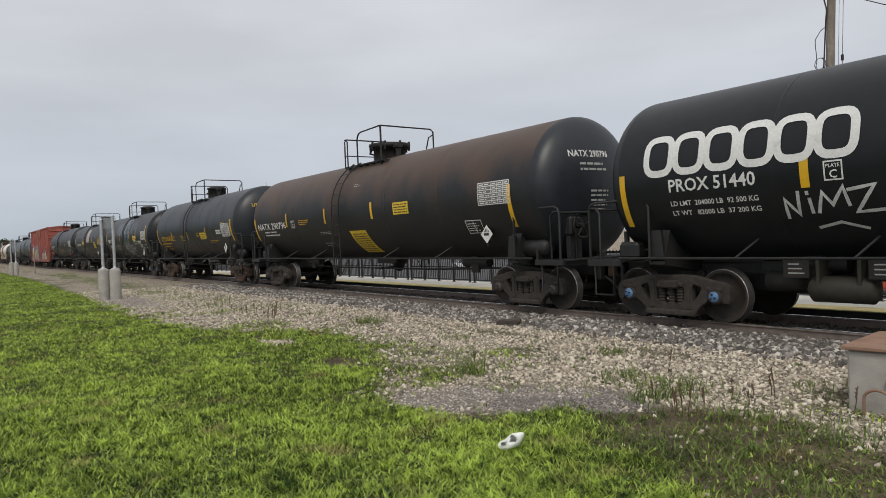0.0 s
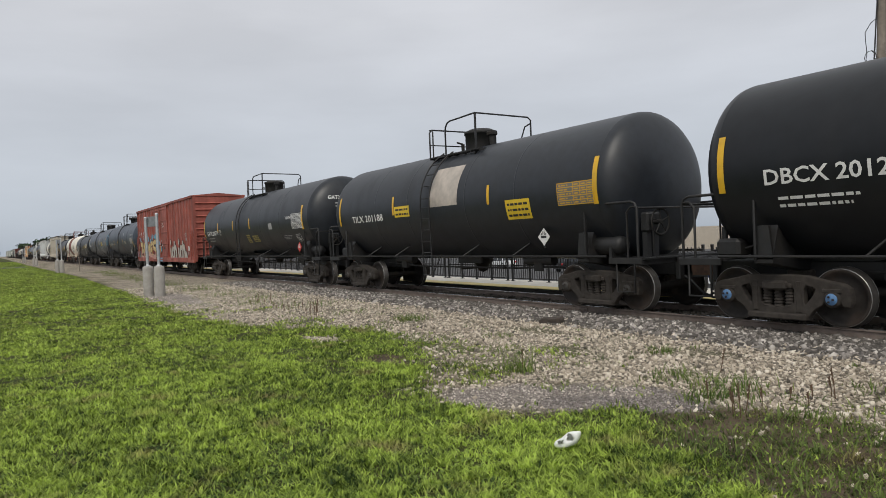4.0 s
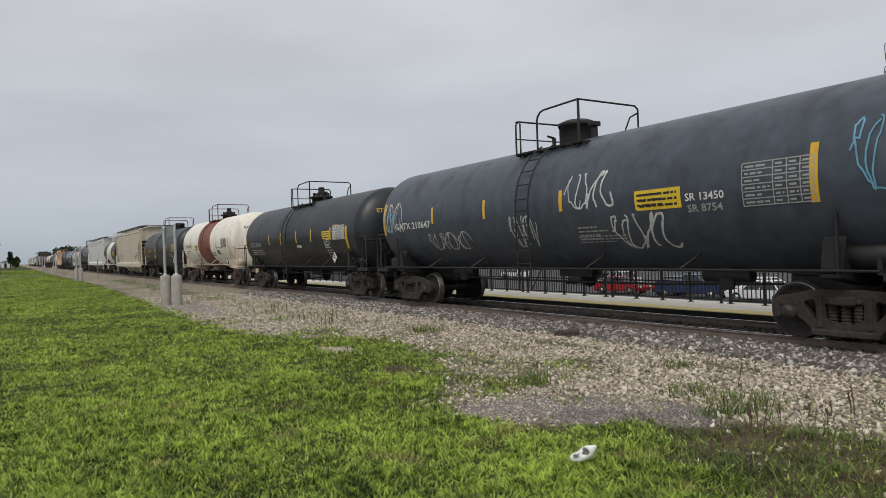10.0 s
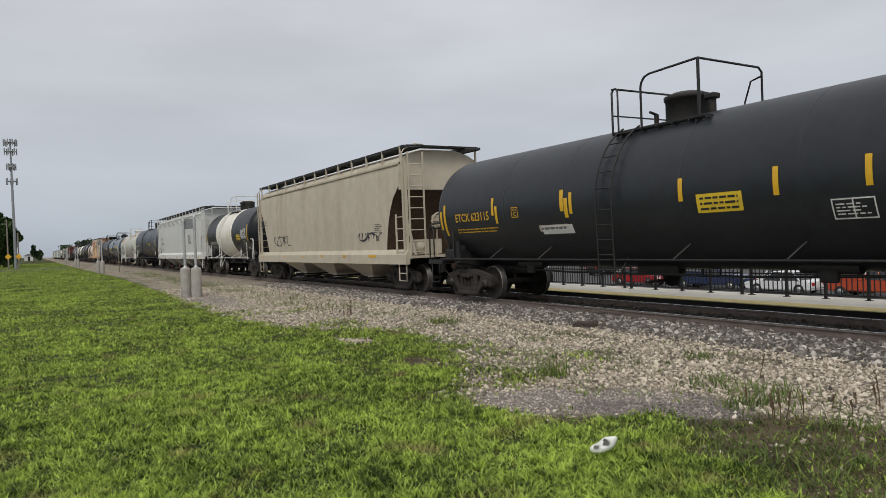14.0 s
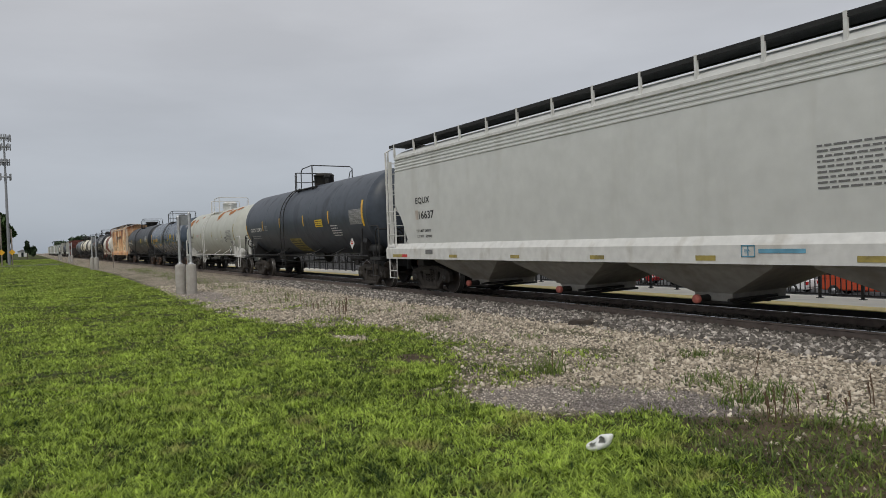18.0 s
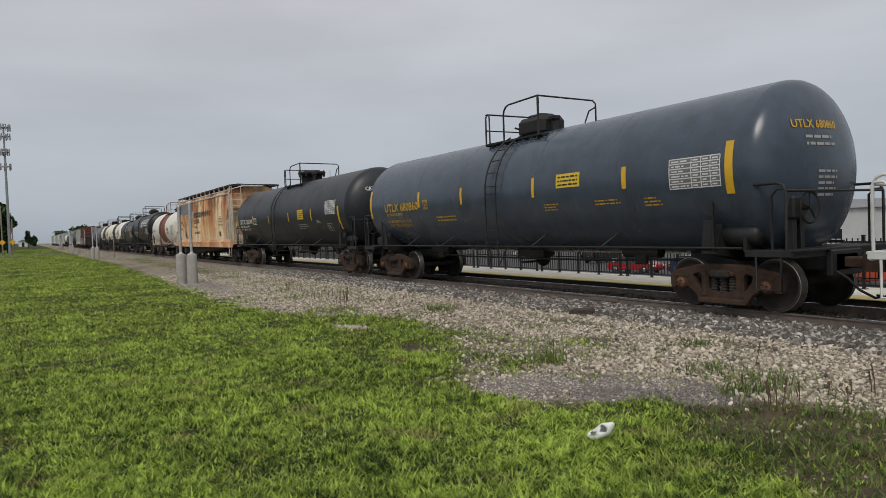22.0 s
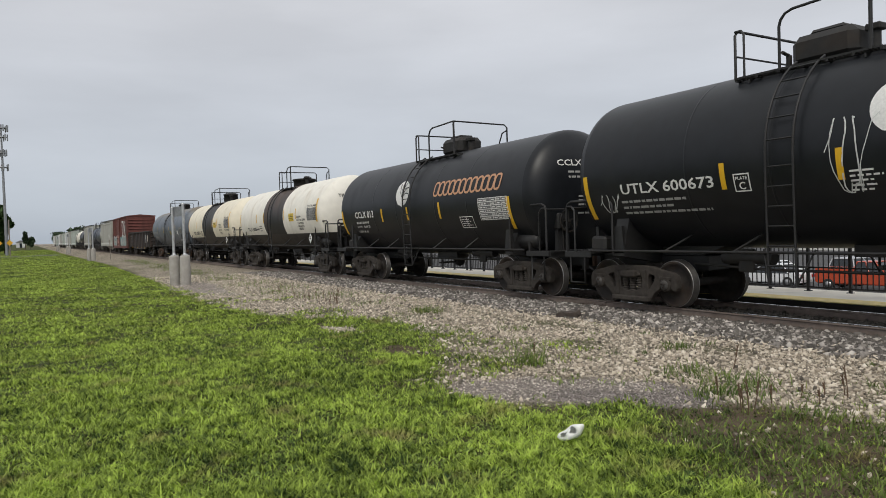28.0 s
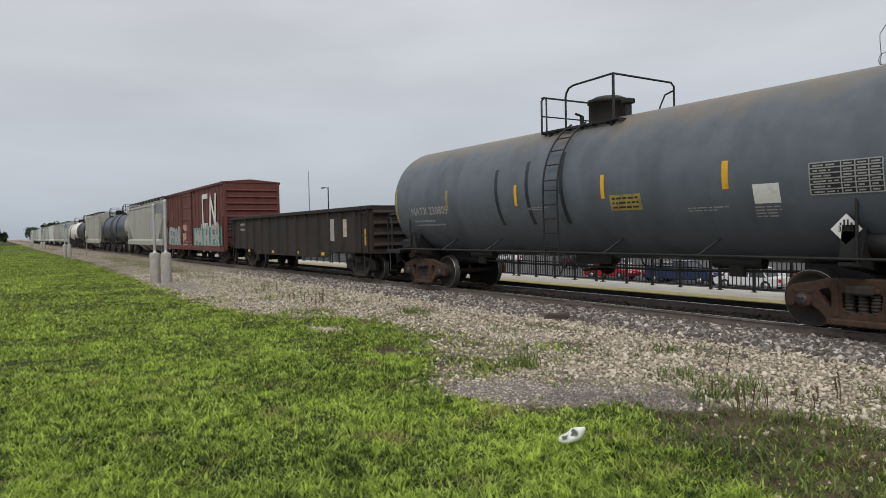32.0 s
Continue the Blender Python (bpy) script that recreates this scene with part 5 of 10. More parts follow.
def build_stones(name, label, coarse, want, mat, fine=False, span=None):
    """Loose ballast and gravel: angular chips, thick on the shoulder by the rail, thinner towards the lawn."""
    rng = np.random.default_rng(31 if coarse else (33 if fine else 32))
    n = 1100000
    x, y = -1.0 - 33 * rng.random(n) ** 1.9, rng.uniform(3.6, 13.2, n)
    stone, dark, bare, h0, tuft, inside = looked_up(x, y)
    near = np.clip(1 - np.abs(y - TRACK_Y) / 3.6, 0, 1)
    chance = (near * 1.6 - 0.3) * (stone > 0.5) * np.where(y > 10.3, 0.6, 1.0) if coarse else ((0.95 * dark) if fine else stone * (1 - dark) * np.clip(1.2 - near * 1.6, 0, 1) + 0.02 * bare)
    if span:                             # only the stretch between two lines across (coarse) or along (fine) the track
        where = y if coarse else x + 0.35 * np.sin(4.1 * y)
        chance = chance * (where > span[0]) * (where < span[1])
    keep = np.nonzero(rng.random(n) < np.clip(chance, 0, 1))[0][:want]
    x, y, h0, dark, near = x[keep], y[keep], h0[keep], dark[keep], near[keep]
    size = (rng.uniform(0.017, 0.038, len(x)) if coarse else 0.0062 + 0.023 * rng.random(len(x)) ** 3.2) * (0.45 if fine else 1.0)
    pts = np.stack([x, y, h0 + size * rng.uniform(-0.3, 0.5, len(x))], 1)
    n = len(pts)
    p, s = np.array(pts), np.array(size)
    if coarse:
        solid = np.array([(a, b, c) for a in (-1, 1) for b in (-1, 1) for c in (-1, 1)], float)
        faces = np.array([(0, 1, 3, 2), (4, 6, 7, 5), (0, 4, 5, 1), (2, 3, 7, 6), (0, 2, 6, 4), (1, 5, 7, 3)])
    else:
        solid = 1.45 * np.array([(1, 0, 0), (-1, 0, 0), (0, 1, 0), (0, -1, 0), (0, 0, 1), (0, 0, -1)], float)
        faces = np.array([(0, 2, 4), (2, 1, 4), (1, 3, 4), (3, 0, 4), (2, 0, 5), (1, 2, 5), (3, 1, 5), (0, 3, 5)])
    nv, nf, ns = len(solid), len(faces), len(faces[0])
    v = solid[None] * (1 + rng.uniform(-0.45, 0.35, (n, nv, 1))) * (s[:, None, None] * rng.uniform(0.6, 1.2, (n, 1, 3)))
    q = rng.normal(size=(n, 4))
    q /= np.linalg.norm(q, axis=1)[:, None]
    w_, x_, y_, z_ = q.T
    R = np.stack([1 - 2 * (y_ ** 2 + z_ ** 2), 2 * (x_ * y_ - z_ * w_), 2 * (x_ * z_ + y_ * w_), 2 * (x_ * y_ + z_ * w_), 1 - 2 * (x_ ** 2 + z_ ** 2), 2 * (y_ * z_ - x_ * w_),
                  2 * (x_ * z_ - y_ * w_), 2 * (y_ * z_ + x_ * w_), 1 - 2 * (x_ ** 2 + y_ ** 2)], 1).reshape(n, 3, 3)
    v = np.einsum("nij,nkj->nki", R, v) + p[:, None]
    idx = (np.arange(n)[:, None, None] * nv + faces[None]).astype(np.int32)
    me = bpy.data.meshes.new(name)
    me.vertices.add(n * nv)
    me.vertices.foreach_set("co", v.astype(np.float32).ravel())
    me.loops.add(n * nf * ns)
    me.loops.foreach_set("vertex_index", idx.ravel())
    me.polygons.add(n * nf)
    me.polygons.foreach_set("loop_start", (np.arange(n * nf) * ns).astype(np.int32))
    me.materials.append(mat)
    me.update()
    me.validate()
    tagged(new(name, me), label, "stones", kind="stuff")


build_stones("ballast_stones", "loose grey and brown ballast stones beside the rail", True, 31000, stone_material("ballast_chips", (0.013, 0.012, 0.0125), (0.070, 0.063, 0.060), (0.255, 0.232, 0.215), (0.70, 0.65, 0.60)), span=(3, 10.9))
# these tones carry the train's shade as well as the oil
build_stones("track_bed_stones", "oil-black stones between the rails, darkened for the train's shade", True, 9000, stone_material("oily_shaded_ballast_chips", (0.010, 0.009, 0.008), (0.025, 0.022, 0.019), (0.05, 0.043, 0.037), (0.085, 0.073, 0.063)), span=(10.9, 14))
build_stones("gravel_chips", "small buff limestone chips on the shoulder", False, 92000, stone_material("limestone_chips", (0.030, 0.025, 0.020), (0.39, 0.33, 0.255), (0.66, 0.575, 0.46), (0.82, 0.74, 0.63)))
build_stones("fine_gravel", "patch of fine pale grey gravel at the lawn's edge", False, 12000, stone_material("fine_grey_chips", (0.10, 0.085, 0.077), (0.32, 0.275, 0.245), (0.60, 0.53, 0.47), (0.85, 0.78, 0.70)), True, (-40, -5.35))
build_stones("dark_gravel", "darker purplish grey end of the gravel patch", False, 9000, stone_material("fine_dark_chips", (0.05, 0.042, 0.043), (0.13, 0.112, 0.112), (0.26, 0.23, 0.22), (0.52, 0.47, 0.44)), True, (-5.35, 0))

# ---- lettering and marks laid on curved or flat sides ----
TEXTS = {}


def text_mesh(words):
    """The flat mesh of a line of lettering, one unit high and starting at 0, with its width."""
    if words not in TEXTS:
        cu = bpy.data.curves.new("lettering", "FONT")
        cu.body, cu.size, cu.resolution_u, cu.offset = words, 1.0, 2, 0.017
        ob = bpy.data.objects.new("lettering", cu)
        me = bpy.data.meshes.new_from_object(ob)
        bpy.data.objects.remove(ob)
        v = np.empty(len(me.vertices) * 3, np.float32)
        me.vertices.foreach_get("co", v)
        v = v.reshape(-1, 3)
        if len(v):
            lo, hi = v.min(0), v.max(0)
            v[:, 0] -= lo[0]
            v[:, 1] -= lo[1]
            size = (float(hi[0] - lo[0]), float(hi[1] - lo[1]))
            v[:, 0] /= size[0]
            v[:, 1] /= size[1]
        TEXTS[words] = (v[:, :2].tolist(), [tuple(p.vertices) for p in me.polygons])
        bpy.data.meshes.remove(me)
    return TEXTS[words]


class Side:
    """The side of a car towards the camera on which marks are laid: round a tank (radius and axis height given) or flat at y = -wide."""

    def __init__(self, zc=0.0, radius=0.0, wide=0.0, lean=None):
        self.zc, self.r, self.wide, self.lean = zc, radius, wide, lean
        self.laid, self.head = 0, None

    def arc(self, z):
        return self.r * math.asin(max(-0.999, min(0.999, (z - self.zc) / self.r))) if self.r else z

    def at(self, u, v, off):
        if self.r:
            a = v / self.r
            return (u, -(self.r + off) * math.cos(a), self.zc + (self.r + off) * math.sin(a))
        return (u, -(self.wide if self.lean is None else self.lean(v)) - off, v)

    def sheet(self, build, u0, u1, v0, v1, off=0.005, mat=0, skew=0.0):
        n = max(1, int(abs(v1 - v0) / 0.09) + 1)
        vs = []
        for i in range(n + 1):
            v = v0 + (v1 - v0) * i / n
            vs += [self.at(u0 + skew * i / n, v, off), self.at(u1 + skew * i / n, v, off)]
        build.add(vs, [(2 * i, 2 * i + 1, 2 * i + 3, 2 * i + 2) for i in range(n)], mat)

    def words(self, build, words, u0, v0, width, height, off=0.008, mat=0, skew=0.0):
        pts, polys = text_mesh(words)
        bm = bmesh.new()
        vs = [bm.verts.new((u0 + p * width + skew * q, v0 + q * height, 0)) for p, q in pts]
        for f in polys:
            try:
                bm.faces.new([vs[i] for i in f])
            except ValueError:
                pass
        step = 0.09
        for i in range(1, int(height / step) + 1):
            bmesh.ops.bisect_plane(bm, geom=bm.verts[:] + bm.edges[:] + bm.faces[:], plane_co=(0, v0 + i * step, 0), plane_no=(0, 1, 0))
        bm.verts.index_update()
        build.add([self.at(p.co.x, p.co.y, off) for p in bm.verts], [tuple(p.index for p in f.verts) for f in bm.faces], mat)
        bm.free()

    def stroke(self, build, pts, w, off=0.007, mat=0):
        """A brush stroke through (u, v) points: one ribbon with joined corners, rising slightly along its way."""
        self.laid += 1
        closed = len(pts) > 3 and math.hypot(pts[0][0] - pts[-1][0], pts[0][1] - pts[-1][1]) < 1e-6
        fine = [pts[0]]
        for a, c in zip(pts[:-1], pts[1:]):
            n = max(1, int(math.hypot(c[0] - a[0], c[1] - a[1]) / 0.12))
            fine += [(a[0] + (c[0] - a[0]) * i / n, a[1] + (c[1] - a[1]) * i / n) for i in range(1, n + 1)]
        p = [q for i, q in enumerate(fine) if i == 0 or math.hypot(q[0] - fine[i - 1][0], q[1] - fine[i - 1][1]) > 1e-5]
        if len(p) < 2:
            return
        ways = []
        for a, c in zip(p[:-1], p[1:]):
            d = math.hypot(c[0] - a[0], c[1] - a[1])
            ways.append(((c[0] - a[0]) / d, (c[1] - a[1]) / d))
        vs, lift = [], 0.0006 * (self.laid % 6)
        for i, (u, v) in enumerate(p):
            before = ways[i - 1] if i > 0 else (ways[-1] if closed else ways[0])
            after = ways[i] if i < len(ways) else (ways[0] if closed else ways[-1])
            nu, nv = -(before[1] + after[1]), before[0] + after[0]
            ln = math.hypot(nu, nv) or 1.0
            nu, nv = nu / ln, nv / ln
            m = w / 2 / max(0.55, nu * -after[1] + nv * after[0])
            if not closed and i in (0, len(p) - 1):
                k = -1 if i == 0 else 1
                u, v = u + k * after[0] * w * 0.3, v + k * after[1] * w * 0.3
            z = off + lift + 0.0016 * i / len(p)
            vs += [self.at(u + nu * m, v + nv * m, z), self.at(u - nu * m, v - nv * m, z)]
        build.add(vs, [(2 * i, 2 * i + 1, 2 * i + 3, 2 * i + 2) for i in range(len(p) - 1)], mat)

    def bars(self, build, u0, v0, width, height, rows, off=0.007, mat=0, seed=1, full=False):
        """Lines of small writing as plain bars."""
        rnd = random.Random(seed)
        step = height / rows
        for i in range(rows):
            v = v0 + height - (i + 1) * step
            u, end = u0, u0 + width * (1 if full else rnd.uniform(0.6, 1.0))
            while u < end - 0.02:
                w = min(end - u, rnd.uniform(0.05, 0.2))
                self.sheet(build, u, u + w, v + step * 0.26, v + step * 0.66, off, mat)
                u += w + 0.03


# ---- running gear ----
def truck_frame_mesh(mat):
    """A cast side frame: a thick bevelled plate with two windows and an opening for the springs, bearings under its ends."""
    def smooth(pts):
        out = []
        for (a, b_), (c, d) in zip(pts, pts[1:] + pts[:1]):
            out += [(a * 0.8 + c * 0.2, b_ * 0.8 + d * 0.2), (a * 0.2 + c * 0.8, b_ * 0.2 + d * 0.8)]
        return out
    right = [(0.0, 0.80), (0.48, 0.80), (0.78, 0.72), (1.04, 0.68), (1.15, 0.60), (1.15, 0.36), (1.04, 0.36), (1.02, 0.53), (0.89, 0.60), (0.76, 0.53), (0.74, 0.38), (0.60, 0.30), (0.46, 0.115), (0.0, 0.115)]
    outline = right[1:-1] + [(-u, v) for u, v in right[-2:0:-1]]
    holes = [[(s * 0.43, 0.685), (s * 0.66, 0.625), (s * 0.61, 0.50), (s * 0.43, 0.28)] for s in (-1, 1)] + [[(-0.29, 0.29), (0.29, 0.29), (0.31, 0.66), (-0.31, 0.66)]]
    cu = bpy.data.curves.new("side_frame", "CURVE")
    cu.dimensions, cu.fill_mode, cu.extrude, cu.bevel_depth, cu.bevel_resolution = "2D", "BOTH", 0.05, 0.018, 1
    for loop in [outline] + holes:
        sp = cu.splines.new("POLY")
        loop = smooth(loop)
        sp.points.add(len(loop) - 1)
        for q, (u, v) in zip(sp.points, loop):
            q.co = (u, v, 0, 1)
        sp.use_cyclic_u = True
    ob = bpy.data.objects.new("side_frame", cu)
    me = bpy.data.meshes.new_from_object(ob)
    bpy.data.objects.remove(ob)
    b = Build()
    b.add([(v.co.x, -v.co.z, v.co.y) for v in me.vertices], [tuple(q.vertices) for q in me.polygons])
    bpy.data.meshes.remove(me)
    b.box(-0.50, 0.50, -0.13, 0.10, 0.10, 0.20, 0.02)
    b.box(-0.27, 0.27, -0.12, 0.08, 0.60, 0.68, 0.02)
    for s in (-1, 1):
        b.lathe([(-0.10, 0.0), (-0.10, 0.09), (-0.07, 0.135), (0.09, 0.135)], "y", (s * 0.89, 0, 0.457), 16)
        b.box(s * 0.89 - 0.15, s * 0.89 + 0.15, -0.085, 0.075, 0.55, 0.615, 0.012)
        b.box(s * 0.37 - 0.045, s * 0.37 + 0.045, -0.085, 0.06, 0.22, 0.72, 0.012)
    return b.mesh("side_frame", mat)


def spring_mesh(mat):
    b, prof = Build(), []
    for i in range(6):
        z = 0.29 + i * 0.052
        prof += [(z, 0.062), (z + 0.012, 0.082), (z + 0.028, 0.082), (z + 0.04, 0.062)]
    b.lathe(prof, "z", (0, 0, 0), 8)
    return b.mesh("spring", mat)


def wheelset_mesh(cap):
    half = [(-1.15, 0.0), (-1.15, 0.075), (-1.11, 0.095), (-1.02, 0.095), (-1.02, 0.072), (-0.85, 0.072), (-0.85, 0.125), (-0.80, 0.14), (-0.775, 0.24), (-0.795, 0.37),
            (-0.835, 0.395), (-0.838, 0.448), (-0.832, 0.457), (-0.715, 0.462), (-0.70, 0.484), (-0.69, 0.484), (-0.685, 0.39), (-0.735, 0.36), (-0.745, 0.2), (-0.66, 0.125), (-0.66, 0.085), (0.0, 0.08)]
    mats = [2, 2, 2, 0, 0, 0, 0, 0, 0, 0, 0, 1, 3, 3, 1, 0, 0, 0, 0, 0, 0]
    prof = half + [(-d, r) for d, r in reversed(half[:-1])]
    b = Build().lathe(prof, "y", (0, 0, 0), 28, mats + mats[::-1])
    for side in (-1, 1):
        for k in range(3):
            a = radians(120 * k + 20)
            x, z = 0.045 * math.cos(a), 0.045 * math.sin(a)
            b.box(x - 0.014, x + 0.014, side * 1.165 - 0.012, side * 1.165 + 0.012, z - 0.014, z + 0.014, 0, 0)
    return b.mesh("wheelset", M["wheel"], M["tread"], cap, M["tread_dull"])


SHARED = {}


def shared(key, make):
    if key not in SHARED:
        SHARED[key] = make()
    return SHARED[key]


WHEELSETS = []


def add_trucks(car, tc, rust=False, cap="cap_dark", turn=True):
    tm = "truck_rust" if rust else "truck"
    frame_m = shared(("frame", tm), lambda: truck_frame_mesh(M[tm]))
    spring_m = shared("spring", lambda: spring_mesh(M["truck"]))
    bolster_m = shared("bolster", lambda: Build().box(-0.2, 0.2, -1.2, 1.2, 0.58, 0.72, 0.03).box(-0.24, 0.24, -0.4, 0.4, 0.62, 0.86, 0.03).mesh("truck_bolster", M["truck"]))
    shoe_m = shared("shoe", lambda: Build().box(-0.03, 0.03, -0.85, 0.85, 0.36, 0.44, 0.01).prism([(-0.03, 0.25), (0.05, 0.25), (0.03, 0.42), (0.05, 0.6), (-0.03, 0.6)], "y", -0.8, -0.68)
                    .prism([(-0.03, 0.25), (0.05, 0.25), (0.03, 0.42), (0.05, 0.6), (-0.03, 0.6)], "y", 0.68, 0.8).mesh("brake_beam", M["iron"]))
    ws = shared(("wheelset", cap), lambda: wheelset_mesh(M[cap]))
    for s in (-1, 1):
        x = s * tc / 2
        part("truck_bolster", bolster_m, None, car, at=pose(x, 0, 0))
        for y in (-1, 1):
            part("side_frame", frame_m, None, car, at=pose(x, y * 1.02, 0, 0, 0, 0 if y < 0 else 180))
            for q in (-0.19, 0.0, 0.19):
                part("spring", spring_m, None, car, at=pose(x + q, y * 1.02, 0))
        for a in (-1, 1):
            w = part("wheelset", ws, None, car, at=pose(x + a * 0.89, 0, 0.457))
            part("brake_beam", shoe_m, None, car, at=pose(x + a * 0.40, 0, 0, 0, 0, 0 if a < 0 else 180))
            if turn:
                WHEELSETS.append((w, x + a * 0.89))


def add_couplers(car, half, frame="black", sill_from=None, sill_z=(0.66, 1.0)):
    """Draft sills, couplers and air hoses at both ends; half: half the length over the couplers."""
    for s in (-1, 1):
        b = Build().box(min(s * sill_from, s * (half - 0.55)), max(s * sill_from, s * (half - 0.55)), -0.33, 0.33, sill_z[0], sill_z[1], 0.02)
        b.box(min(s * (half - 0.66), s * (half - 0.55)), max(s * (half - 0.66), s * (half - 0.55)), -0.45, 0.45, 0.62, 1.06, 0.02)
        part("draft_sill", b, M[frame], car)
        c = Build().box(min(s * (half - 0.6), s * (half - 0.12)), max(s * (half - 0.6), s * (half - 0.12)), -0.09, 0.09, 0.74, 0.93, 0.03)
        c.prism([(s * (half - 0.2), -0.2), (s * (half + 0.06), -0.22), (s * (half + 0.1), -0.05), (s * (half - 0.02), 0.02), (s * (half + 0.04), 0.2), (s * (half - 0.16), 0.18)], "z", 0.70, 0.98)
        part("coupler", c, M["truck_rust"], car, "rusty cast steel coupler knuckle")
        pts = [(s * (half - 0.62), -0.3 * s, 0.72), (s * (half - 0.4), -0.3 * s, 0.6), (s * (half - 0.22), -0.26 * s, 0.4), (s * (half - 0.05), -0.12 * s, 0.27), (s * (half + 0.02), -0.02 * s, 0.3)]
        part("air_hose", Build().tube(pts, 0.022, 6), M["hose"], car)


def arch(x0, x1, y, z0, z1, r=0.12):
    """Points of an upright bent pipe from (x0, z0) over z1 to (x1, z0)."""
    s = 1 if x1 > x0 else -1
    return [(x0, y, z0), (x0, y, z1 - r), (x0 + s * r * 0.3, y, z1 - r * 0.3), (x0 + s * r, y, z1), (x1 - s * r, y, z1), (x1 - s * r * 0.3, y, z1 - r * 0.3), (x1, y, z1 - r), (x1, y, z0)]


# ---- the tank car ----
def tank_car(name_label, spec):
    """spec: tc, R, zc, mat, bands, lower, frame, rails, dome, caps, rust, marks..."""
    tc, R = spec["tc"], spec.get("R", 1.56)
    zc = spec.get("top", 4.14) - R
    th = tc / 2 + spec.get("over", 1.3)
    half = tc / 2 + 2.2
    car = thing("tank_car", name_label, "tank car", None, "cars of the freight train")
    depth = spec.get("head", 0.62)
    N = 56
    head = [(math.cos(a) * depth, math.sin(a) * R) for a in [i * math.pi / 2 / 10 for i in range(11)]]
    mat, low = M[spec["mat"]], spec.get("lower")
    cuts = [(-th + depth, th - depth, spec["mat"])]
    bands = sorted(spec.get("bands", []))
    if bands:
        cuts, x = [], -th + depth
        for a, c, bm_ in bands:
            if a > x:
                cuts.append((x, a, spec["mat"]))
            cuts.append((a, c, bm_))
            x = c
        if x < th - depth:
            cuts.append((x, th - depth, spec["mat"]))

    def hull(prof, mname, nm):
        if not low:
            part(nm, Build().lathe(prof, "x", (0, 0, zc), N), M[mname], car)
        else:
            def level(upper):
                """The rings above or below the paint line, which stays level round the heads."""
                b, n = Build(), N if upper else 24
                for d, r in prof:
                    f = max(-1.0, min(1.0, (spec.get("low_z", zc - 0.6) - zc) / max(r, 1e-6)))
                    a = math.degrees(math.asin(f))
                    lo, hi = (a, 180 - a) if upper else (180 - a, 360 + a)
                    b.v.extend([(d, r * math.cos(radians(lo + (hi - lo) * k / n)), zc + r * math.sin(radians(lo + (hi - lo) * k / n))) for k in range(n + 1)])
                for i in range(len(prof) - 1):
                    b.f.extend([(i * (n + 1) + k, i * (n + 1) + k + 1, (i + 1) * (n + 1) + k + 1, (i + 1) * (n + 1) + k) for k in range(n)])
                b.m, b.s = [0] * len(b.f), [True] * len(b.f)
                return b
            part(nm, level(True), M[mname], car)
            part("lower_" + nm, level(False), M[low], car, "black lower half of the tank")
    for a, c, mn in cuts:
        bandish = mn != spec["mat"]
        n = max(1, int((c - a) / 2.2))
        hull([(a + (c - a) * i / n, R) for i in range(n + 1)], mn, "tank_band" if bandish else "tank_shell")
    end_m = spec.get("end_mat", spec["mat"])
    hull([(-th + depth - d, r) for d, r in head[::1]][::-1], end_m, "tank_head")
    hull([(th - depth + d, r) for d, r in head], end_m, "tank_head")
    for x in spec.get("seams", [-tc * 0.3, -tc * 0.12, tc * 0.14, tc * 0.32]) if not bands else []:
        seams = Build().lathe([(x - 0.03, R - 0.004), (x - 0.02, R + 0.0025), (x + 0.02, R + 0.0025), (x + 0.03, R - 0.004)], "x", (0, 0, zc), N, 0, True, -60, 240)
        part("weld_seam", seams, mat, car)
    top = zc + R
    fr, rl = spec.get("frame", "black"), spec.get("rails", spec.get("frame", "black"))
    dx = spec.get("dome_x", 0.0)
    # manway housing
    kind = spec.get("dome", "drum")
    if kind == "drum":
        d = Build().lathe([(-0.1, 0.44), (0.36, 0.44), (0.37, 0.47), (0.45, 0.47), (0.46, 0.43), (0.52, 0.30), (0.53, 0.0)], "z", (dx, 0, top), 24)
        d.box(dx - 0.5, dx - 0.42, -0.06, 0.06, top + 0.28, top + 0.46, 0.01)
    elif kind == "wide":
        d = Build().lathe([(-0.1, 0.5), (0.3, 0.5), (0.3, 0.62), (0.42, 0.66), (0.46, 0.6), (0.5, 0.3), (0.51, 0.0)], "z", (dx, 0, top), 24)
        for k in range(8):
            a = radians(45 * k)
            part("hold_down_bolt", Build().box(dx + 0.62 * math.cos(a) - 0.03, dx + 0.62 * math.cos(a) + 0.03, 0.62 * math.sin(a) - 0.03, 0.62 * math.sin(a) + 0.03, top + 0.22, top + 0.5, 0.006), M["iron"], car)
    elif kind == "low":
        d = Build().lathe([(-0.1, 0.52), (0.2, 0.52), (0.21, 0.58), (0.27, 0.58), (0.29, 0.5), (0.31, 0.0)], "z", (dx, 0, top), 24)
        d.box(dx + 0.5, dx + 0.72, -0.14, 0.1, top + 0.16, top + 0.24, 0.02).tube([(dx + 0.62, -0.12, top + 0.26), (dx + 0.62, 0.1, top + 0.26)], 0.07, 10)
        d.box(dx - 0.66, dx - 0.5, -0.06, 0.06, top + 0.12, top + 0.2, 0.01)
    elif kind == "box":
        d = Build().box(dx - 0.55, dx + 0.55, -0.42, 0.42, top - 0.1, top + 0.42, 0.12)
        d.box(dx - 0.3, dx + 0.3, -0.25, 0.25, top + 0.4, top + 0.5, 0.05)
    else:
        d = Build().lathe([(-0.1, 0.4), (0.12, 0.4), (0.12, 0.5), (0.2, 0.5), (0.2, 0.3), (0.3, 0.3)], "z", (dx, 0, top), 20)
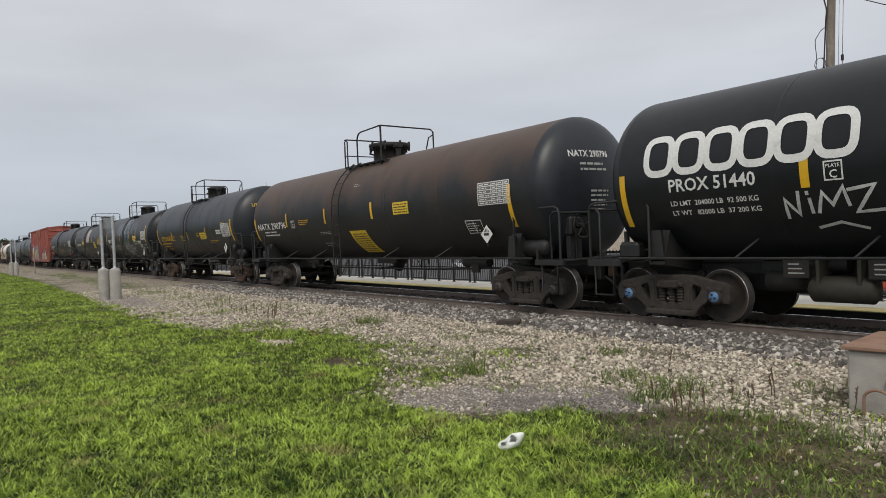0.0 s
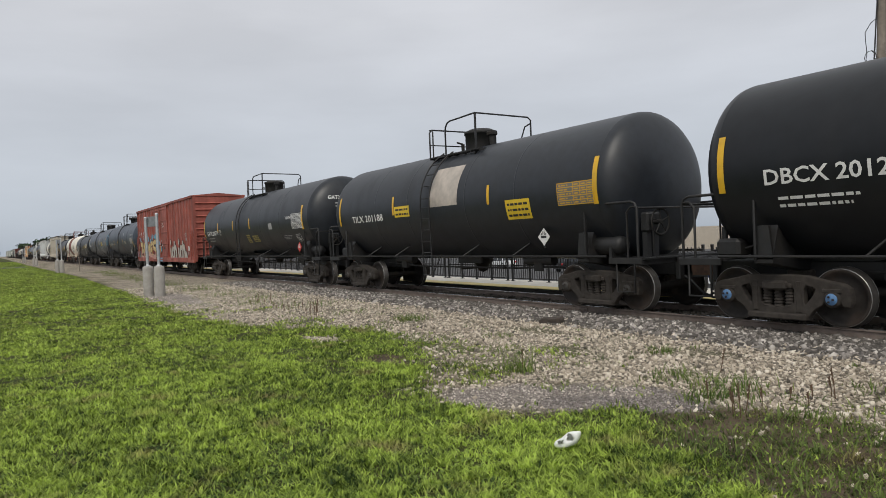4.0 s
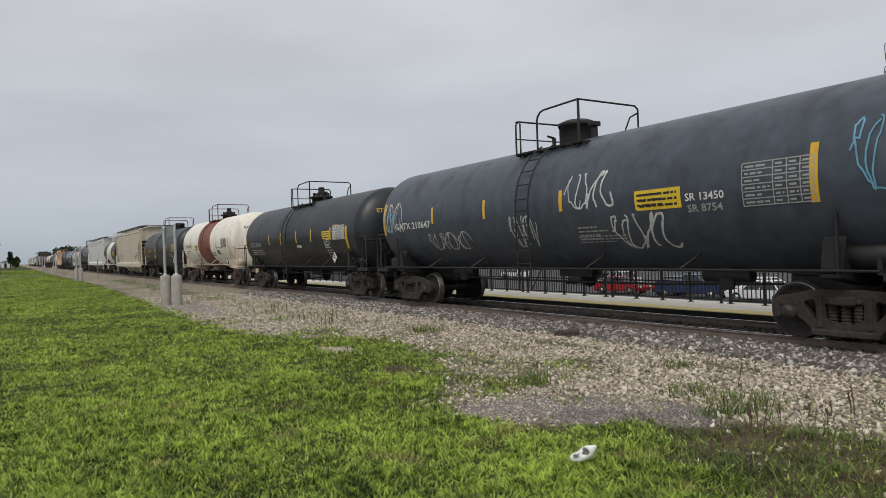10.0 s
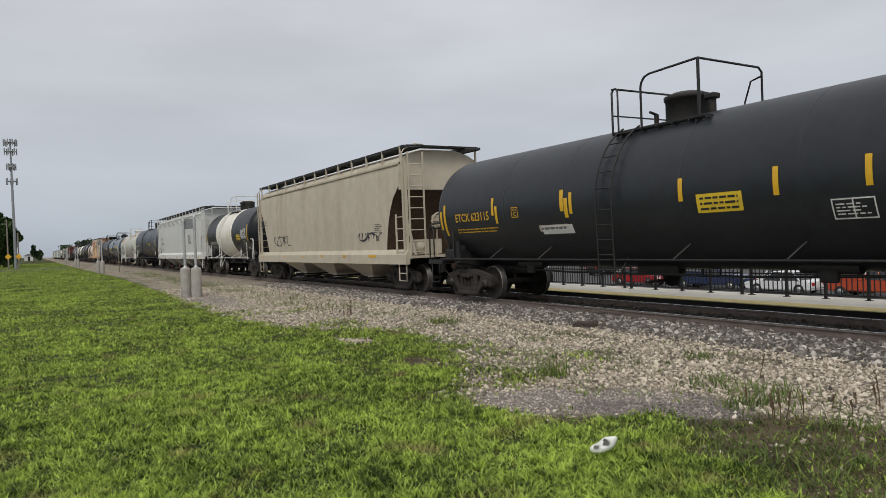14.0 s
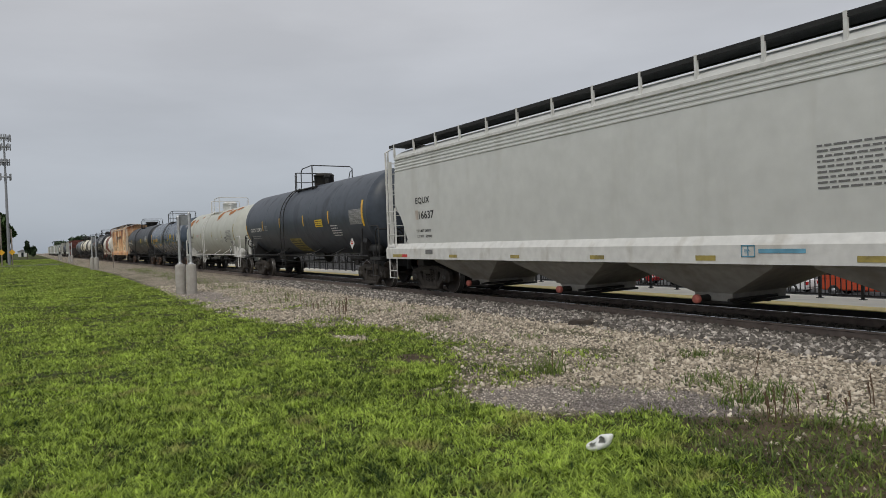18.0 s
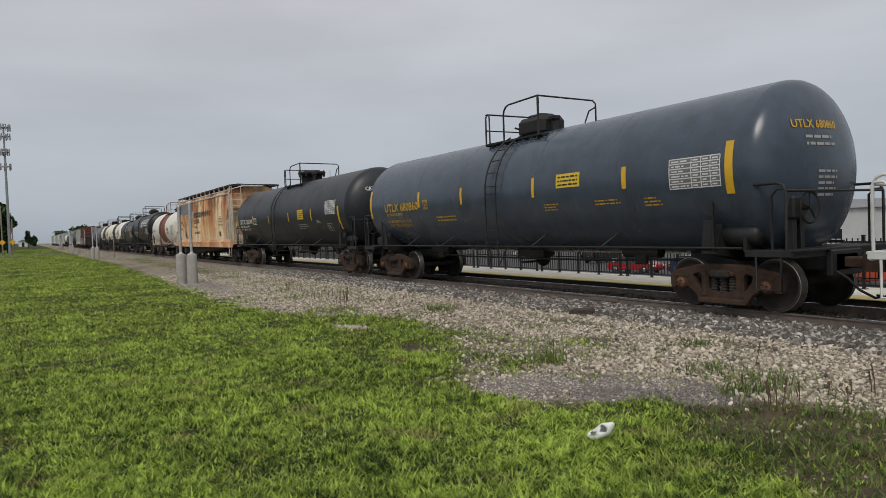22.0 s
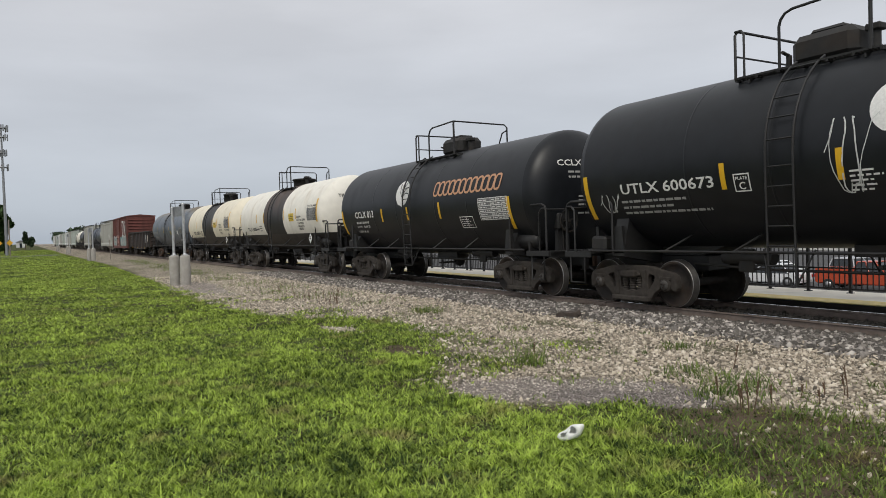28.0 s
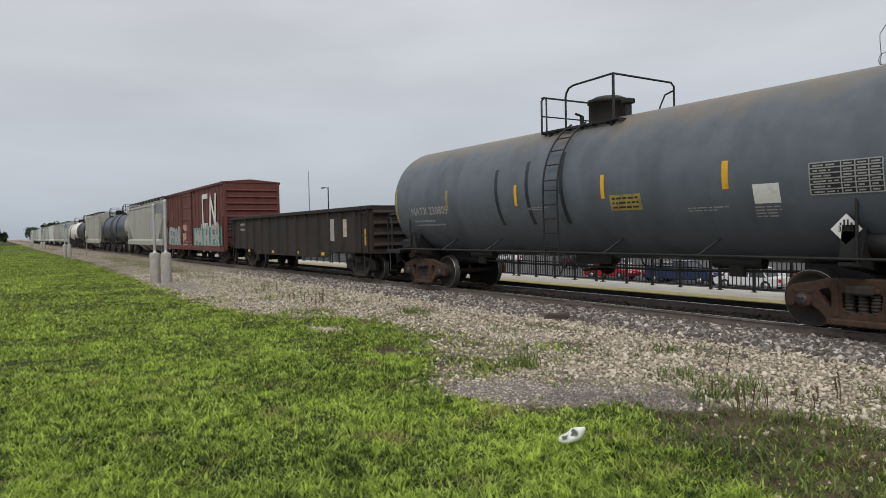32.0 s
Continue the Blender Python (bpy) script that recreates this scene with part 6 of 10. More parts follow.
        for k in range(6):
            a = radians(60 * k + 15)
            part("valve", Build().tube([(dx + 0.3 * math.cos(a), 0.3 * math.sin(a), top + 0.15), (dx + 0.3 * math.cos(a), 0.3 * math.sin(a), top + 0.36)], 0.07, 8), M["iron"], car)
        d.box(dx - 0.1, dx + 0.16, -0.12, 0.12, top + 0.3, top + 0.62, 0.05)
    part("manway_housing", d, M[spec.get("dome_mat", "iron")], car)
    vent = Build().tube([(dx + 0.72, -0.15, top - 0.05), (dx + 0.72, -0.15, top + 0.3)], 0.08, 10).box(dx + 0.6, dx + 0.84, -0.26, -0.04, top + 0.25, top + 0.36, 0.02)
    part("relief_vent", vent, M[spec.get("dome_mat", "iron")], car)
    vent = Build().tube([(dx - 0.75, -0.1, top - 0.05), (dx - 0.75, -0.1, top + 0.2)], 0.05, 8).tube([(dx - 0.75, -0.1, top + 0.2), (dx - 0.75, -0.3, top + 0.24)], 0.03, 6)
    part("top_valve", vent, M[spec.get("dome_mat", "iron")], car)
    # walkway round the housing with its railing
    pw, pl = spec.get("deck_w", 0.95), spec.get("deck", 1.2)
    deck = Build()
    for y in (-pw, pw - 0.36):
        for k in range(5):
            deck.box(dx - pl, dx + pl, y + k * 0.08, y + k * 0.08 + 0.045, top - 0.20, top - 0.165)
        for k in range(7):
            x = dx - pl + 2 * pl * k / 6
            deck.box(x - 0.02, x + 0.02, y, y + 0.36, top - 0.235, top - 0.2)
    part("walkway_deck", deck, M[spec.get("deck_mat", "grate")], car)
    for s in (-1, 1):
        part("deck_bracket", Build().prism([(s * pw * 0.3, top - 0.1), (s * pw, top - 0.24), (s * pw, top - 0.30), (s * pw * 0.7, top - 0.42)], "x", dx - pl * 0.8, dx - pl * 0.8 + 0.03)
             .prism([(s * pw * 0.3, top - 0.1), (s * pw, top - 0.24), (s * pw, top - 0.30), (s * pw * 0.7, top - 0.42)], "x", dx + pl * 0.8, dx + pl * 0.8 + 0.03), M[rl], car)
    g = 0.024
    tr = spec.get("top_rails", rl)
    hz = top + spec.get("rail_h", 0.64)
    xr = dx + pl * 0.88
    loop = spec.get("loop", 0.17)
    r1 = Build().tube([(dx - pl, -pw, top - 0.2), (dx - pl, -pw, hz - 0.08), (dx - pl, -pw + 0.08, hz), (dx - pl, pw - 0.08, hz), (dx - pl, pw, hz - 0.08), (dx - pl, pw, top - 0.2)], g, 6)
    r1.tube([(dx - pl, -pw, hz - 0.02), (dx - pl + loop - 0.05, -pw, hz - 0.02), (dx - pl + loop, -pw, hz - 0.09), (dx - pl + loop, -pw, top - 0.2)], g * 0.9, 6)
    r1.tube([(dx - pl, -pw, top + 0.2), (dx - pl, pw, top + 0.2)], g * 0.75, 6)
    part("end_rail", r1, M[tr], car)
    hx = spec.get("hoop_x", dx - 0.38)
    r2 = Build().tube([(hx, -pw, top - 0.2), (hx, -pw, hz - 0.14), (hx + 0.03, -pw, hz - 0.04), (hx + 0.11, -pw, hz + 0.05), (hx + 0.24, -pw, hz + 0.09), (xr, -pw, hz + 0.12)], g, 6)
    if spec.get("chain"):
        x0, z0, x1, z1 = dx - pl + loop, hz - 0.03, hx + 0.05, hz + 0.02
        part("chain", Build().tube([(x0 + (x1 - x0) * k / 8, -pw, z0 + (z1 - z0) * k / 8 - 0.12 * (1 - (k / 4 - 1) ** 2)) for k in range(9)], 0.008, 5), M["iron"], car)
    r2.tube([(xr, -pw, hz + 0.12), (xr, -pw, top - 0.2)], g * 1.25, 6)
    part("side_rail", r2, M[tr], car)
    r3 = Build().tube([(xr, -pw, hz + 0.12), (xr, pw - 0.1, hz + 0.10), (xr, pw, hz + 0.02), (xr, pw, top - 0.2)], g, 6)
    r3.tube([(xr, pw, hz - 0.06), (xr - 0.25, pw, hz - 0.12), (xr - 0.4, pw, top + 0.25), (xr - 0.4, pw, top - 0.2)], g * 0.85, 6)
    part("end_rail", r3, M[tr], car)
    # ladders that follow the tank's side
    lx = dx + spec.get("ladder_dx", -0.62)
    lw = 0.23
    a_top, low_z = 62, 0.62
    for s in (-1, 1):
        b = Build()
        for e in (-lw, lw):
            pts = [(lx + e, s * (R + 0.1) * math.cos(radians(a)), zc + (R + 0.1) * math.sin(radians(a))) for a in range(a_top, -5, -8)]
            pts += [(lx + e, s * (R + 0.1), zc - 0.35), (lx + e, s * (R + 0.06), low_z + 0.05), (lx + e, s * (R + 0.06), low_z)]
            b.tube(pts, 0.021, 6)
        step = 0.31
        arc = 0.0
        z = low_z
        while z < zc:
            b.tube([(lx - lw, s * (R + 0.08), z), (lx + lw, s * (R + 0.08), z)], 0.014, 6)
            z += step
        for a in range(6, a_top, 12):
            p = ((R + 0.1) * math.cos(radians(a)), zc + (R + 0.1) * math.sin(radians(a)))
            b.tube([(lx - lw, s * p[0], p[1]), (lx + lw, s * p[0], p[1])], 0.014, 6)
        for e in (-1, 1):
            b.tube([(lx + e * lw, s * (R + 0.06), low_z + 0.02), (lx + e * (lw + 0.2), s * (R - 0.12), spec.get("hand_z", 1.13) + 0.05)], 0.016, 6)
        part("ladder", b, M[tr], car)
    # the long hand rail low on each side and its stays
    hr = spec.get("hand_z", 1.13)
    hy = spec.get("hand_y", 1.52)
    for s in (-1, 1):
        b = Build().tube([(-tc / 2 - 0.75, s * hy, hr), (tc / 2 + 0.75, s * hy, hr)], 0.024, 6)
        part("hand_rail", b, M[spec.get("hand_mat", rl)], car)
        xs = [-tc * 0.36, -tc * 0.2, tc * 0.12, tc * 0.3]
        for x in xs:
            a = math.asin(max(-0.95, (hr + 0.29 - zc) / R))
            part("rail_stay", Build().tube([(x, s * hy, hr), (x + 0.15, s * R * math.cos(a), hr + 0.29)], 0.021, 6), M[spec.get("hand_mat", rl)], car)
    # end sills, saddles, end platforms
    sill_z = (0.70, 1.0)
    add_couplers(car, half, fr, tc / 2 - 1.3, sill_z)
    for s in (-1, 1):
        x = s * tc / 2
        sad = Build()
        zb = zc - R * 0.86
        sad.prism([(-1.42, 1.02), (-1.42, 1.1), (-R * 0.80, zc - R * 0.60), (-R * 0.5, zb), (R * 0.5, zb), (R * 0.80, zc - R * 0.60), (1.42, 1.1), (1.42, 1.02), (0.5, 0.86), (-0.5, 0.86)], "x", x - 0.16, x + 0.16)
        for y in (-1, 1):
            sad.prism([(x - 0.16, 1.08), (x + 0.16, 1.08), (x + 0.1, 1.62), (x - 0.1, 1.62)], "y", y * 1.36, y * 1.42)
        part("saddle_bolster", sad, M[fr], car)
        e0, e1 = s * (tc / 2 + 0.75), s * (half - 0.62)
        lo, hi = min(e0, e1), max(e0, e1)
        for k in range(6):
            xx = lo + (hi - lo) * k / 5
            part("platform_slat", Build().box(xx - 0.04, xx + 0.04, -1.42, 1.42, 1.06, 1.09), M[fr], car)
        dk = Build()
        dk.box(lo, hi, -1.47, -1.42, 0.98, 1.10, 0.008).box(lo, hi, 1.42, 1.47, 0.98, 1.10, 0.008)
        dk.box(hi - 0.05 if s > 0 else lo, hi if s > 0 else lo + 0.05, -1.42, 1.42, 0.96, 1.10, 0.008)
        part("end_platform", dk, M[fr], car)
        for y in (-1.45, 1.45):
            b = Build().tube(arch(s * (tc / 2 + 0.12), s * (half - 0.7), y, 1.06, 2.18, 0.14), 0.025, 6)
            b.tube([(s * (half - 0.95), y, 1.06), (s * (half - 0.95), y, 1.98), (s * (half - 0.85), y, 2.08), (s * (half - 0.7), y, 2.08)], 0.022, 6)
            part("end_hand_rail", b, M[spec.get("hand_mat", rl)], car)
            st = Build().tube([(s * (half - 1.25), y, 1.0), (s * (half - 1.25), y, 0.44), (s * (half - 0.8), y, 0.44), (s * (half - 0.8), y, 1.0)], 0.022, 6)
            part("step", st, M[rl], car)
        part("end_rail", Build().tube([(s * (half - 0.7), -1.45, 2.05), (s * (half - 0.7), 1.45, 2.05)], 0.024, 6), M[rl], car)
    # brake gear at the left end, reservoir at the right
    be = spec.get("brake_end", 1)
    bx = be * (tc / 2 + 1.42)
    wheel = Build().lathe([(0.03, 0.235), (0.05, 0.265), (0.03, 0.285), (0.01, 0.265), (0.03, 0.235)], "x", (bx, -0.72, 1.78), 20).tube([(bx - 0.25, -0.72, 1.78), (bx + 0.06, -0.72, 1.78)], 0.045, 8)
    for k in range(5):
        a = radians(72 * k + 20)
        wheel.tube([(bx + 0.03, -0.72, 1.78), (bx + 0.03, -0.72 + 0.26 * math.cos(a), 1.78 + 0.26 * math.sin(a))], 0.014, 5)
    part("brake_wheel", wheel, M["iron"], car)
    part("brake_stand", Build().box(bx - 0.32, bx - 0.12, -0.92, -0.52, 1.58, 1.98, 0.04).box(bx - 0.30, bx - 0.18, -0.88, -0.76, 1.08, 1.6).box(bx - 0.30, bx - 0.18, -0.66, -0.54, 1.08, 1.6)
         .tube([(bx - 0.06, -0.84, 1.7), (bx - 0.05, -0.84, 1.1)], 0.016, 5), M[spec.get("tank_fit", fr)], car)
    part("air_reservoir", Build().lathe([(-0.5, 0.0), (-0.47, 0.14), (-0.4, 0.2), (0.4, 0.2), (0.47, 0.14), (0.5, 0.0)], "x", (tc / 2 + 0.35, -1.05, 1.34), 16)
         .box(tc / 2 + 0.05, tc / 2 + 0.12, -1.26, -0.84, 1.06, 1.3).box(tc / 2 + 0.58, tc / 2 + 0.65, -1.26, -0.84, 1.06, 1.3), M[spec.get("tank_fit", fr)], car)
    part("brake_valve", Build().box(-tc / 2 - 1.0, -tc / 2 - 0.55, -1.25, -0.85, 1.1, 1.42, 0.06).tube([(-tc / 2 - 0.9, -1.1, 1.4), (-tc / 2 - 0.9, -1.1, 1.62)], 0.05, 8)
         .tube([(-tc / 2 - 0.55, -1.05, 1.25), (-tc / 2 - 0.2, -1.0, 1.35), (-tc / 2 + 0.1, -1.0, 1.1)], 0.02, 6), M[fr], car)
    # outlet and pipes under the tank
    bot = zc - R
    part("bottom_outlet", Build().lathe([(0.05, 0.3), (-0.1, 0.3), (-0.16, 0.2), (-0.34, 0.14), (-0.4, 0.0)], "z", (0.15, 0, bot), 16).tube([(0.15, 0, bot - 0.25), (0.15, -0.75, bot - 0.25)], 0.03, 6)
         .box(-0.4, 0.7, -0.45, -0.4, bot - 0.12, bot + 0.08), M["iron"], car)
    if spec.get("belly", 0):
        part("heating_shell", Build().lathe([(-1.6, R * 0.6), (-1.2, R + 0.1), (1.2, R + 0.1), (1.6, R * 0.6)], "x", (0.3, 0, zc - 0.06), 20, 0, True, 235, 305), M[spec["mat"]], car)
    if spec.get("gear"):
        x = -tc / 2 + 2.8
        part("large_reservoir", Build().lathe([(-0.5, 0.0), (-0.48, 0.12), (-0.42, 0.2), (0.42, 0.2), (0.48, 0.13), (0.5, 0.0)], "x", (x, -0.72, 0.62), 18)
             .box(x - 0.32, x - 0.27, -0.9, -0.5, 0.64, 1.08).box(x + 0.27, x + 0.32, -0.9, -0.5, 0.64, 1.08), M["gon_olive"], car, "dull olive air reservoir hung under the tank")
        # sill boxes and cylinder are added to fill a dark space of shade
        part("centre_sill", Build().box(-tc / 2 + 1.0, -tc / 2 + 2.15, -0.32, 0.32, 0.5, 1.05, 0.03).box(-tc / 2 + 2.15, -tc / 2 + 5.0, -0.32, 0.32, 0.72, 1.1, 0.03), M[fr], car)
        part("brake_cylinder", Build().lathe([(-0.3, 0.0), (-0.3, 0.17), (0.24, 0.17), (0.3, 0.08), (0.3, 0.0)], "x", (-tc / 2 + 1.9, -0.6, 0.72), 14), M["iron"], car)
        for u in (x - 0.62, x + 0.62):
            for k in range(3):
                part("stencil_bar", Build().box(u - 0.12, u + 0.13 - 0.04 * k, -0.905, -0.9, 0.86 + 0.07 * k, 0.88 + 0.07 * k), M["dull_white"], car)
            part("stencil_plate", Build().box(u - 0.2, u + 0.2, -0.9, -0.88, 0.8, 1.08), M["iron"], car)
    pipe = Build().tube([(-tc / 2 + 1.1, -0.5, 0.85), (-tc * 0.2, -0.55, 0.78), (tc * 0.2, -0.55, 0.78), (tc / 2 - 1.1, -0.5, 0.85)], 0.025, 6)
    part("brake_pipe", pipe, M["iron"], car)
    for x in (-tc / 2 + 2.3, tc / 2 - 2.4):
        part("under_bracket", Build().box(x - 0.16, x + 0.16, -0.6, -0.52, 0.72, 1.15, 0.02).tube([(x - 0.5, -0.5, 0.98), (x + 0.5, -0.5, 0.98)], 0.12, 10), M["iron"], car)
    for s in (-1, 1):
        part("skid_plate", Build().prism([(s * (tc / 2 - 1.2), 1.0), (s * (tc / 2 - 2.0), bot + 0.16), (s * (tc / 2 - 0.2), bot + 0.25), (s * (tc / 2 - 0.2), 1.0)], "y", -0.36, 0.36), M[fr], car)
    add_trucks(car, tc, spec.get("rust", False), spec.get("caps", "cap_dark"), spec.get("turn", True))
    side = Side(zc, R)
    side.head = (th - depth, depth, R)
    if spec.get("mark"):
        head_mark((car, side), *spec["mark"])
    return car, side


# ---- the box car ----
def box_car(label, spec):
    L, W, zb, zt = spec["body"] / 2, 1.55, 0.92, spec["top"]
    tc, mat = spec["tc"], M[spec["mat"]]
    car = thing("box_car", label, "box car", None, "cars of the freight train")
    half = L + 0.75
    ze = zt - 0.14
    part("floor_pan", Build().box(-L, L, -W + 0.05, W - 0.05, zb, zb + 0.15), M["iron"], car)
    d0, d1 = spec["door"]
    for s in (-1, 1):
        y0, y1 = (-W + 0.03, -W + 0.09) if s < 0 else (W - 0.09, W - 0.03)
        part("side_sheet", Build().box(-L, L, y0, y1, zb, ze), mat, car)
        part("side_sill", Build().box(-L, L, s * W - 0.05, s * W + 0.05, zb - 0.18, zb + 0.12, 0.01), mat, car)
        part("top_chord", Build().box(-L - 0.02, L + 0.02, s * W - 0.05, s * W + 0.06, ze - 0.13, ze, 0.012), mat, car)
        x = -L + 0.47
        while x < L - 0.1:
            if d0 - 0.1 < x < d1 + 0.1:
                x = d1 + 0.05
                while s < 0 and x < d1 + 0.76:
                    x += 0.78
            if s < 0 and not (d0 - 0.1 < x < d1 + 0.1) or s > 0:
                c = x
                part("side_post", Build().prism([(c - 0.06, s * (W - 0.07)), (c - 0.035, s * (W + 0.02)), (c + 0.035, s * (W + 0.02)), (c + 0.06, s * (W - 0.07))], "z", zb + 0.06, ze - 0.12), mat, car)
            x += spec.get("post", 0.78)
    mid = (d0 + d1) / 2
    doors = [(d0, mid), (mid, d1)] if spec.get("double") else [(d0, d1)]
    for a, c in doors:
        dr = part("door", Build().box(a + 0.02, c - 0.02, -W - 0.03, -W + 0.05, zb + 0.04, ze - 0.16, 0.01), mat, car, "sliding steel door")
        n = 5
        for k in range(n):
            z = zb + 0.25 + (ze - zb - 0.6) * k / (n - 1)
            part("door_rib", Build().prism([(-W - 0.02, z - 0.06), (-W - 0.055, z - 0.03), (-W - 0.055, z + 0.03), (-W - 0.02, z + 0.06)], "x", a + 0.12, c - 0.12), mat, dr)
        for q in (a + 0.02, c - 0.1):
            part("door_edge", Build().box(q, q + 0.08, -W - 0.06, -W, zb + 0.04, ze - 0.16), mat, dr)
        part("lock_rod", Build().tube([(a + 0.3, -W - 0.06, zb + 0.1), (a + 0.3, -W - 0.06, ze - 0.25)], 0.018, 6).tube([(c - 0.3, -W - 0.06, zb + 0.1), (c - 0.3, -W - 0.06, zb + 1.4)], 0.018, 6), mat, dr)
        part("door_handle", Build().box(a + 0.5, a + 0.62, -W - 0.09, -W - 0.03, zb + 0.9, zb + 1.12, 0.02), M["iron"], dr)
    part("door_track", Build().box(d0 - 1.2, d1 + 1.2, -W - 0.08, -W - 0.02, zb - 0.06, zb + 0.02, 0.01).box(d0 - 0.6, d1 + 0.6, -W - 0.07, -W, ze - 0.17, ze - 0.11, 0.01), mat, car)
    roof = Build()
    roof.prism([(-W - 0.06, ze), (-W - 0.06, ze - 0.05), (W + 0.06, ze - 0.05), (W + 0.06, ze), (0, zt)], "x", -L - 0.04, L + 0.04)
    part("roof", roof, M[spec.get("roof", spec["mat"])], car)
    for k in range(14):
        x = -L + 2 * L * (k + 0.5) / 14
        part("roof_rib", Build().prism([(-W, ze + 0.005), (0, zt + 0.005), (W, ze + 0.005), (W, ze + 0.035), (0, zt + 0.04), (-W, ze + 0.035)], "x", x - 0.05, x + 0.05), M[spec.get("roof", spec["mat"])], car)
    for s in (-1, 1):
        e = Build()
        x0 = s * (L - 0.05)
        e.box(min(x0, x0 + s * 0.05), max(x0, x0 + s * 0.05), -W + 0.06, W - 0.06, zb, ze)
        end = part("end_wall", e, mat, car, "corrugated steel end wall")
        n = spec.get("ribs", 9)
        for k in range(n):
            z = zb + 0.28 + (ze - zb - 0.75) * k / (n - 1)
            part("end_rib", Build().prism([(x0, z - 0.12), (x0 + s * 0.07, z - 0.05), (x0 + s * 0.13, z), (x0 + s * 0.07, z + 0.05), (x0, z + 0.12)], "y", -W + 0.16, W - 0.16), mat, end)
        for y in (-W, W - 0.16):
            part("corner_post", Build().box(min(s * L, s * (L + 0.03)) - 0.05, max(s * L, s * (L + 0.03)), y, y + 0.16, zb - 0.12, ze, 0.01), mat, car)
        lad = Build()
        for xx in (s * (L - 0.1), s * (L - 0.62)):
            lad.box(xx - 0.02, xx + 0.02, -W - 0.09, -W - 0.05, zb + 0.0, zb + 1.75)
        for k in range(5):
            z = zb + 0.15 + k * 0.36
            lad.tube([(s * (L - 0.1), -W - 0.08, z), (s * (L - 0.62), -W - 0.08, z)], 0.014, 6)
        part("side_ladder", lad, mat, car)
        lad = Build()
        xx = s * (L + 0.16)
        for y in (-W + 0.1, -W + 0.6):
            lad.box(xx - 0.02, xx + 0.02, y - 0.02, y + 0.02, zb + 0.0, zb + 1.8)
        for k in range(5):
            z = zb + 0.15 + k * 0.36
            lad.tube([(xx, -W + 0.1, z), (xx, -W + 0.6, z)], 0.014, 6)
        part("end_ladder", lad, mat, car)
        part("step", Build().tube([(s * (L - 0.12), -W, zb - 0.1), (s * (L - 0.12), -W, 0.42), (s * (L - 0.6), -W, 0.42), (s * (L - 0.6), -W, zb - 0.1)], 0.02, 6), M["iron"], car)
        part("crossover_step", Build().box(min(s * (L + 0.1), s * (L + 0.55)), max(s * (L + 0.1), s * (L + 0.55)), -1.3, 1.3, zb + 0.08, zb + 0.12), M["iron"], car)
    part("brake_wheel", Build().lathe([(0.0, 0.24), (0.02, 0.27), (0.0, 0.29), (-0.02, 0.27), (0.0, 0.24)], "x", (L + 0.3, -0.5, zb + 1.35), 20).box(L + 0.26, L + 0.3, -0.75, -0.25, zb + 1.34, zb + 1.36)
         .box(L + 0.02, L + 0.26, -0.62, -0.38, zb + 1.2, zb + 1.5, 0.03), M["iron"], car)
    add_couplers(car, half + 0.25, "iron", L - 2.2, (0.62, 0.86))
    part("centre_sill", Build().box(-L + 1, L - 1, -0.32, 0.32, 0.60, zb, 0.02), M["iron"], car)
    part("brake_rigging", Build().tube([(-tc * 0.3, -0.9, 0.72), (tc * 0.3, -0.9, 0.66)], 0.02, 6).box(-0.6, 0.4, -1.1, -0.6, 0.55, 0.84, 0.05), M["iron"], car)
    add_trucks(car, tc, spec.get("rust", False), spec.get("caps", "cap_dark"), spec.get("turn", True))
    return car, Side(wide=W - 0.028), Side(wide=W + 0.03), L


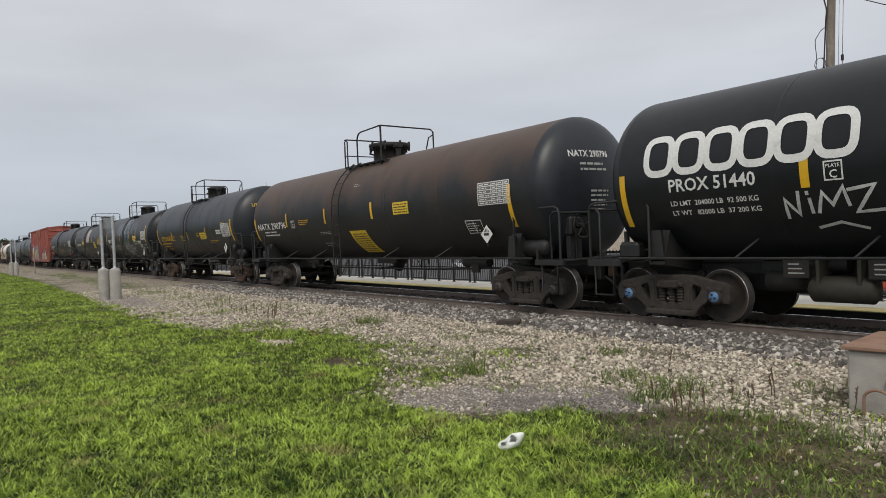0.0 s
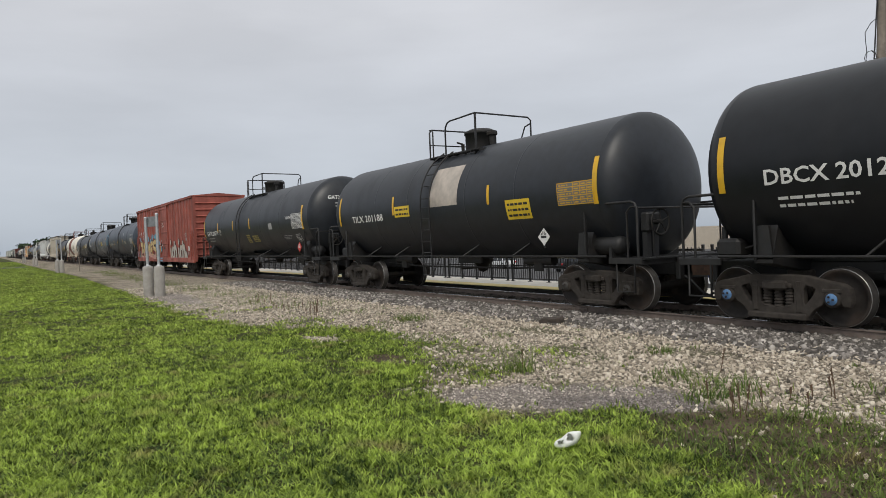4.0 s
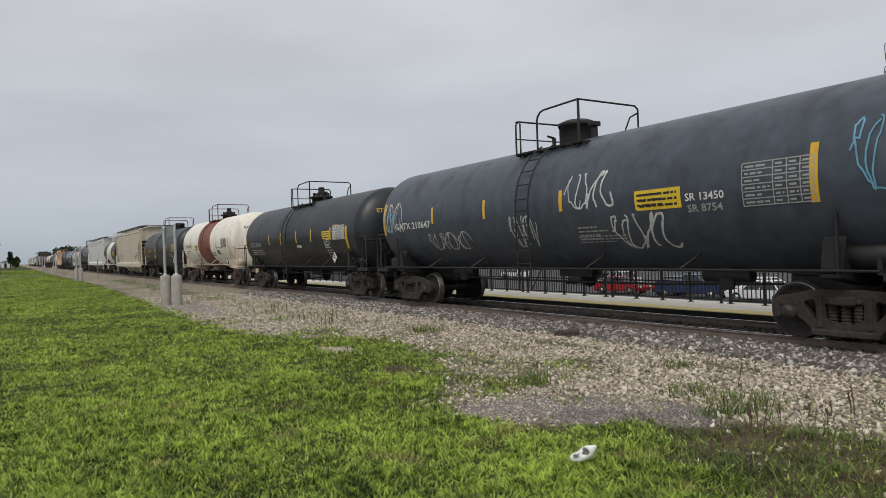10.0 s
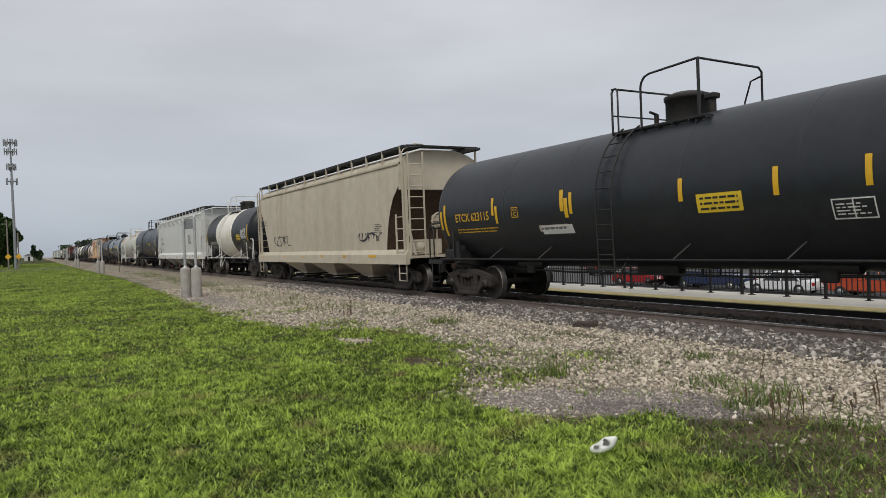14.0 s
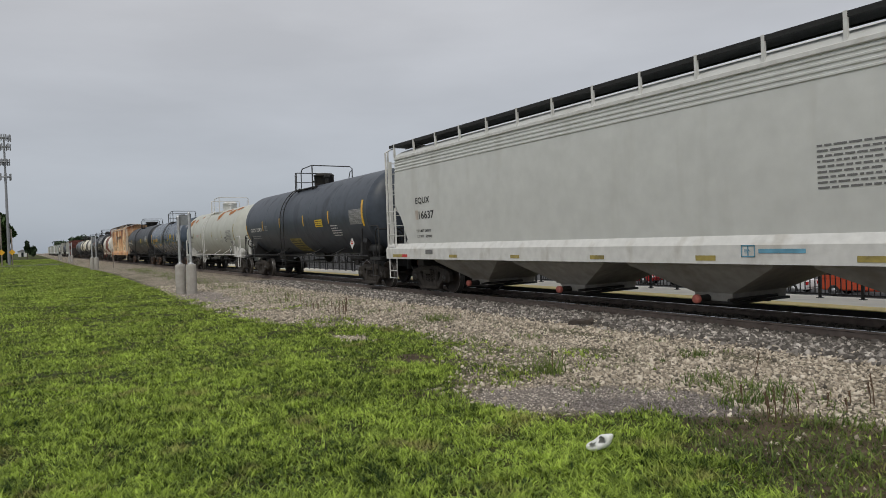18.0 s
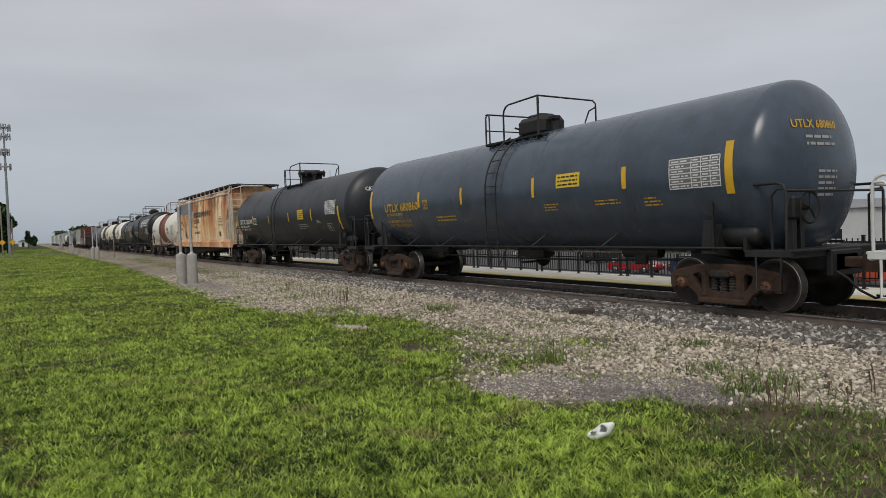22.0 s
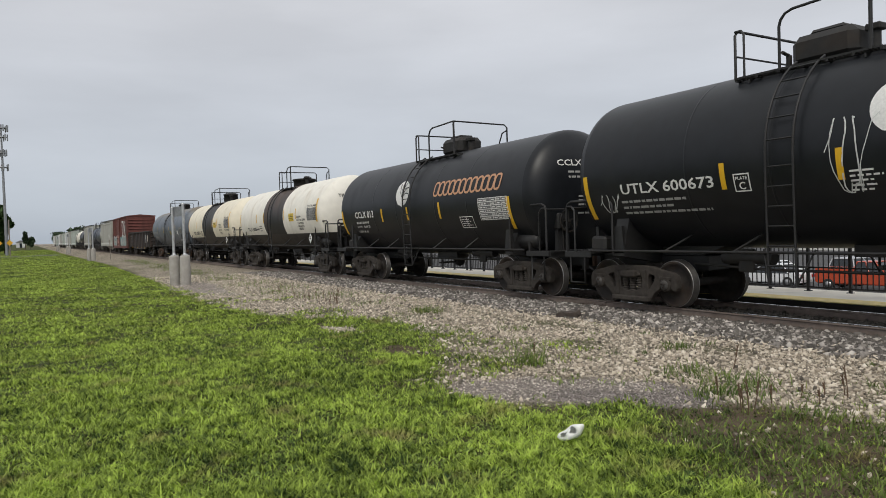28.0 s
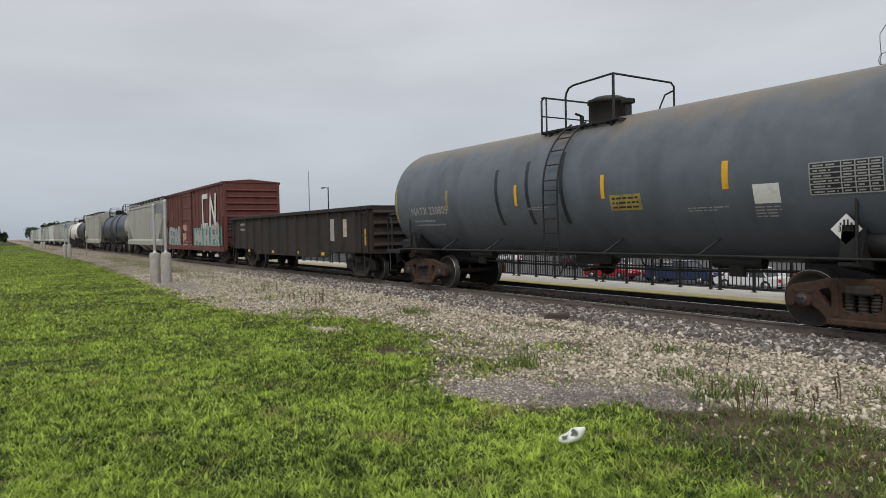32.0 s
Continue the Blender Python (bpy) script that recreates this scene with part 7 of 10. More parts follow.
# ---- the covered hopper car ----
def hopper_car(label, spec):
    L, W, zs, zt = spec["body"] / 2, 1.56, spec.get("sill", 1.22), spec["top"]
    tc, mat = spec["tc"], M[spec["mat"]]
    fr = M[spec.get("frame", spec["mat"])]
    car = thing("hopper_car", label, "hopper car", None, "cars of the freight train")
    half = tc / 2 + 2.15
    cut = spec.get("cut", 2.1)          # how far the end slopes run in at the sill
    shoulder = zt - spec.get("eave", 0.42)

    def lean(z):
        """Half width of the body at a height: sides that swell slightly, then round over to the roof."""
        if z <= shoulder:
            t = (z - zs) / (shoulder - zs)
            return W - 0.10 + 0.10 * math.sin(math.pi * min(1, max(0, t * 0.8 + 0.1)))
        t = (z - shoulder) / (zt - shoulder)
        return 0.55 + (W - 0.60) * math.cos(min(1, t) * math.pi / 2) ** 0.7

    zs_list = [zs + 0.02 + (shoulder - zs - 0.02) * i / 8 for i in range(9)] + [shoulder + (zt - shoulder) * math.sin(math.pi / 2 * i / 5) for i in range(1, 6)]

    def end_x(z):
        """Half length at a height: the end sheets slope in towards the bottom, leaving an open cage over the trucks."""
        t = max(0.0, min(1.0, (z - zs) / ((zt - zs) * spec.get("slope", 0.5))))
        return L - spec.get("inset", 0.25) - cut * (1 - t) ** spec.get("bow", 1.0)

    body = Build()
    n = 14
    rows = []
    for z in zs_list:
        e = end_x(z)
        rows.append([(-e + 2 * e * i / n, z) for i in range(n + 1)])
    for s in (-1, 1):
        vs = [(x, s * lean(z), z) for row in rows for x, z in row]
        fs = [(j * (n + 1) + i, j * (n + 1) + i + 1, (j + 1) * (n + 1) + i + 1, (j + 1) * (n + 1) + i) for j in range(len(rows) - 1) for i in range(n)]
        body.add(vs, fs, 0, True)
    ex, ez = end_x(zt), zt
    body.add([(-ex, -0.55, ez), (ex, -0.55, ez), (ex, 0.55, ez), (-ex, 0.55, ez)], [(0, 1, 2, 3)])
    part("body_shell", body, mat, car)
    for s in (-1, 1):
        knee = zs + (zt - zs) * spec.get("slope", 0.5)
        for low_part in (True, False):
            b = Build()
            heights = [z for z in zs_list if z < knee] + [knee] if low_part else [knee] + [z for z in zs_list if z > knee]
            vs = []
            for z in heights:
                vs += [(s * end_x(z), -lean(z), z), (s * end_x(z), lean(z), z)]
            b.add(vs, [(2 * i, 2 * i + 1, 2 * i + 3, 2 * i + 2) for i in range(len(heights) - 1)])
            if low_part:
                part("end_slope", b, M[spec.get("end_mat", spec["mat"])], car)
            else:
                part("end_sheet", b, mat, car)
        # frame of the open end: corner posts, braces, shear plate
        for y in (-W + 0.08, W - 0.08):
            c = Build().box(min(s * (L - 0.22), s * (L - 0.1)), max(s * (L - 0.22), s * (L - 0.1)), y - 0.05, y + 0.05, zs - 0.02, zs + (shoulder - zs) * (0.55 if spec.get("short_post") else 0.98))
            part("end_post", c, fr, car)
        part("end_brace", Build().tube([(s * (L - 0.3), -1.1, zs), (s * (L - 1.3), -0.9, zs + 1.3)], 0.05, 6).tube([(s * (L - 0.3), 1.1, zs), (s * (L - 1.3), 0.9, zs + 1.3)], 0.05, 6)
             .box(min(s * (L - 1.7), s * (L - 1.5)), max(s * (L - 1.7), s * (L - 1.5)), -0.6, 0.6, zs, zs + 1.2, 0.02), fr, car)
        part("shear_plate", Build().box(min(s * (L - 2.4), s * (L + 0.1)), max(s * (L - 2.4), s * (L + 0.1)), -W + 0.1, W - 0.1, zs - 0.08, zs - 0.02), fr, car)
        lad = Build()
        for xx in (s * (L - 0.12), s * (L - 0.66)):
            lad.box(xx - 0.022, xx + 0.022, -W - 0.06, -W - 0.01, zs - 0.1, zs + (1.36 if xx == s * (L - 0.66) else shoulder - zs + 0.25))
        for k in range(4):
            z = zs + 0.12 + k * 0.38
            lad.tube([(s * (L - 0.12), -W - 0.04, z), (s * (L - 0.66), -W - 0.04, z)], 0.016, 6)
        part("side_ladder", lad, fr, car)
        lad = Build()
        xx = s * (L + 0.02)
        for y in (-W + 0.12, -W + 0.66):
            lad.box(xx - 0.022, xx + 0.022, y - 0.022, y + 0.022, zs - 0.1, shoulder + 0.3)
        for k in range(9):
            z = zs + 0.12 + k * (shoulder - zs) / 8.6
            lad.tube([(xx, -W + 0.12, z), (xx, -W + 0.66, z)], 0.016, 6)
        part("end_ladder", lad, fr, car)
        st = Build().tube([(s * (L - 0.1), -W, 0.66), (s * (L - 0.62), -W, 0.66)], 0.018, 6).tube([(s * (L - 0.1), -W, zs - 0.1), (s * (L - 0.1), -W, 0.42), (s * (L - 0.62), -W, 0.42), (s * (L - 0.62), -W, zs - 0.1)], 0.022, 6)
        part("step", st, fr, car)
        hand = Build().tube([(s * (L - 0.12), -W - 0.03, shoulder + 0.25), (s * (L - 0.2), -W + 0.1, zt - 0.05), (s * (L - 0.35), -1.0, zt + 0.16), (s * (L - 0.4), -0.62, zt + 0.16)], 0.022, 6)
        part("grab_rail", hand, fr, car)
        deck = Build()
        for k in range(5):
            xx = s * (L - 0.18 - k * 0.11)
            deck.box(xx - 0.04, xx + 0.04, -W + 0.2, W - 0.2, zt + 0.06, zt + 0.1)
        part("cross_walk", deck, M["grate"], car)
    for s in (-1, 1):
        part("side_sill", Build().prism([(s * (W - 0.07), zs - 0.27), (s * (W + 0.07), zs - 0.27), (s * (W + 0.07), zs + 0.05), (s * (W - 0.05), zs + 0.21), (s * (W - 0.12), zs + 0.21)], "x", -L, L), M[spec.get("sill_mat", spec.get("frame", spec["mat"]))], car)
        for q in range(spec.get("flutes", 0)):
            z = shoulder - 0.12 - q * 0.095
            part("roof_flute", Build().prism([(s * (lean(z) - 0.01), z - 0.034), (s * (lean(z) + 0.02), z - 0.014), (s * (lean(z) + 0.02), z + 0.014), (s * (lean(z) - 0.01), z + 0.034)], "x", -end_x(z), end_x(z)), mat, car)
        part("top_rail", Build().box(-end_x(zt), end_x(zt), s * lean(shoulder) - 0.05, s * lean(shoulder) + 0.05, shoulder - 0.06, shoulder + 0.03, 0.012), fr, car)
        walk_y = s * 1.15
        w = Build()
        w.box(-L + 0.15, L - 0.15, walk_y - 0.31, walk_y + 0.31, zt + 0.03, zt + 0.06)
        board = part("running_board", w, M["walk_grate"], car, "dark expanded metal roof walkway")
        for q in (-0.305, 0.305):
            part("board_edge", Build().box(-L + 0.15, L - 0.15, walk_y + q - 0.015, walk_y + q + 0.015, zt + 0.0, zt + 0.09), M["grate"], board)
        k = 0
        x = -L + 0.5
        while x < L - 0.3:
            part("board_bracket", Build().prism([(s * 1.43, zt + 0.1), (s * 1.48, zt + 0.1), (s * (lean(shoulder + 0.05) - 0.02), shoulder + 0.02), (s * (lean(shoulder + 0.05) - 0.07), shoulder + 0.04)], "x", x - 0.03, x + 0.03), fr, car)
            x += 1.32
    part("hatch_trough", Build().box(-L + 1.2, L - 1.2, -0.36, 0.36, zt - 0.02, zt + 0.12, 0.05), fr, car)
    for x in spec.get("seams", []):
        for s in (-1, 1):
            vs, fs = [], []
            for z in zs_list[:10]:
                vs += [(x - 0.03, s * (lean(z) + 0.004), z), (x, s * (lean(z) + 0.02), z), (x + 0.03, s * (lean(z) + 0.004), z)]
            m_ = len(zs_list[:10])
            fs = [(3 * i + q, 3 * i + q + 1, 3 * i + q + 4, 3 * i + q + 3) for i in range(m_ - 1) for q in (0, 1)]
            part("panel_seam", Build().add(vs, fs), mat, car)
    nb = spec.get("bays", 3)
    span = tc - spec.get("bay_ends", 3.0)
    if nb == 0:
        # the bays' shade is put in as one near-black silhouette below the sill
        part("centre_sill", Build().box(-tc / 2, tc / 2, -0.32, 0.32, 0.62, zs - 0.1, 0.02).prism([(-tc / 2 + 1.6, zs - 0.1), (-tc / 2 + 2.2, 0.52), (-0.8, 0.50), (-0.2, 0.64), (1.6, 0.64), (2.4, 0.74), (tc / 2 - 1.6, 0.82), (tc / 2 - 1.6, zs - 0.1)], "y", -1.25, 1.25), M["shade_and_scrap"], car)
    for k in range(nb):
        c = -span / 2 + span * (k + 0.5) / nb
        w = span / nb / 2 - 0.24
        b = Build()
        ring = lambda hw, hd, z: [(c - hw, -hd, z), (c + hw, -hd, z), (c + hw, hd, z), (c - hw, hd, z)]
        b.add(ring(w, 1.42, zs - 0.12) + ring(w - 0.12, 1.36, 0.98) + ring(0.42, 0.82, 0.46) + ring(0.40, 0.80, 0.30),
              [(4 * r + i, 4 * r + (i + 1) % 4, 4 * r + 4 + (i + 1) % 4, 4 * r + 4 + i) for r in range(3) for i in range(4)] + [(12, 13, 14, 15)])
        bay = part("hopper_bay", b, M[spec.get("bay_mat", "hop_under")], car)
        part("outlet_gate", Build().box(c - 0.46, c + 0.46, -0.86, 0.86, 0.26, 0.31, 0.01).tube([(c - 0.12, -1.12, 0.36), (c - 0.12, 1.12, 0.36)], 0.07, 10), M["iron"], bay)
        part("outlet_cap", Build().lathe([(-0.05, 0.0), (-0.05, 0.07), (-0.03, 0.085), (0.03, 0.085)], "y", (c - 0.12, -1.13, 0.36), 14), M[spec.get("cap_mat", "truck")], bay)
        part("gate_rack", Build().box(c + 0.42, c + 0.78, -0.30, -0.22, 0.30, 0.36, 0.01).tube([(c + 0.62, -1.2, 0.38), (c + 0.62, 0.2, 0.38)], 0.03, 6), M["iron"], bay)
    part("brake_wheel", Build().lathe([(0.0, 0.24), (0.02, 0.27), (0.0, 0.29), (-0.02, 0.27), (0.0, 0.24)], "x", (L + 0.1, -0.4, zs + 1.1), 20).box(L - 0.02, L + 0.1, -0.66, -0.14, zs + 1.08, zs + 1.12)
         .box(L - 0.2, L + 0.06, -0.55, -0.25, zs + 0.9, zs + 1.3, 0.04).tube([(L - 0.1, -0.4, zs), (L - 0.1, -0.4, zs + 0.95)], 0.03, 6), fr, car)
    part("air_reservoir", Build().lathe([(-0.45, 0.0), (-0.42, 0.13), (-0.35, 0.19), (0.35, 0.19), (0.42, 0.13), (0.45, 0.0)], "x", (L - 1.0, -0.7, zs + 0.25), 14), fr, car)
    add_couplers(car, half, "iron", tc / 2 - 1.4, (0.62, 0.92))
    for s in (-1, 1):
        part("body_bolster", Build().box(s * tc / 2 - 0.18, s * tc / 2 + 0.18, -1.4, 1.4, 0.84, zs - 0.07, 0.02), M["iron"], car)
    add_trucks(car, tc, spec.get("rust", False), spec.get("caps", "cap_dark"), spec.get("turn", True))
    return car, Side(wide=W, lean=lean), Side(wide=W + 0.072), L


# ---- the gondola ----
def gondola_car(label, spec):
    L, W, zb, zt = spec["body"] / 2, 1.52, 1.05, spec["top"]
    tc, mat = spec["tc"], M[spec["mat"]]
    car = thing("gondola_car", label, "gondola", None, "cars of the freight train")
    part("floor_pan", Build().box(-L, L, -W + 0.08, W - 0.08, zb - 0.12, zb), mat, car)
    for s in (-1, 1):
        out = [(-L, zb - 0.1), (-tc / 2 + 1.3, zb - 0.1), (-tc / 2 + 2.2, 0.72), (tc / 2 - 2.2, 0.72), (tc / 2 - 1.3, zb - 0.1), (L, zb - 0.1), (L, zt - 0.1), (-L, zt - 0.1)]
        part("side_wall", Build().prism(out, "y", s * (W - 0.08), s * (W - 0.03)), mat, car)
        part("top_chord", Build().box(-L - 0.02, L + 0.02, s * W - 0.09, s * W + 0.06, zt - 0.13, zt, 0.012), mat, car)
        n = 15
        for k in range(n):
            x = -L + 0.15 + (2 * L - 0.3) * k / (n - 1)
            lo = 0.78 if abs(x) < tc / 2 - 2.0 else zb - 0.08
            part("side_post", Build().prism([(x - 0.1, s * (W - 0.04)), (x - 0.05, s * (W + 0.05)), (x + 0.05, s * (W + 0.05)), (x + 0.1, s * (W - 0.04))], "z", lo, zt - 0.12), mat, car)
        x0 = s * (L - 0.04)
        end = part("end_wall", Build().box(x0 - 0.03, x0 + 0.03, -W, W, zb - 0.1, zt), mat, car)
        for k in range(4):
            z = zb + 0.15 + k * 0.36
            part("end_rib", Build().prism([(x0, z - 0.12), (x0 + s * 0.14, z), (x0, z + 0.12)], "y", -W + 0.05, W - 0.05), mat, end)
        lad = Build()
        for xx in (s * (L - 0.1), s * (L - 0.6)):
            lad.box(xx - 0.02, xx + 0.02, -W - 0.12, -W - 0.07, zb - 0.1, zt - 0.05)
        for k in range(4):
            lad.tube([(s * (L - 0.1), -W - 0.1, zb + 0.1 + 0.38 * k), (s * (L - 0.6), -W - 0.1, zb + 0.1 + 0.38 * k)], 0.014, 6)
        part("side_ladder", lad, M["iron"], car)
        part("step", Build().tube([(s * (L - 0.12), -W, zb - 0.1), (s * (L - 0.12), -W, 0.42), (s * (L - 0.6), -W, 0.42), (s * (L - 0.6), -W, zb - 0.1)], 0.02, 6), M["iron"], car)
    part("scrap_load", Build().box(-L + 0.2, L - 0.2, -W + 0.12, W - 0.12, zb, zt - 0.5), M["shade_and_scrap"], car)
    add_couplers(car, tc / 2 + 2.2, "iron", tc / 2 - 1.4, (0.62, 0.92))
    for s in (-1, 1):
        part("body_bolster", Build().box(s * tc / 2 - 0.18, s * tc / 2 + 0.18, -1.4, 1.4, 0.84, 0.95, 0.02), M["iron"], car)
    add_trucks(car, tc, spec.get("rust", False), spec.get("caps", "cap_dark"), spec.get("turn", True))
    return car, Side(wide=W - 0.025), Side(wide=W + 0.06), L


# ---- the train: truck centres of each car along the track at the start ----
TRAIN = []          # (car, place of its middle along the track at the start)


def placed(car, left, right):
    TRAIN.append((car, (left + right) / 2))


def tank(label, left, right, **spec):
    spec["tc"] = right - left
    car, side = tank_car(label, spec)
    placed(car, left, right)
    return car, side


def hopper(label, left, right, **spec):
    spec["tc"] = right - left
    out = hopper_car(label, spec)
    placed(out[0], left, right)
    return out


def boxcar(label, left, right, **spec):
    spec["tc"] = right - left
    out = box_car(label, spec)
    placed(out[0], left, right)
    return out


# ---- marks on the cars ----
def strips(at, mat, *items):
    """Upright reflective strips: place along the car, foot, head, width."""
    car, side = at[0], at[1]
    for u, z0, z1, w in items:
        b = Build()
        side.sheet(b, u - w / 2, u + w / 2, side.arc(z0), side.arc(z1), 0.006)
        part("reflector_strip", b, M[mat], car, "yellow reflective strip")


def lettering(at, words, mat, u0, u1, z, h):
    car, side = at[0], at[1]
    b = Build()
    side.words(b, words, u0, side.arc(z) - h / 2, u1 - u0, h)
    part("lettering", b, M[mat], car)


def small_print(at, rows, mat, u0, u1, z, h):
    """Lines of small writing as plain bars."""
    car, side = at[0], at[1]
    b = Build()
    side.bars(b, u0, side.arc(z) - h / 2, u1 - u0, h, rows, 0.007, 0, int(abs(u0 * 100)))
    part("small_print", b, M[mat], car)


def sign_sheet(at, rows, mat, u0, u1, z, h, ink="ink", skew=0.0):
    """A sheet with lines of small writing on it."""
    car, side = at[0], at[1]
    b = Build()
    v0 = side.arc(z) - h / 2
    side.sheet(b, u0, u1, v0, v0 + h, 0.006, 0, skew)
    sign = part("sign_sheet", b, M[mat], car)
    if rows:
        b = Build()
        m = 0.08 * (u1 - u0)
        side.bars(b, u0 + m + skew * 0.5, v0 + h * 0.08, u1 - u0 - 2 * m, h * 0.84, rows, 0.010, 0, rows, True)
        part("small_print", b, M[ink], sign)


def frame_box(at, mat, u0, u1, z, h, words=""):
    """A thin outlined square, with a letter in it where one can be read."""
    car, side = at[0], at[1]
    v0, b, w = side.arc(z) - h / 2, Build(), 0.022
    for a in ((u0, u1, v0, v0 + w), (u0, u1, v0 + h - w, v0 + h), (u0, u0 + w, v0, v0 + h), (u1 - w, u1, v0, v0 + h)):
        side.sheet(b, *a, 0.007)
    box = part("stencil_box", b, M[mat], car)
    b = Build()
    if words:
        side.words(b, words, u0 + (u1 - u0) * 0.3, v0 + h * 0.12, (u1 - u0) * 0.4, h * 0.42)
        side.words(b, "PLATE", u0 + (u1 - u0) * 0.14, v0 + h * 0.66, (u1 - u0) * 0.72, h * 0.18)
    else:
        for a in ((u0 + (u1 - u0) * 0.5 - w / 2, u0 + (u1 - u0) * 0.5 + w / 2, v0, v0 + h),):
            side.sheet(b, *a, 0.008)
        side.bars(b, u0 + 0.06, v0 + 0.06, u1 - u0 - 0.12, h - 0.12, 4, 0.0075, 0, 3)
    part("small_print", b, M[mat], box)


def data_table(at, mat, u0, u1, z, h, ground="grey_panel", rows=6):
    """The table of test dates: a framed panel, lines and bars of small writing."""
    car, side = at[0], at[1]
    v0, b, w = side.arc(z) - h / 2, Build(), 0.018
    side.sheet(b, u0, u1, v0, v0 + h, 0.005)
    panel = part("stencil_panel", b, M[ground], car)
    b = Build()
    for i in range(rows + 1):
        v = v0 + h * i / rows
        side.sheet(b, u0, u1, v - w / 2, v + w / 2, 0.008)
    for f in (0.0, 0.45, 0.64, 0.82, 1.0):
        u = u0 + (u1 - u0) * f
        side.sheet(b, u - w / 2, u + w / 2, v0, v0 + h, 0.009)
    for i in range(rows):
        side.bars(b, u0 + 0.05, v0 + h * (i + 0.15) / rows, (u1 - u0) * 0.37, h * 0.7 / rows, 1, 0.0085, 0, i, False)
        for f in (0.48, 0.67, 0.85):
            side.bars(b, u0 + (u1 - u0) * f, v0 + h * (i + 0.15) / rows, (u1 - u0) * 0.12, h * 0.7 / rows, 1, 0.0085, 0, i + 7, True)
    part("table_grid", b, M[mat], panel)


def diamond(at, ground, u, z, size, ink="ink", words=""):
    """A hazard placard in its holder, standing off the car's side."""
    car, side = at[0], at[1]
    x, y, zz = side.at(u, side.arc(z), 0.0)
    y = min(y, -1.36) - 0.06
    holder = Build().box(u - size * 0.42, u + size * 0.42, y + 0.02, y + 0.05, zz - size * 0.42, zz + size * 0.42, 0.006).box(u - 0.03, u + 0.03, y + 0.03, y + 0.07, zz - size * 0.9, zz)
    h = part("placard_holder", holder, M["iron"], car)
    d = size * 0.70
    b = Build().prism([(u - d, zz), (u, zz - d), (u + d, zz), (u, zz + d)], "y", y, y + 0.012)
    pl = part("placard", b, M[ground], h, "diamond-shaped hazard placard")
    flat = Side(wide=-y)
    b = Build()
    if words:
        flat.words(b, words, u - d * 0.5, zz - d * 0.16, d, d * 0.34, 0.006)
    else:
        flat.sheet(b, u - d * 0.45, u + d * 0.45, zz - d * 0.12, zz + d * 0.14, 0.006)
    for k in range(4):
        flat.sheet(b, u - d * 0.4 + k * d * 0.23, u - d * 0.4 + k * d * 0.23 + d * 0.12, zz + d * 0.24, zz + d * (0.42 if k in (0, 3) else 0.62), 0.006)
    part("small_print", b, M[ink], pl)


def scrawl(at, mat, u0, z0, w, h, seed, thick=0.06, n=9):
    """A sprayed tag: loose looping strokes."""
    car, side = at[0], at[1]
    rnd = random.Random(seed)
    b = Build()
    v0 = side.arc(z0)
    u = u0
    step = w / n
    for i in range(n):
        pts, k = [], rnd.randint(3, 6)
        for j in range(k * 4 + 1):
            t = j / (k * 4)
            pts.append((u + step * (0.2 + 1.3 * t) + step * 0.35 * math.sin(t * k * 2.1 + i), v0 + h * (0.5 + 0.48 * math.sin(t * math.pi * (0.8 + 0.25 * k) + i * 1.7 + rnd.uniform(-0.2, 0.2)))))
        side.stroke(b, pts, thick * rnd.uniform(0.7, 1.2))
        u += step
    part("graffiti_tag", b, M[mat], car, "sprayed graffiti tag")


def logo_blocks(at, mat, u0, u1, z, h, n, hollow=True, slant=0.0, gap=0.14):
    """A painted company mark as a row of plain rounded shapes."""
    car, side = at[0], at[1]
    step = (u1 - u0) / n
    v0 = side.arc(z) - h / 2
    for i in range(n):
        b = Build()
        a, c = u0 + i * step, u0 + (i + 1) * step - step * gap
        ring = []
        for q in range(25):
            g = 2 * math.pi * q / 24
            cx, sy = math.cos(g), math.sin(g)
            ring.append(((a + c) / 2 + (c - a) / 2 * math.copysign(abs(cx) ** 0.62, cx), v0 + h / 2 + h / 2 * math.copysign(abs(sy) ** 0.62, sy)))
        ring = [(p + slant * (q - v0), q) for p, q in ring]
        if hollow:
            side.stroke(b, ring[:-1] + [ring[0]], min(h, c - a) * 0.24)
        else:
            side.stroke(b, [(a + step * 0.2, v0), (a + step * 0.2 + slant * h, v0 + h)], step * 0.25)
            side.stroke(b, [(a + step * 0.2, v0 + h * 0.08), (c, v0 + h * 0.08)], step * 0.2)
        part("painted_mark", b, M[mat], car)


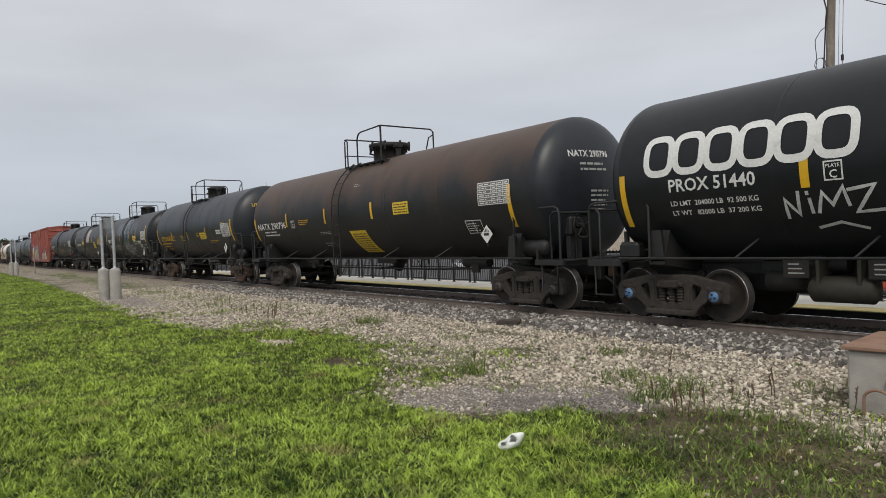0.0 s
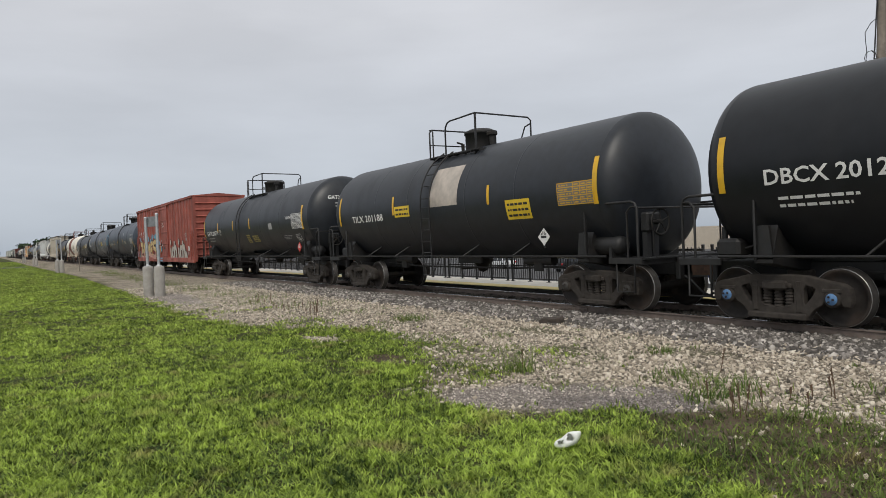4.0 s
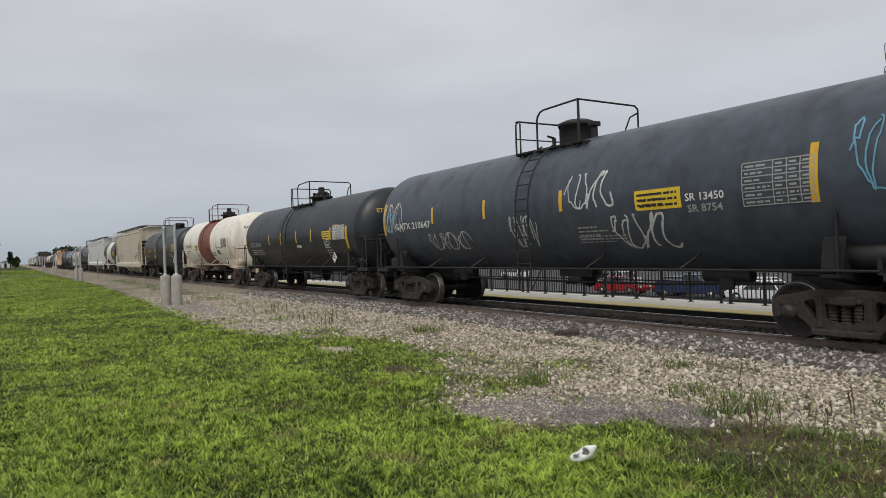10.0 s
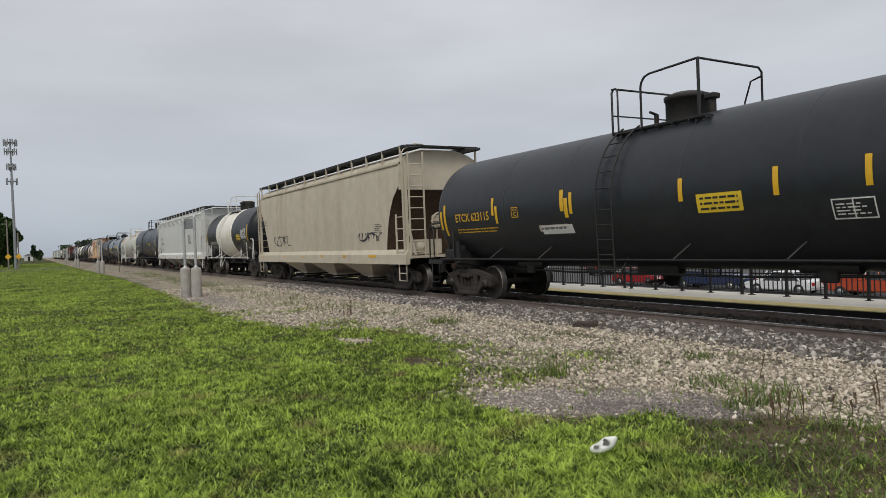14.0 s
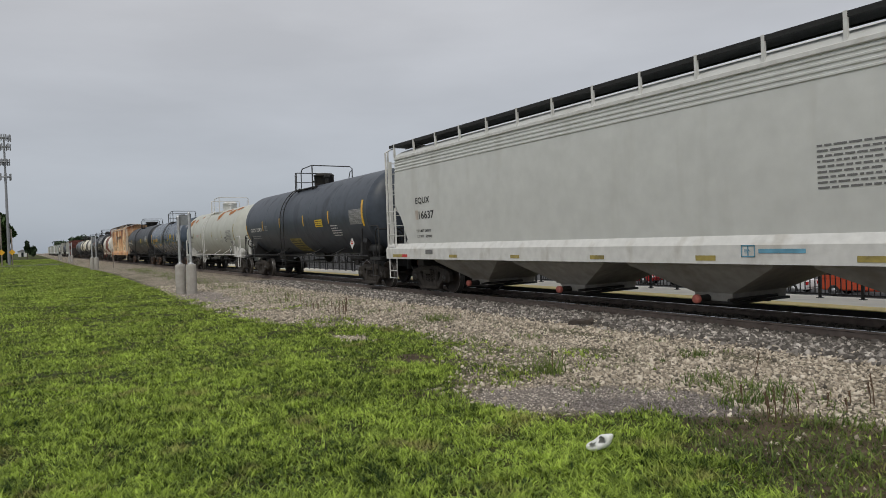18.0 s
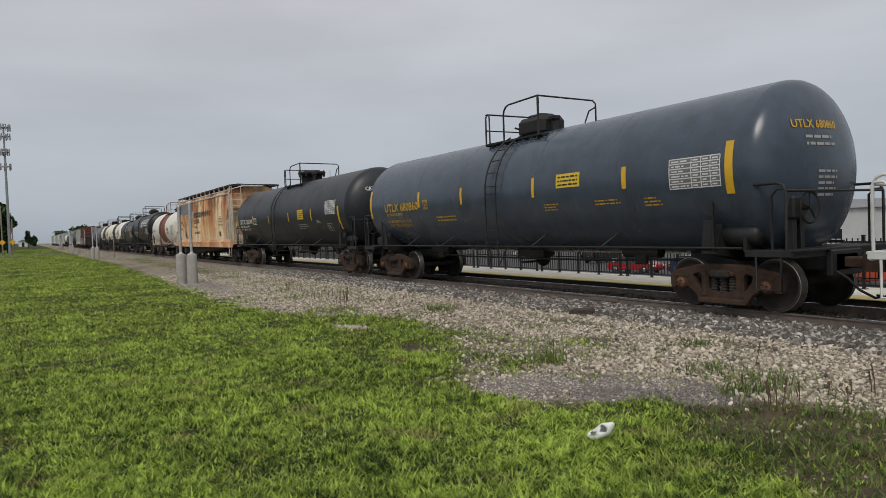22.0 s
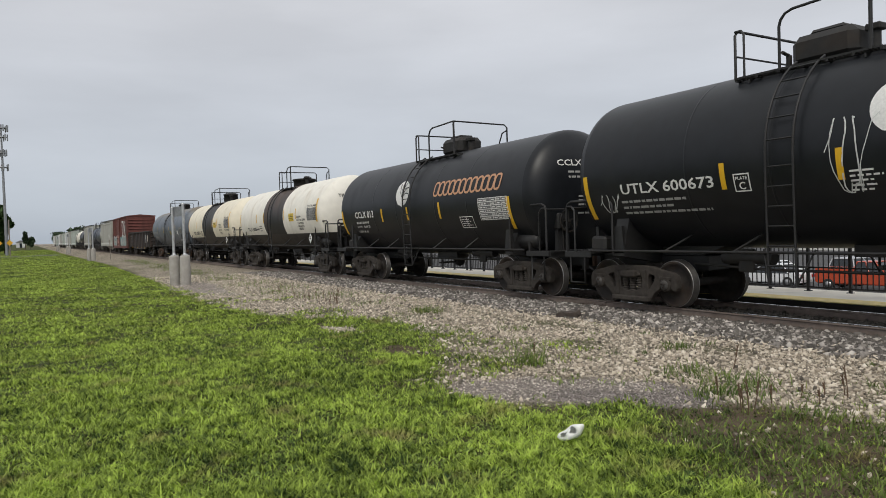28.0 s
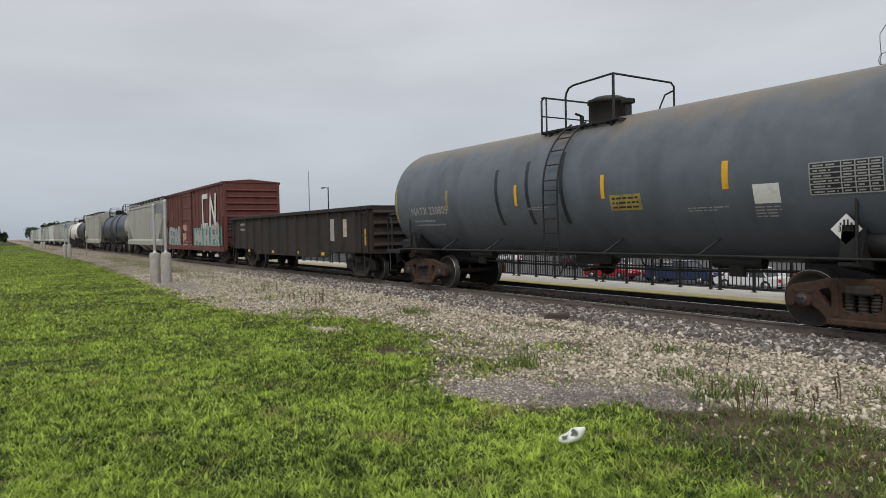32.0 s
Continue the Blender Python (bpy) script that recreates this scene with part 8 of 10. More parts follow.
def emblem(at, u, z, r, ground, ink):
    """A round painted emblem with curved rays."""
    car, side = at[0], at[1]
    v = side.arc(z)
    b = Build()
    n = 28
    for i in range(12):
        q0, q1 = -r + 2 * r * i / 12, -r + 2 * r * (i + 1) / 12
        w0, w1 = math.sqrt(max(0, r * r - q0 * q0)), math.sqrt(max(0, r * r - q1 * q1))
        b.add([side.at(u - w0, v + q0, 0.006), side.at(u + w0, v + q0, 0.006), side.at(u + w1, v + q1, 0.006), side.at(u - w1, v + q1, 0.006)], [(0, 1, 2, 3)])
    e = part("painted_emblem", b, M[ground], car)
    b = Build()
    for k in range(5):
        pts = []
        for j in range(9):
            t = j / 8
            a = radians(200 + k * 28)
            pts.append((u + r * 0.1 + (r * 0.95 * t) * math.cos(a + t * 0.7), v - r * 0.35 + (r * 1.25 * t) * -math.sin(a + t * 0.7)))
        pts = [(p, q) for p, q in pts if (p - u) ** 2 + (q - v) ** 2 < r * r * 0.95]
        if len(pts) > 1:
            side.stroke(b, pts, 0.035, 0.009)
    part("emblem_ray", b, M[ink], e)


def patch(at, mat, u0, u1, z0, z1, skew=0.0):
    """A repainted or stained area."""
    car, side = at[0], at[1]
    b = Build()
    side.sheet(b, u0, u1, side.arc(z0), side.arc(z1), 0.004, 0, skew)
    part("paint_patch", b, M[mat], car)


def sill_marks(car, side, z, *items):
    """Bars of reflective tape along a flat sill: place, width, height, material."""
    for u, w, h, mat in items:
        b = Build()
        side.sheet(b, u - w / 2, u + w / 2, z - h / 2, z + h / 2, 0.006)
        part("reflector_strip", b, M[mat], car)




def script_mark(at, mat, u0, u1, z, h, n, seed, thick=0.07):
    """A slanted flowing company mark as plain strokes and loops."""
    car, side = at[0], at[1]
    rnd = random.Random(seed)
    v0, step = side.arc(z) - h / 2, (u1 - u0) / n
    for i in range(n):
        b = Build()
        a, tall = u0 + i * step, h if i % 4 in (0, 3) else h * 0.62
        if i % 2 == 0:
            side.stroke(b, [(a + 0.12 * step, v0), (a + 0.12 * step + 0.25 * tall, v0 + tall)], thick)
        loop = [(a + step * (0.5 + 0.34 * math.cos(2 * math.pi * q / 14)) + 0.12 * h, v0 + h * 0.31 * (1 + math.sin(2 * math.pi * q / 14))) for q in range(rnd.choice((9, 11, 15)))]
        side.stroke(b, loop, thick)
        part("painted_mark", b, M[mat], car)


def drawn_loops(at, mat, u, z, w, h):
    """A sprayed drawing: a capped oval over a dark wedge and trailing lines, as plain shapes."""
    car, side = at[0], at[1]
    v = side.arc(z)
    b = Build()
    oval = [(u + w * (0.42 + 0.24 * math.cos(2 * math.pi * q / 20)), v + h * (0.62 + 0.33 * math.sin(2 * math.pi * q / 20))) for q in range(21)]
    side.stroke(b, oval, 0.045)
    side.stroke(b, [(u + 0.16 * w, v + 0.66 * h), (u + 0.45 * w, v + 0.73 * h), (u + 0.72 * w, v + 0.84 * h)], 0.06)
    side.stroke(b, [(u + 0.2 * w, v + 0.55 * h), (u + 0.16 * w, v), (u + 0.14 * w, v - 0.35 * h)], 0.04)
    side.stroke(b, [(u + 0.64 * w, v + 0.6 * h), (u + 0.8 * w, v + 0.25 * h), (u + 1.05 * w, v)], 0.04)
    side.stroke(b, [(u + 0.24 * w, v + 0.2 * h), (u + 0.45 * w, v + 0.36 * h), (u + 0.68 * w, v + 0.12 * h)], 0.13)
    side.stroke(b, [(u + 0.34 * w, v + 0.02 * h), (u + 0.46 * w, v + 0.22 * h), (u + 0.6 * w, v + 0.02 * h)], 0.12)
    part("graffiti_tag", b, M[mat], car, "sprayed black graffiti drawing")


def fat_letters(at, letters, t, fill, outline, low=""):
    """Sprayed letters of broad strokes with a dark rim, each given by its strokes in (u, z); low: a second colour over their lower half."""
    car, side = at[0], at[1]
    for i, strokes in enumerate(letters):
        rim, body, foot = Build(), Build(), Build()
        for pts in strokes:
            pts = rounded([(u, side.arc(z)) for u, z in pts])
            side.stroke(rim, pts, t + 0.08, 0.006)
            side.stroke(body, pts, t, 0.012)
            under = [(u, v) for u, v in pts if v < 1.45]
            if low and len(under) > 1:
                side.stroke(foot, under, t * 0.92, 0.018)
        letter = part("graffiti_outline", rim, M[outline], car)
        part("graffiti_fill", body, M[fill], letter, "sprayed graffiti lettering")
        if low and foot.v:
            part("graffiti_fill", foot, M[low], letter, "pink lower half of the lettering")


def gondola(label, left, right, **spec):
    spec["tc"] = right - left
    out = gondola_car(label, spec)
    placed(out[0], left, right)
    return out


def rounded(pts, times=2):
    """The same stroke with its corners cut into curves."""
    for _ in range(times):
        out = [pts[0]]
        for (a, b), (c, d) in zip(pts[:-1], pts[1:]):
            out += [(a * 0.75 + c * 0.25, b * 0.75 + d * 0.25), (a * 0.25 + c * 0.75, b * 0.25 + d * 0.75)]
        pts = out + [pts[-1]]
    return pts


def mural(at, u0, z0, w, h, n, fill, low, outline, seed):
    """Fat sprayed lettering as plain overlapping shapes with a dark outline."""
    car, side = at[0], at[1]
    rnd = random.Random(seed)
    step = w / n
    for i in range(n):
        a, lean_ = u0 + i * step, rnd.uniform(-0.15, 0.15) * step
        hh = h * rnd.uniform(0.82, 1.0)
        form = rnd.choice(([(0.1, 0.05), (0.28, 0.98), (1.0, 0.98), (0.9, 0.5), (0.25, 0.45), (0.7, 0.4), (1.0, 0.02)], [(0.95, 0.95), (0.1, 1.0), (0.1, 0.5), (0.85, 0.55), (0.1, 0.45), (0.1, 0.02), (0.98, 0.08)],
                           [(0.08, 0.02), (0.15, 1.0), (0.5, 0.15), (0.88, 1.02), (0.98, 0.02)], [(0.1, 1.0), (0.12, 0.0), (0.5, -0.08), (0.95, 0.0), (0.95, 1.0)]))
        pts = [(a + p * step + lean_ * q, side.arc(z0) + q * hh) for p, q in form]
        pts = rounded(pts)
        b = Build()
        t = step * 0.36
        side.stroke(b, pts, t + 0.1, 0.006)
        letter = part("graffiti_outline", b, M[outline], car)
        b = Build()
        side.stroke(b, pts, t, 0.012)
        part("graffiti_fill", b, M[fill], letter, "sprayed graffiti lettering")
        b = Build()
        low_pts = [(p, q) for p, q in pts if q < side.arc(z0) + hh * 0.5]
        if len(low_pts) > 1 and low != fill:
            side.stroke(b, low_pts, t * 0.9, 0.018)
            part("graffiti_fill", b, M[low], letter)


BLOBS = []


def blob(at, mat, u, z, r, tall=0.75):
    """A sprayed cloud: a soft-edged oval."""
    car, side = at[0], at[1]
    b = Build()
    n = 26
    BLOBS.append(u)
    off = 0.0015 + 0.0003 * (len(BLOBS) % 9)
    ring = [(u + r * (1 + 0.09 * math.sin(3 * a + u * 5)) * math.cos(a), z + tall * r * (1 + 0.08 * math.cos(2 * a + u * 3)) * math.sin(a)) for a in [2 * math.pi * k / n for k in range(n)]]
    b.add([side.at(u, z, off)] + [side.at(p, q, off) for p, q in ring], [(0, 1 + k, 1 + (k + 1) % n) for k in range(n)])
    part("graffiti_cloud", b, M[mat], car)


def stain(at, mat, u, z, w, h, seed):
    """A ragged patch of rust with runs below it."""
    car, side = at[0], at[1]
    rnd = random.Random(seed)
    v = side.arc(z)
    b, n = Build(), 44
    ring = []
    for k in range(n):
        a = 2 * math.pi * k / n
        r = 0.72 + 0.28 * noise.noise(Vector((math.cos(a) * 2.2, math.sin(a) * 2.2, seed))) + rnd.uniform(-0.1, 0.1)
        ring.append((u + w * r * math.cos(a), v + h * r * math.sin(a) * (1.5 if math.sin(a) < 0 and k % 5 == 0 else 1)))
    b.add([side.at(u, v, 0.004)] + [side.at(p, q, 0.004) for p, q in [((u * 0.5 + p * 0.5), (v * 0.5 + q * 0.5)) for p, q in ring]] + [side.at(p, q, 0.004) for p, q in ring],
          [(0, 1 + k, 1 + (k + 1) % n) for k in range(n)] + [(1 + k, 1 + n + k, 1 + n + (k + 1) % n, 1 + (k + 1) % n) for k in range(n)])
    part("rust_stain", b, M[mat], car, "ragged patch of orange rust")


def head_mark(at, words, mat, y0=-0.85, y1=0.25, dz=0.62, h=0.15, prints=True):
    """The car's number and small print on the domed head that faces the camera."""
    car, side = at[0], at[1]
    base, depth, R = side.head

    def on(y, z, off):
        q = max(0.0, 1 - (y * y + (z - side.zc) ** 2) / (R * R))
        return (base + depth * math.sqrt(q) + off, y, z)
    dome = Side()
    dome.at = on
    b = Build()
    dome.words(b, words, y0, side.zc + dz, y1 - y0, h, 0.012)
    part("lettering", b, M[mat], car)
    if prints:
        b = Build()
        dome.bars(b, y0 + 0.25, side.zc + dz - 0.32, (y1 - y0) * 0.7, 0.24, 2, 0.012, 0, 5)
        dome.bars(b, y0 + 0.5, side.zc - 0.55, 0.6, 0.5, 5, 0.012, 0, 6)
        part("small_print", b, M["dull_white"] if mat != "ink" else M["grey_panel"], car)


# ---- the cars of the train, in order; their truck centres along the track at the start ----
c = tank("glossy black tank car with large white lettering", -7.62, 3.4, top=4.08, dome_x=0, ladder_dx=-0.60, mat="tank_clean", caps="cap_blue", R=1.54, gear=True)
logo_blocks(c, "white", -5.58, -2.06, 2.89, 0.62, 6, True, 0.00)
lettering(c, "PROX 51440", "white", -5.13, -3.58, 2.36, 0.22)
lettering(c, "LD LMT  204000 LB  92 500 KG", "white", -5.14, -3.57, 2.06, 0.09)
lettering(c, "LT WT   82000 LB  37 200 KG", "white", -5.14, -3.56, 1.90, 0.09)
strips(c, "yellow", (-6.11, 1.70, 2.62, 0.12), (-2.84, 2.15, 2.63, 0.13))
frame_box(c, "white", -2.57, -2.31, 2.36, 0.28, "C")
tag = Build()
for pts in ([(-3.18, 1.73), (-3.18, 2.01), (-3.0, 1.77), (-2.97, 2.1)], [(-2.82, 1.99), (-2.81, 1.79)], [(-2.84, 2.06), (-2.84, 2.09)], [(-2.72, 1.79), (-2.63, 2.07), (-2.51, 1.89), (-2.34, 2.13), (-2.29, 1.87)],
            [(-2.28, 2.08), (-1.93, 2.13), (-2.21, 1.77), (-1.87, 1.79)], [(-2.79, 1.57), (-2.47, 1.64), (-2.14, 1.54)]):
    c[1].stroke(tag, [(u, c[1].arc(z)) for u, z in pts], 0.05)
part("graffiti_tag", tag, M["scrawl"], c[0], "sprayed white graffiti tag")
c = tank("black tank car hazed with brown rust", -25.64, -11.43, top=4.2, dome_x=-0.12, ladder_dx=-0.69, mark=("NATX 290796", "white"), end_mat="tank_black", mat="tank_brown", dome="wide", R=1.58, rail_h=0.72, over=1.4)
lettering(c, "NATX 290796", "white", -7.58, -4.93, 2.33, 0.25)
small_print(c, 2, "white", -7.03, -5.22, 2.06, 0.24)
strips(c, "yellow", (-7.84, 1.83, 2.66, 0.11), (-4.82, 2.25, 2.73, 0.10), (-1.76, 2.25, 2.73, 0.10), (1.25, 2.27, 2.75, 0.12))
frame_box(c, "white", -4.44, -4.15, 2.33, 0.26, "C")
small_print(c, 3, "amber", -3.80, -2.98, 2.37, 0.20)
small_print(c, 2, "dull_white", -2.33, -1.52, 1.96, 0.11)
small_print(c, 2, "dull_white", -2.41, -1.71, 1.59, 0.19)
small_print(c, 2, "dull_white", 0.03, 0.48, 3.32, 0.13)
sign_sheet(c, 9, "placard", -0.22, 0.77, 1.59, 0.90, "ink", -0.12)
sign_sheet(c, 4, "placard", 2.44, 3.21, 2.49, 0.33, "ink")
data_table(c, "white", 6.17, 7.25, 2.60, 0.50, "grey_panel", 6)
strips(c, "yellow", (7.23, 1.82, 2.75, 0.13))
diamond(c, "white", 6.24, 1.68, 0.30, "ink", "")
frame_box(c, "white", 5.50, 6.10, 1.87, 0.36)
c = tank("black tank car with amber lettering", -41.06, -29.82, top=4.23, dome_x=-0.26, ladder_dx=-0.20, mark=("UTLX665426", "amber"), mat="tank_black", rust=True, over=1.4)
lettering(c, "UTLX665426", "amber", -5.67, -3.46, 2.20, 0.28)
small_print(c, 3, "amber", -5.88, -3.81, 1.79, 0.55)
frame_box(c, "amber", -3.28, -2.94, 2.20, 0.29, "C")
strips(c, "yellow", (-6.36, 1.88, 2.78, 0.11), (-3.44, 2.06, 2.55, 0.10), (-0.56, 2.10, 2.57, 0.10), (2.45, 2.09, 2.58, 0.10), (6.05, 1.90, 2.83, 0.16))
sign_sheet(c, 3, "placard", 1.51, 2.34, 2.20, 0.33, "ink")
small_print(c, 4, "amber", -1.80, -1.10, 2.18, 0.32)
small_print(c, 3, "amber", 0.97, 1.42, 2.26, 0.23)
small_print(c, 2, "amber", 2.71, 4.24, 1.92, 0.16)
# a legible stencil for the load
sign_sheet(c, 0, "white", 3.99, 4.63, 2.33, 0.18, "ink")
lettering(c, "POLYMERIC MDI", "ink", 4.03, 4.59, 2.33, 0.10)
data_table(c, "white", 4.75, 5.87, 2.38, 0.57, "grey_panel", 7)
diamond(c, "white", 4.94, 1.59, 0.30, "ink", "")
small_print(c, 2, "amber", 4.78, 5.22, 2.70, 0.12)
c = tank("black tank car with repainted blue-grey patches", -56.44, -45.03, top=4.12, dome_x=0.19, ladder_dx=-0.15, mat="tank_clean", mark=("DBCX 201285", "white"), caps="cap_blue", bands=[(-0.3, 1.25, "tank_indigo")], over=1.32)
lettering(c, "DBCX 201285", "white", -5.57, -3.37, 2.37, 0.25)
small_print(c, 2, "white", -5.39, -3.64, 1.98, 0.25)
small_print(c, 4, "dull_white", -2.87, -1.88, 1.92, 0.37)
small_print(c, 4, "dull_white", 1.14, 2.69, 1.82, 0.49)
strips(c, "yellow", (-6.33, 2.18, 3.11, 0.12), (-3.13, 2.38, 2.83, 0.10), (-1.63, 2.38, 2.83, 0.10), (1.44, 2.37, 2.87, 0.13), (3.25, 2.37, 2.86, 0.13))
sign_sheet(c, 3, "placard", 2.39, 3.17, 2.42, 0.33, "ink")
sign_sheet(c, 0, "white", 3.91, 4.53, 2.17, 0.17, "ink")
lettering(c, "POLYMERIC MDI", "ink", 3.95, 4.50, 2.16, 0.09)
frame_box(c, "white", 4.21, 4.81, 1.86, 0.32)
data_table(c, "white", 4.70, 5.77, 2.54, 0.51, "grey_panel", 6)
strips(c, "yellow", (5.83, 2.16, 3.13, 0.13))
diamond(c, "white", 4.81, 1.49, 0.30, "ink", "")
small_print(c, 3, "white", 5.43, 5.84, 1.89, 0.27)
scrawl(c, "scrawl", 2.50, 2.04, 1.24, 0.24, 12, 0.025, 8)
patch(c, "tank_slate", -2.63, -0.91, 2.74, 3.57, 0.20)
patch(c, "tank_blue", 1.91, 2.19, 2.80, 3.39, 0.06)
patch(c, "tank_blue", 2.48, 2.82, 3.01, 3.54, 0.06)
patch(c, "tank_blue", 3.05, 3.31, 2.88, 3.32, 0.06)
c = tank("black tank car with a pale painted stripe", -71.69, -60.47, top=4.12, dome_x=0.3, ladder_dx=-0.50, mat="tank_black", over=1.2)
lettering(c, "TILX 201188", "white", -5.01, -2.87, 2.34, 0.22)
strips(c, "yellow", (-5.96, 2.17, 3.12, 0.11), (-2.18, 2.37, 2.92, 0.10), (2.58, 2.40, 2.87, 0.10), (6.15, 2.19, 3.15, 0.13))
sign_sheet(c, 2, "placard", -2.10, -1.23, 2.45, 0.32, "ink")
sign_sheet(c, 3, "placard", 3.24, 4.12, 2.22, 0.47, "ink")
data_table(c, "amber", 5.05, 6.12, 2.45, 0.46, "grey_panel", 5)
diamond(c, "white", 4.41, 1.56, 0.28, "ink", "")
patch(c, "scrawl_grey", -0.10, 1.23, 2.48, 3.52, 0.05)
c = tank("plain matt black tank car with a red placard", -89.61, -75.72, top=4.22, dome_x=-0.16, ladder_dx=-0.85, mark=("GATX 200731", "white"), mat="tank_black", belly=1, over=1.3)
lettering(c, "GATX 200731", "white", -7.01, -4.93, 2.36, 0.24)
small_print(c, 2, "dull_white", -6.96, -5.25, 2.03, 0.31)
frame_box(c, "white", -4.63, -4.38, 2.38, 0.28, "C")
strips(c, "yellow", (-7.55, 2.15, 3.06, 0.11), (-4.84, 2.39, 2.87, 0.10), (-2.13, 2.43, 2.90, 0.10), (0.51, 2.42, 2.90, 0.12))
sign_sheet(c, 4, "faded", -0.28, 0.20, 1.95, 0.42, "ink", 0.05)
sign_sheet(c, 3, "faded", 0.57, 1.40, 1.94, 0.33, "ink")
strips(c, "yellow", (7.07, 2.19, 3.13, 0.16))
data_table(c, "white", 5.94, 7.03, 2.54, 0.58, "grey_panel", 6)
lettering(c, "SR-8754", "white", 5.35, 5.89, 2.70, 0.11)
frame_box(c, "white", 6.04, 6.52, 1.87, 0.35)
diamond(c, "red_sign", 6.38, 1.49, 0.30, "white", "")
sign_sheet(c, 0, "dull_white", 3.15, 3.58, 2.43, 0.26, "ink")
small_print(c, 3, "dull_white", 4.66, 5.64, 1.92, 0.22)
c = boxcar("red-brown box car with graffiti along its side", -108.5, -95.6, body=18.6, top=4.9, mat="box_red", door=(-2.9, 2.2), double=True)
lettering(c, "HS", "white", -8.84, -8.44, 2.92, 0.24)
lettering(c, "29", "white", -8.08, -7.71, 2.90, 0.24)
lettering(c, "10", "white", -7.21, -6.89, 2.92, 0.24)
small_print(c, 2, "white", -8.85, -8.43, 2.63, 0.20)
frame_box(c, "white", -7.19, -6.95, 2.57, 0.24, "E")
strips(c, "yellow", (8.28, 1.43, 2.17, 0.12))
strips(c, "yellow", (2.91, 1.20, 1.68, 0.10))
strips(c, "yellow", (5.64, 1.20, 1.72, 0.10))
wall = (c[0], Side(wide=1.566))
door = (c[0], Side(wide=1.612))
for u, z, r, tall in ((-8.95, 1.2, 0.45, 1.0), (-8.8, 1.7, 0.24, 1.0), (-8.06, 2.43, 0.2, 0.9), (-7.75, 2.2, 0.24, 0.6), (-6.19, 2.6, 0.2, 0.8), (-6.3, 2.36, 0.25, 0.6), (-5.15, 2.6, 0.2, 0.9), (-5.5, 2.27, 0.3, 0.6), (-4.77, 2.42, 0.26, 0.7),
                      (-3.72, 2.56, 0.13, 1.5), (-3.99, 2.26, 0.3, 0.6), (-3.2, 2.48, 0.26, 1.0), (-2.36, 2.55, 0.2, 0.8), (-1.77, 2.56, 0.36, 0.6), (-1.48, 1.95, 0.42, 1.1), (-1.32, 1.4, 0.42, 1.2), (-0.95, 1.88, 0.28, 0.7), (-0.73, 2.24, 0.16, 0.7),
                      (-0.58, 2.08, 0.18, 0.9), (-0.85, 1.38, 0.36, 1.3), (0.14, 1.62, 0.2, 0.9)):
    blob(wall if u < -3 else door, "scrawl_blue", u, z, r, tall)
patch((c[0], Side(wide=1.604)), "scrawl_blue", -1.54, 0.25, 0.76, 1.03)
LETTERS = ([[(-7.91, 2.04), (-6.95, 2.1), (-7.6, 1.56), (-7.05, 1.53)], [(-7.62, 1.5), (-7.98, 1.04), (-6.98, 0.98)]],
           [[(-6.52, 2.05), (-6.65, 1.25), (-6.29, 0.9), (-5.93, 1.25), (-5.86, 2.0)]],
           [[(-5.57, 0.98), (-5.17, 2.14), (-4.88, 1.46), (-4.45, 2.16), (-4.38, 1.06)]],
           [[(-3.3, 2.13), (-3.91, 2.05), (-4.02, 1.61), (-3.5, 1.64)], [(-4.02, 1.55), (-4.05, 1.14), (-3.3, 1.12)]])
LAST = ([[(-1.86, 2.18), (-2.72, 2.1), (-2.78, 1.73), (-2.07, 1.71), (-1.8, 1.42), (-2.01, 1.06), (-2.76, 1.1)]],)
for at, letters in ((wall, LETTERS), (door, LAST)):
    fat_letters(at, letters, 0.34, "scrawl_tan", "scrawl_dark", "scrawl_pink")
strips((c[0], Side(wide=1.60)), "yellow", (-6.31, 1.2, 1.7, 0.1), (-3.38, 1.25, 1.71, 0.1), (-8.5, 1.2, 2.1, 0.1))
strips((c[0], Side(wide=1.63)), "yellow", (-0.05, 1.34, 1.77, 0.14))
arrow = Build()
for pts in ([(-0.41, 1.83), (0.22, 2.27)], [(-0.41, 1.85), (0.1, 1.82), (0.62, 1.9)], [(0.1, 2.24), (0.3, 2.24)]):
    door[1].stroke(arrow, pts, 0.045)
part("graffiti_tag", arrow, M["scrawl"], c[0], "sprayed white arrow")
for words, u0, u1, z in (("SECURE BOTH HASPS", -1.5, -0.54, 2.76), ("BEFORE MOVING CAR", -1.5, -0.54, 2.65), ("OPENING", 0.6, 0.95, 3.41), ("MAIN W 8-1 H 10-10", 0.6, 1.38, 3.31), ("TOTAL W 16-5 H 10-10", 0.6, 1.39, 3.19)):
    lettering(door, words, "white", u0, u1, z, 0.07)
patch(door, "ink", 0.92, 1.24, 1.62, 1.8)
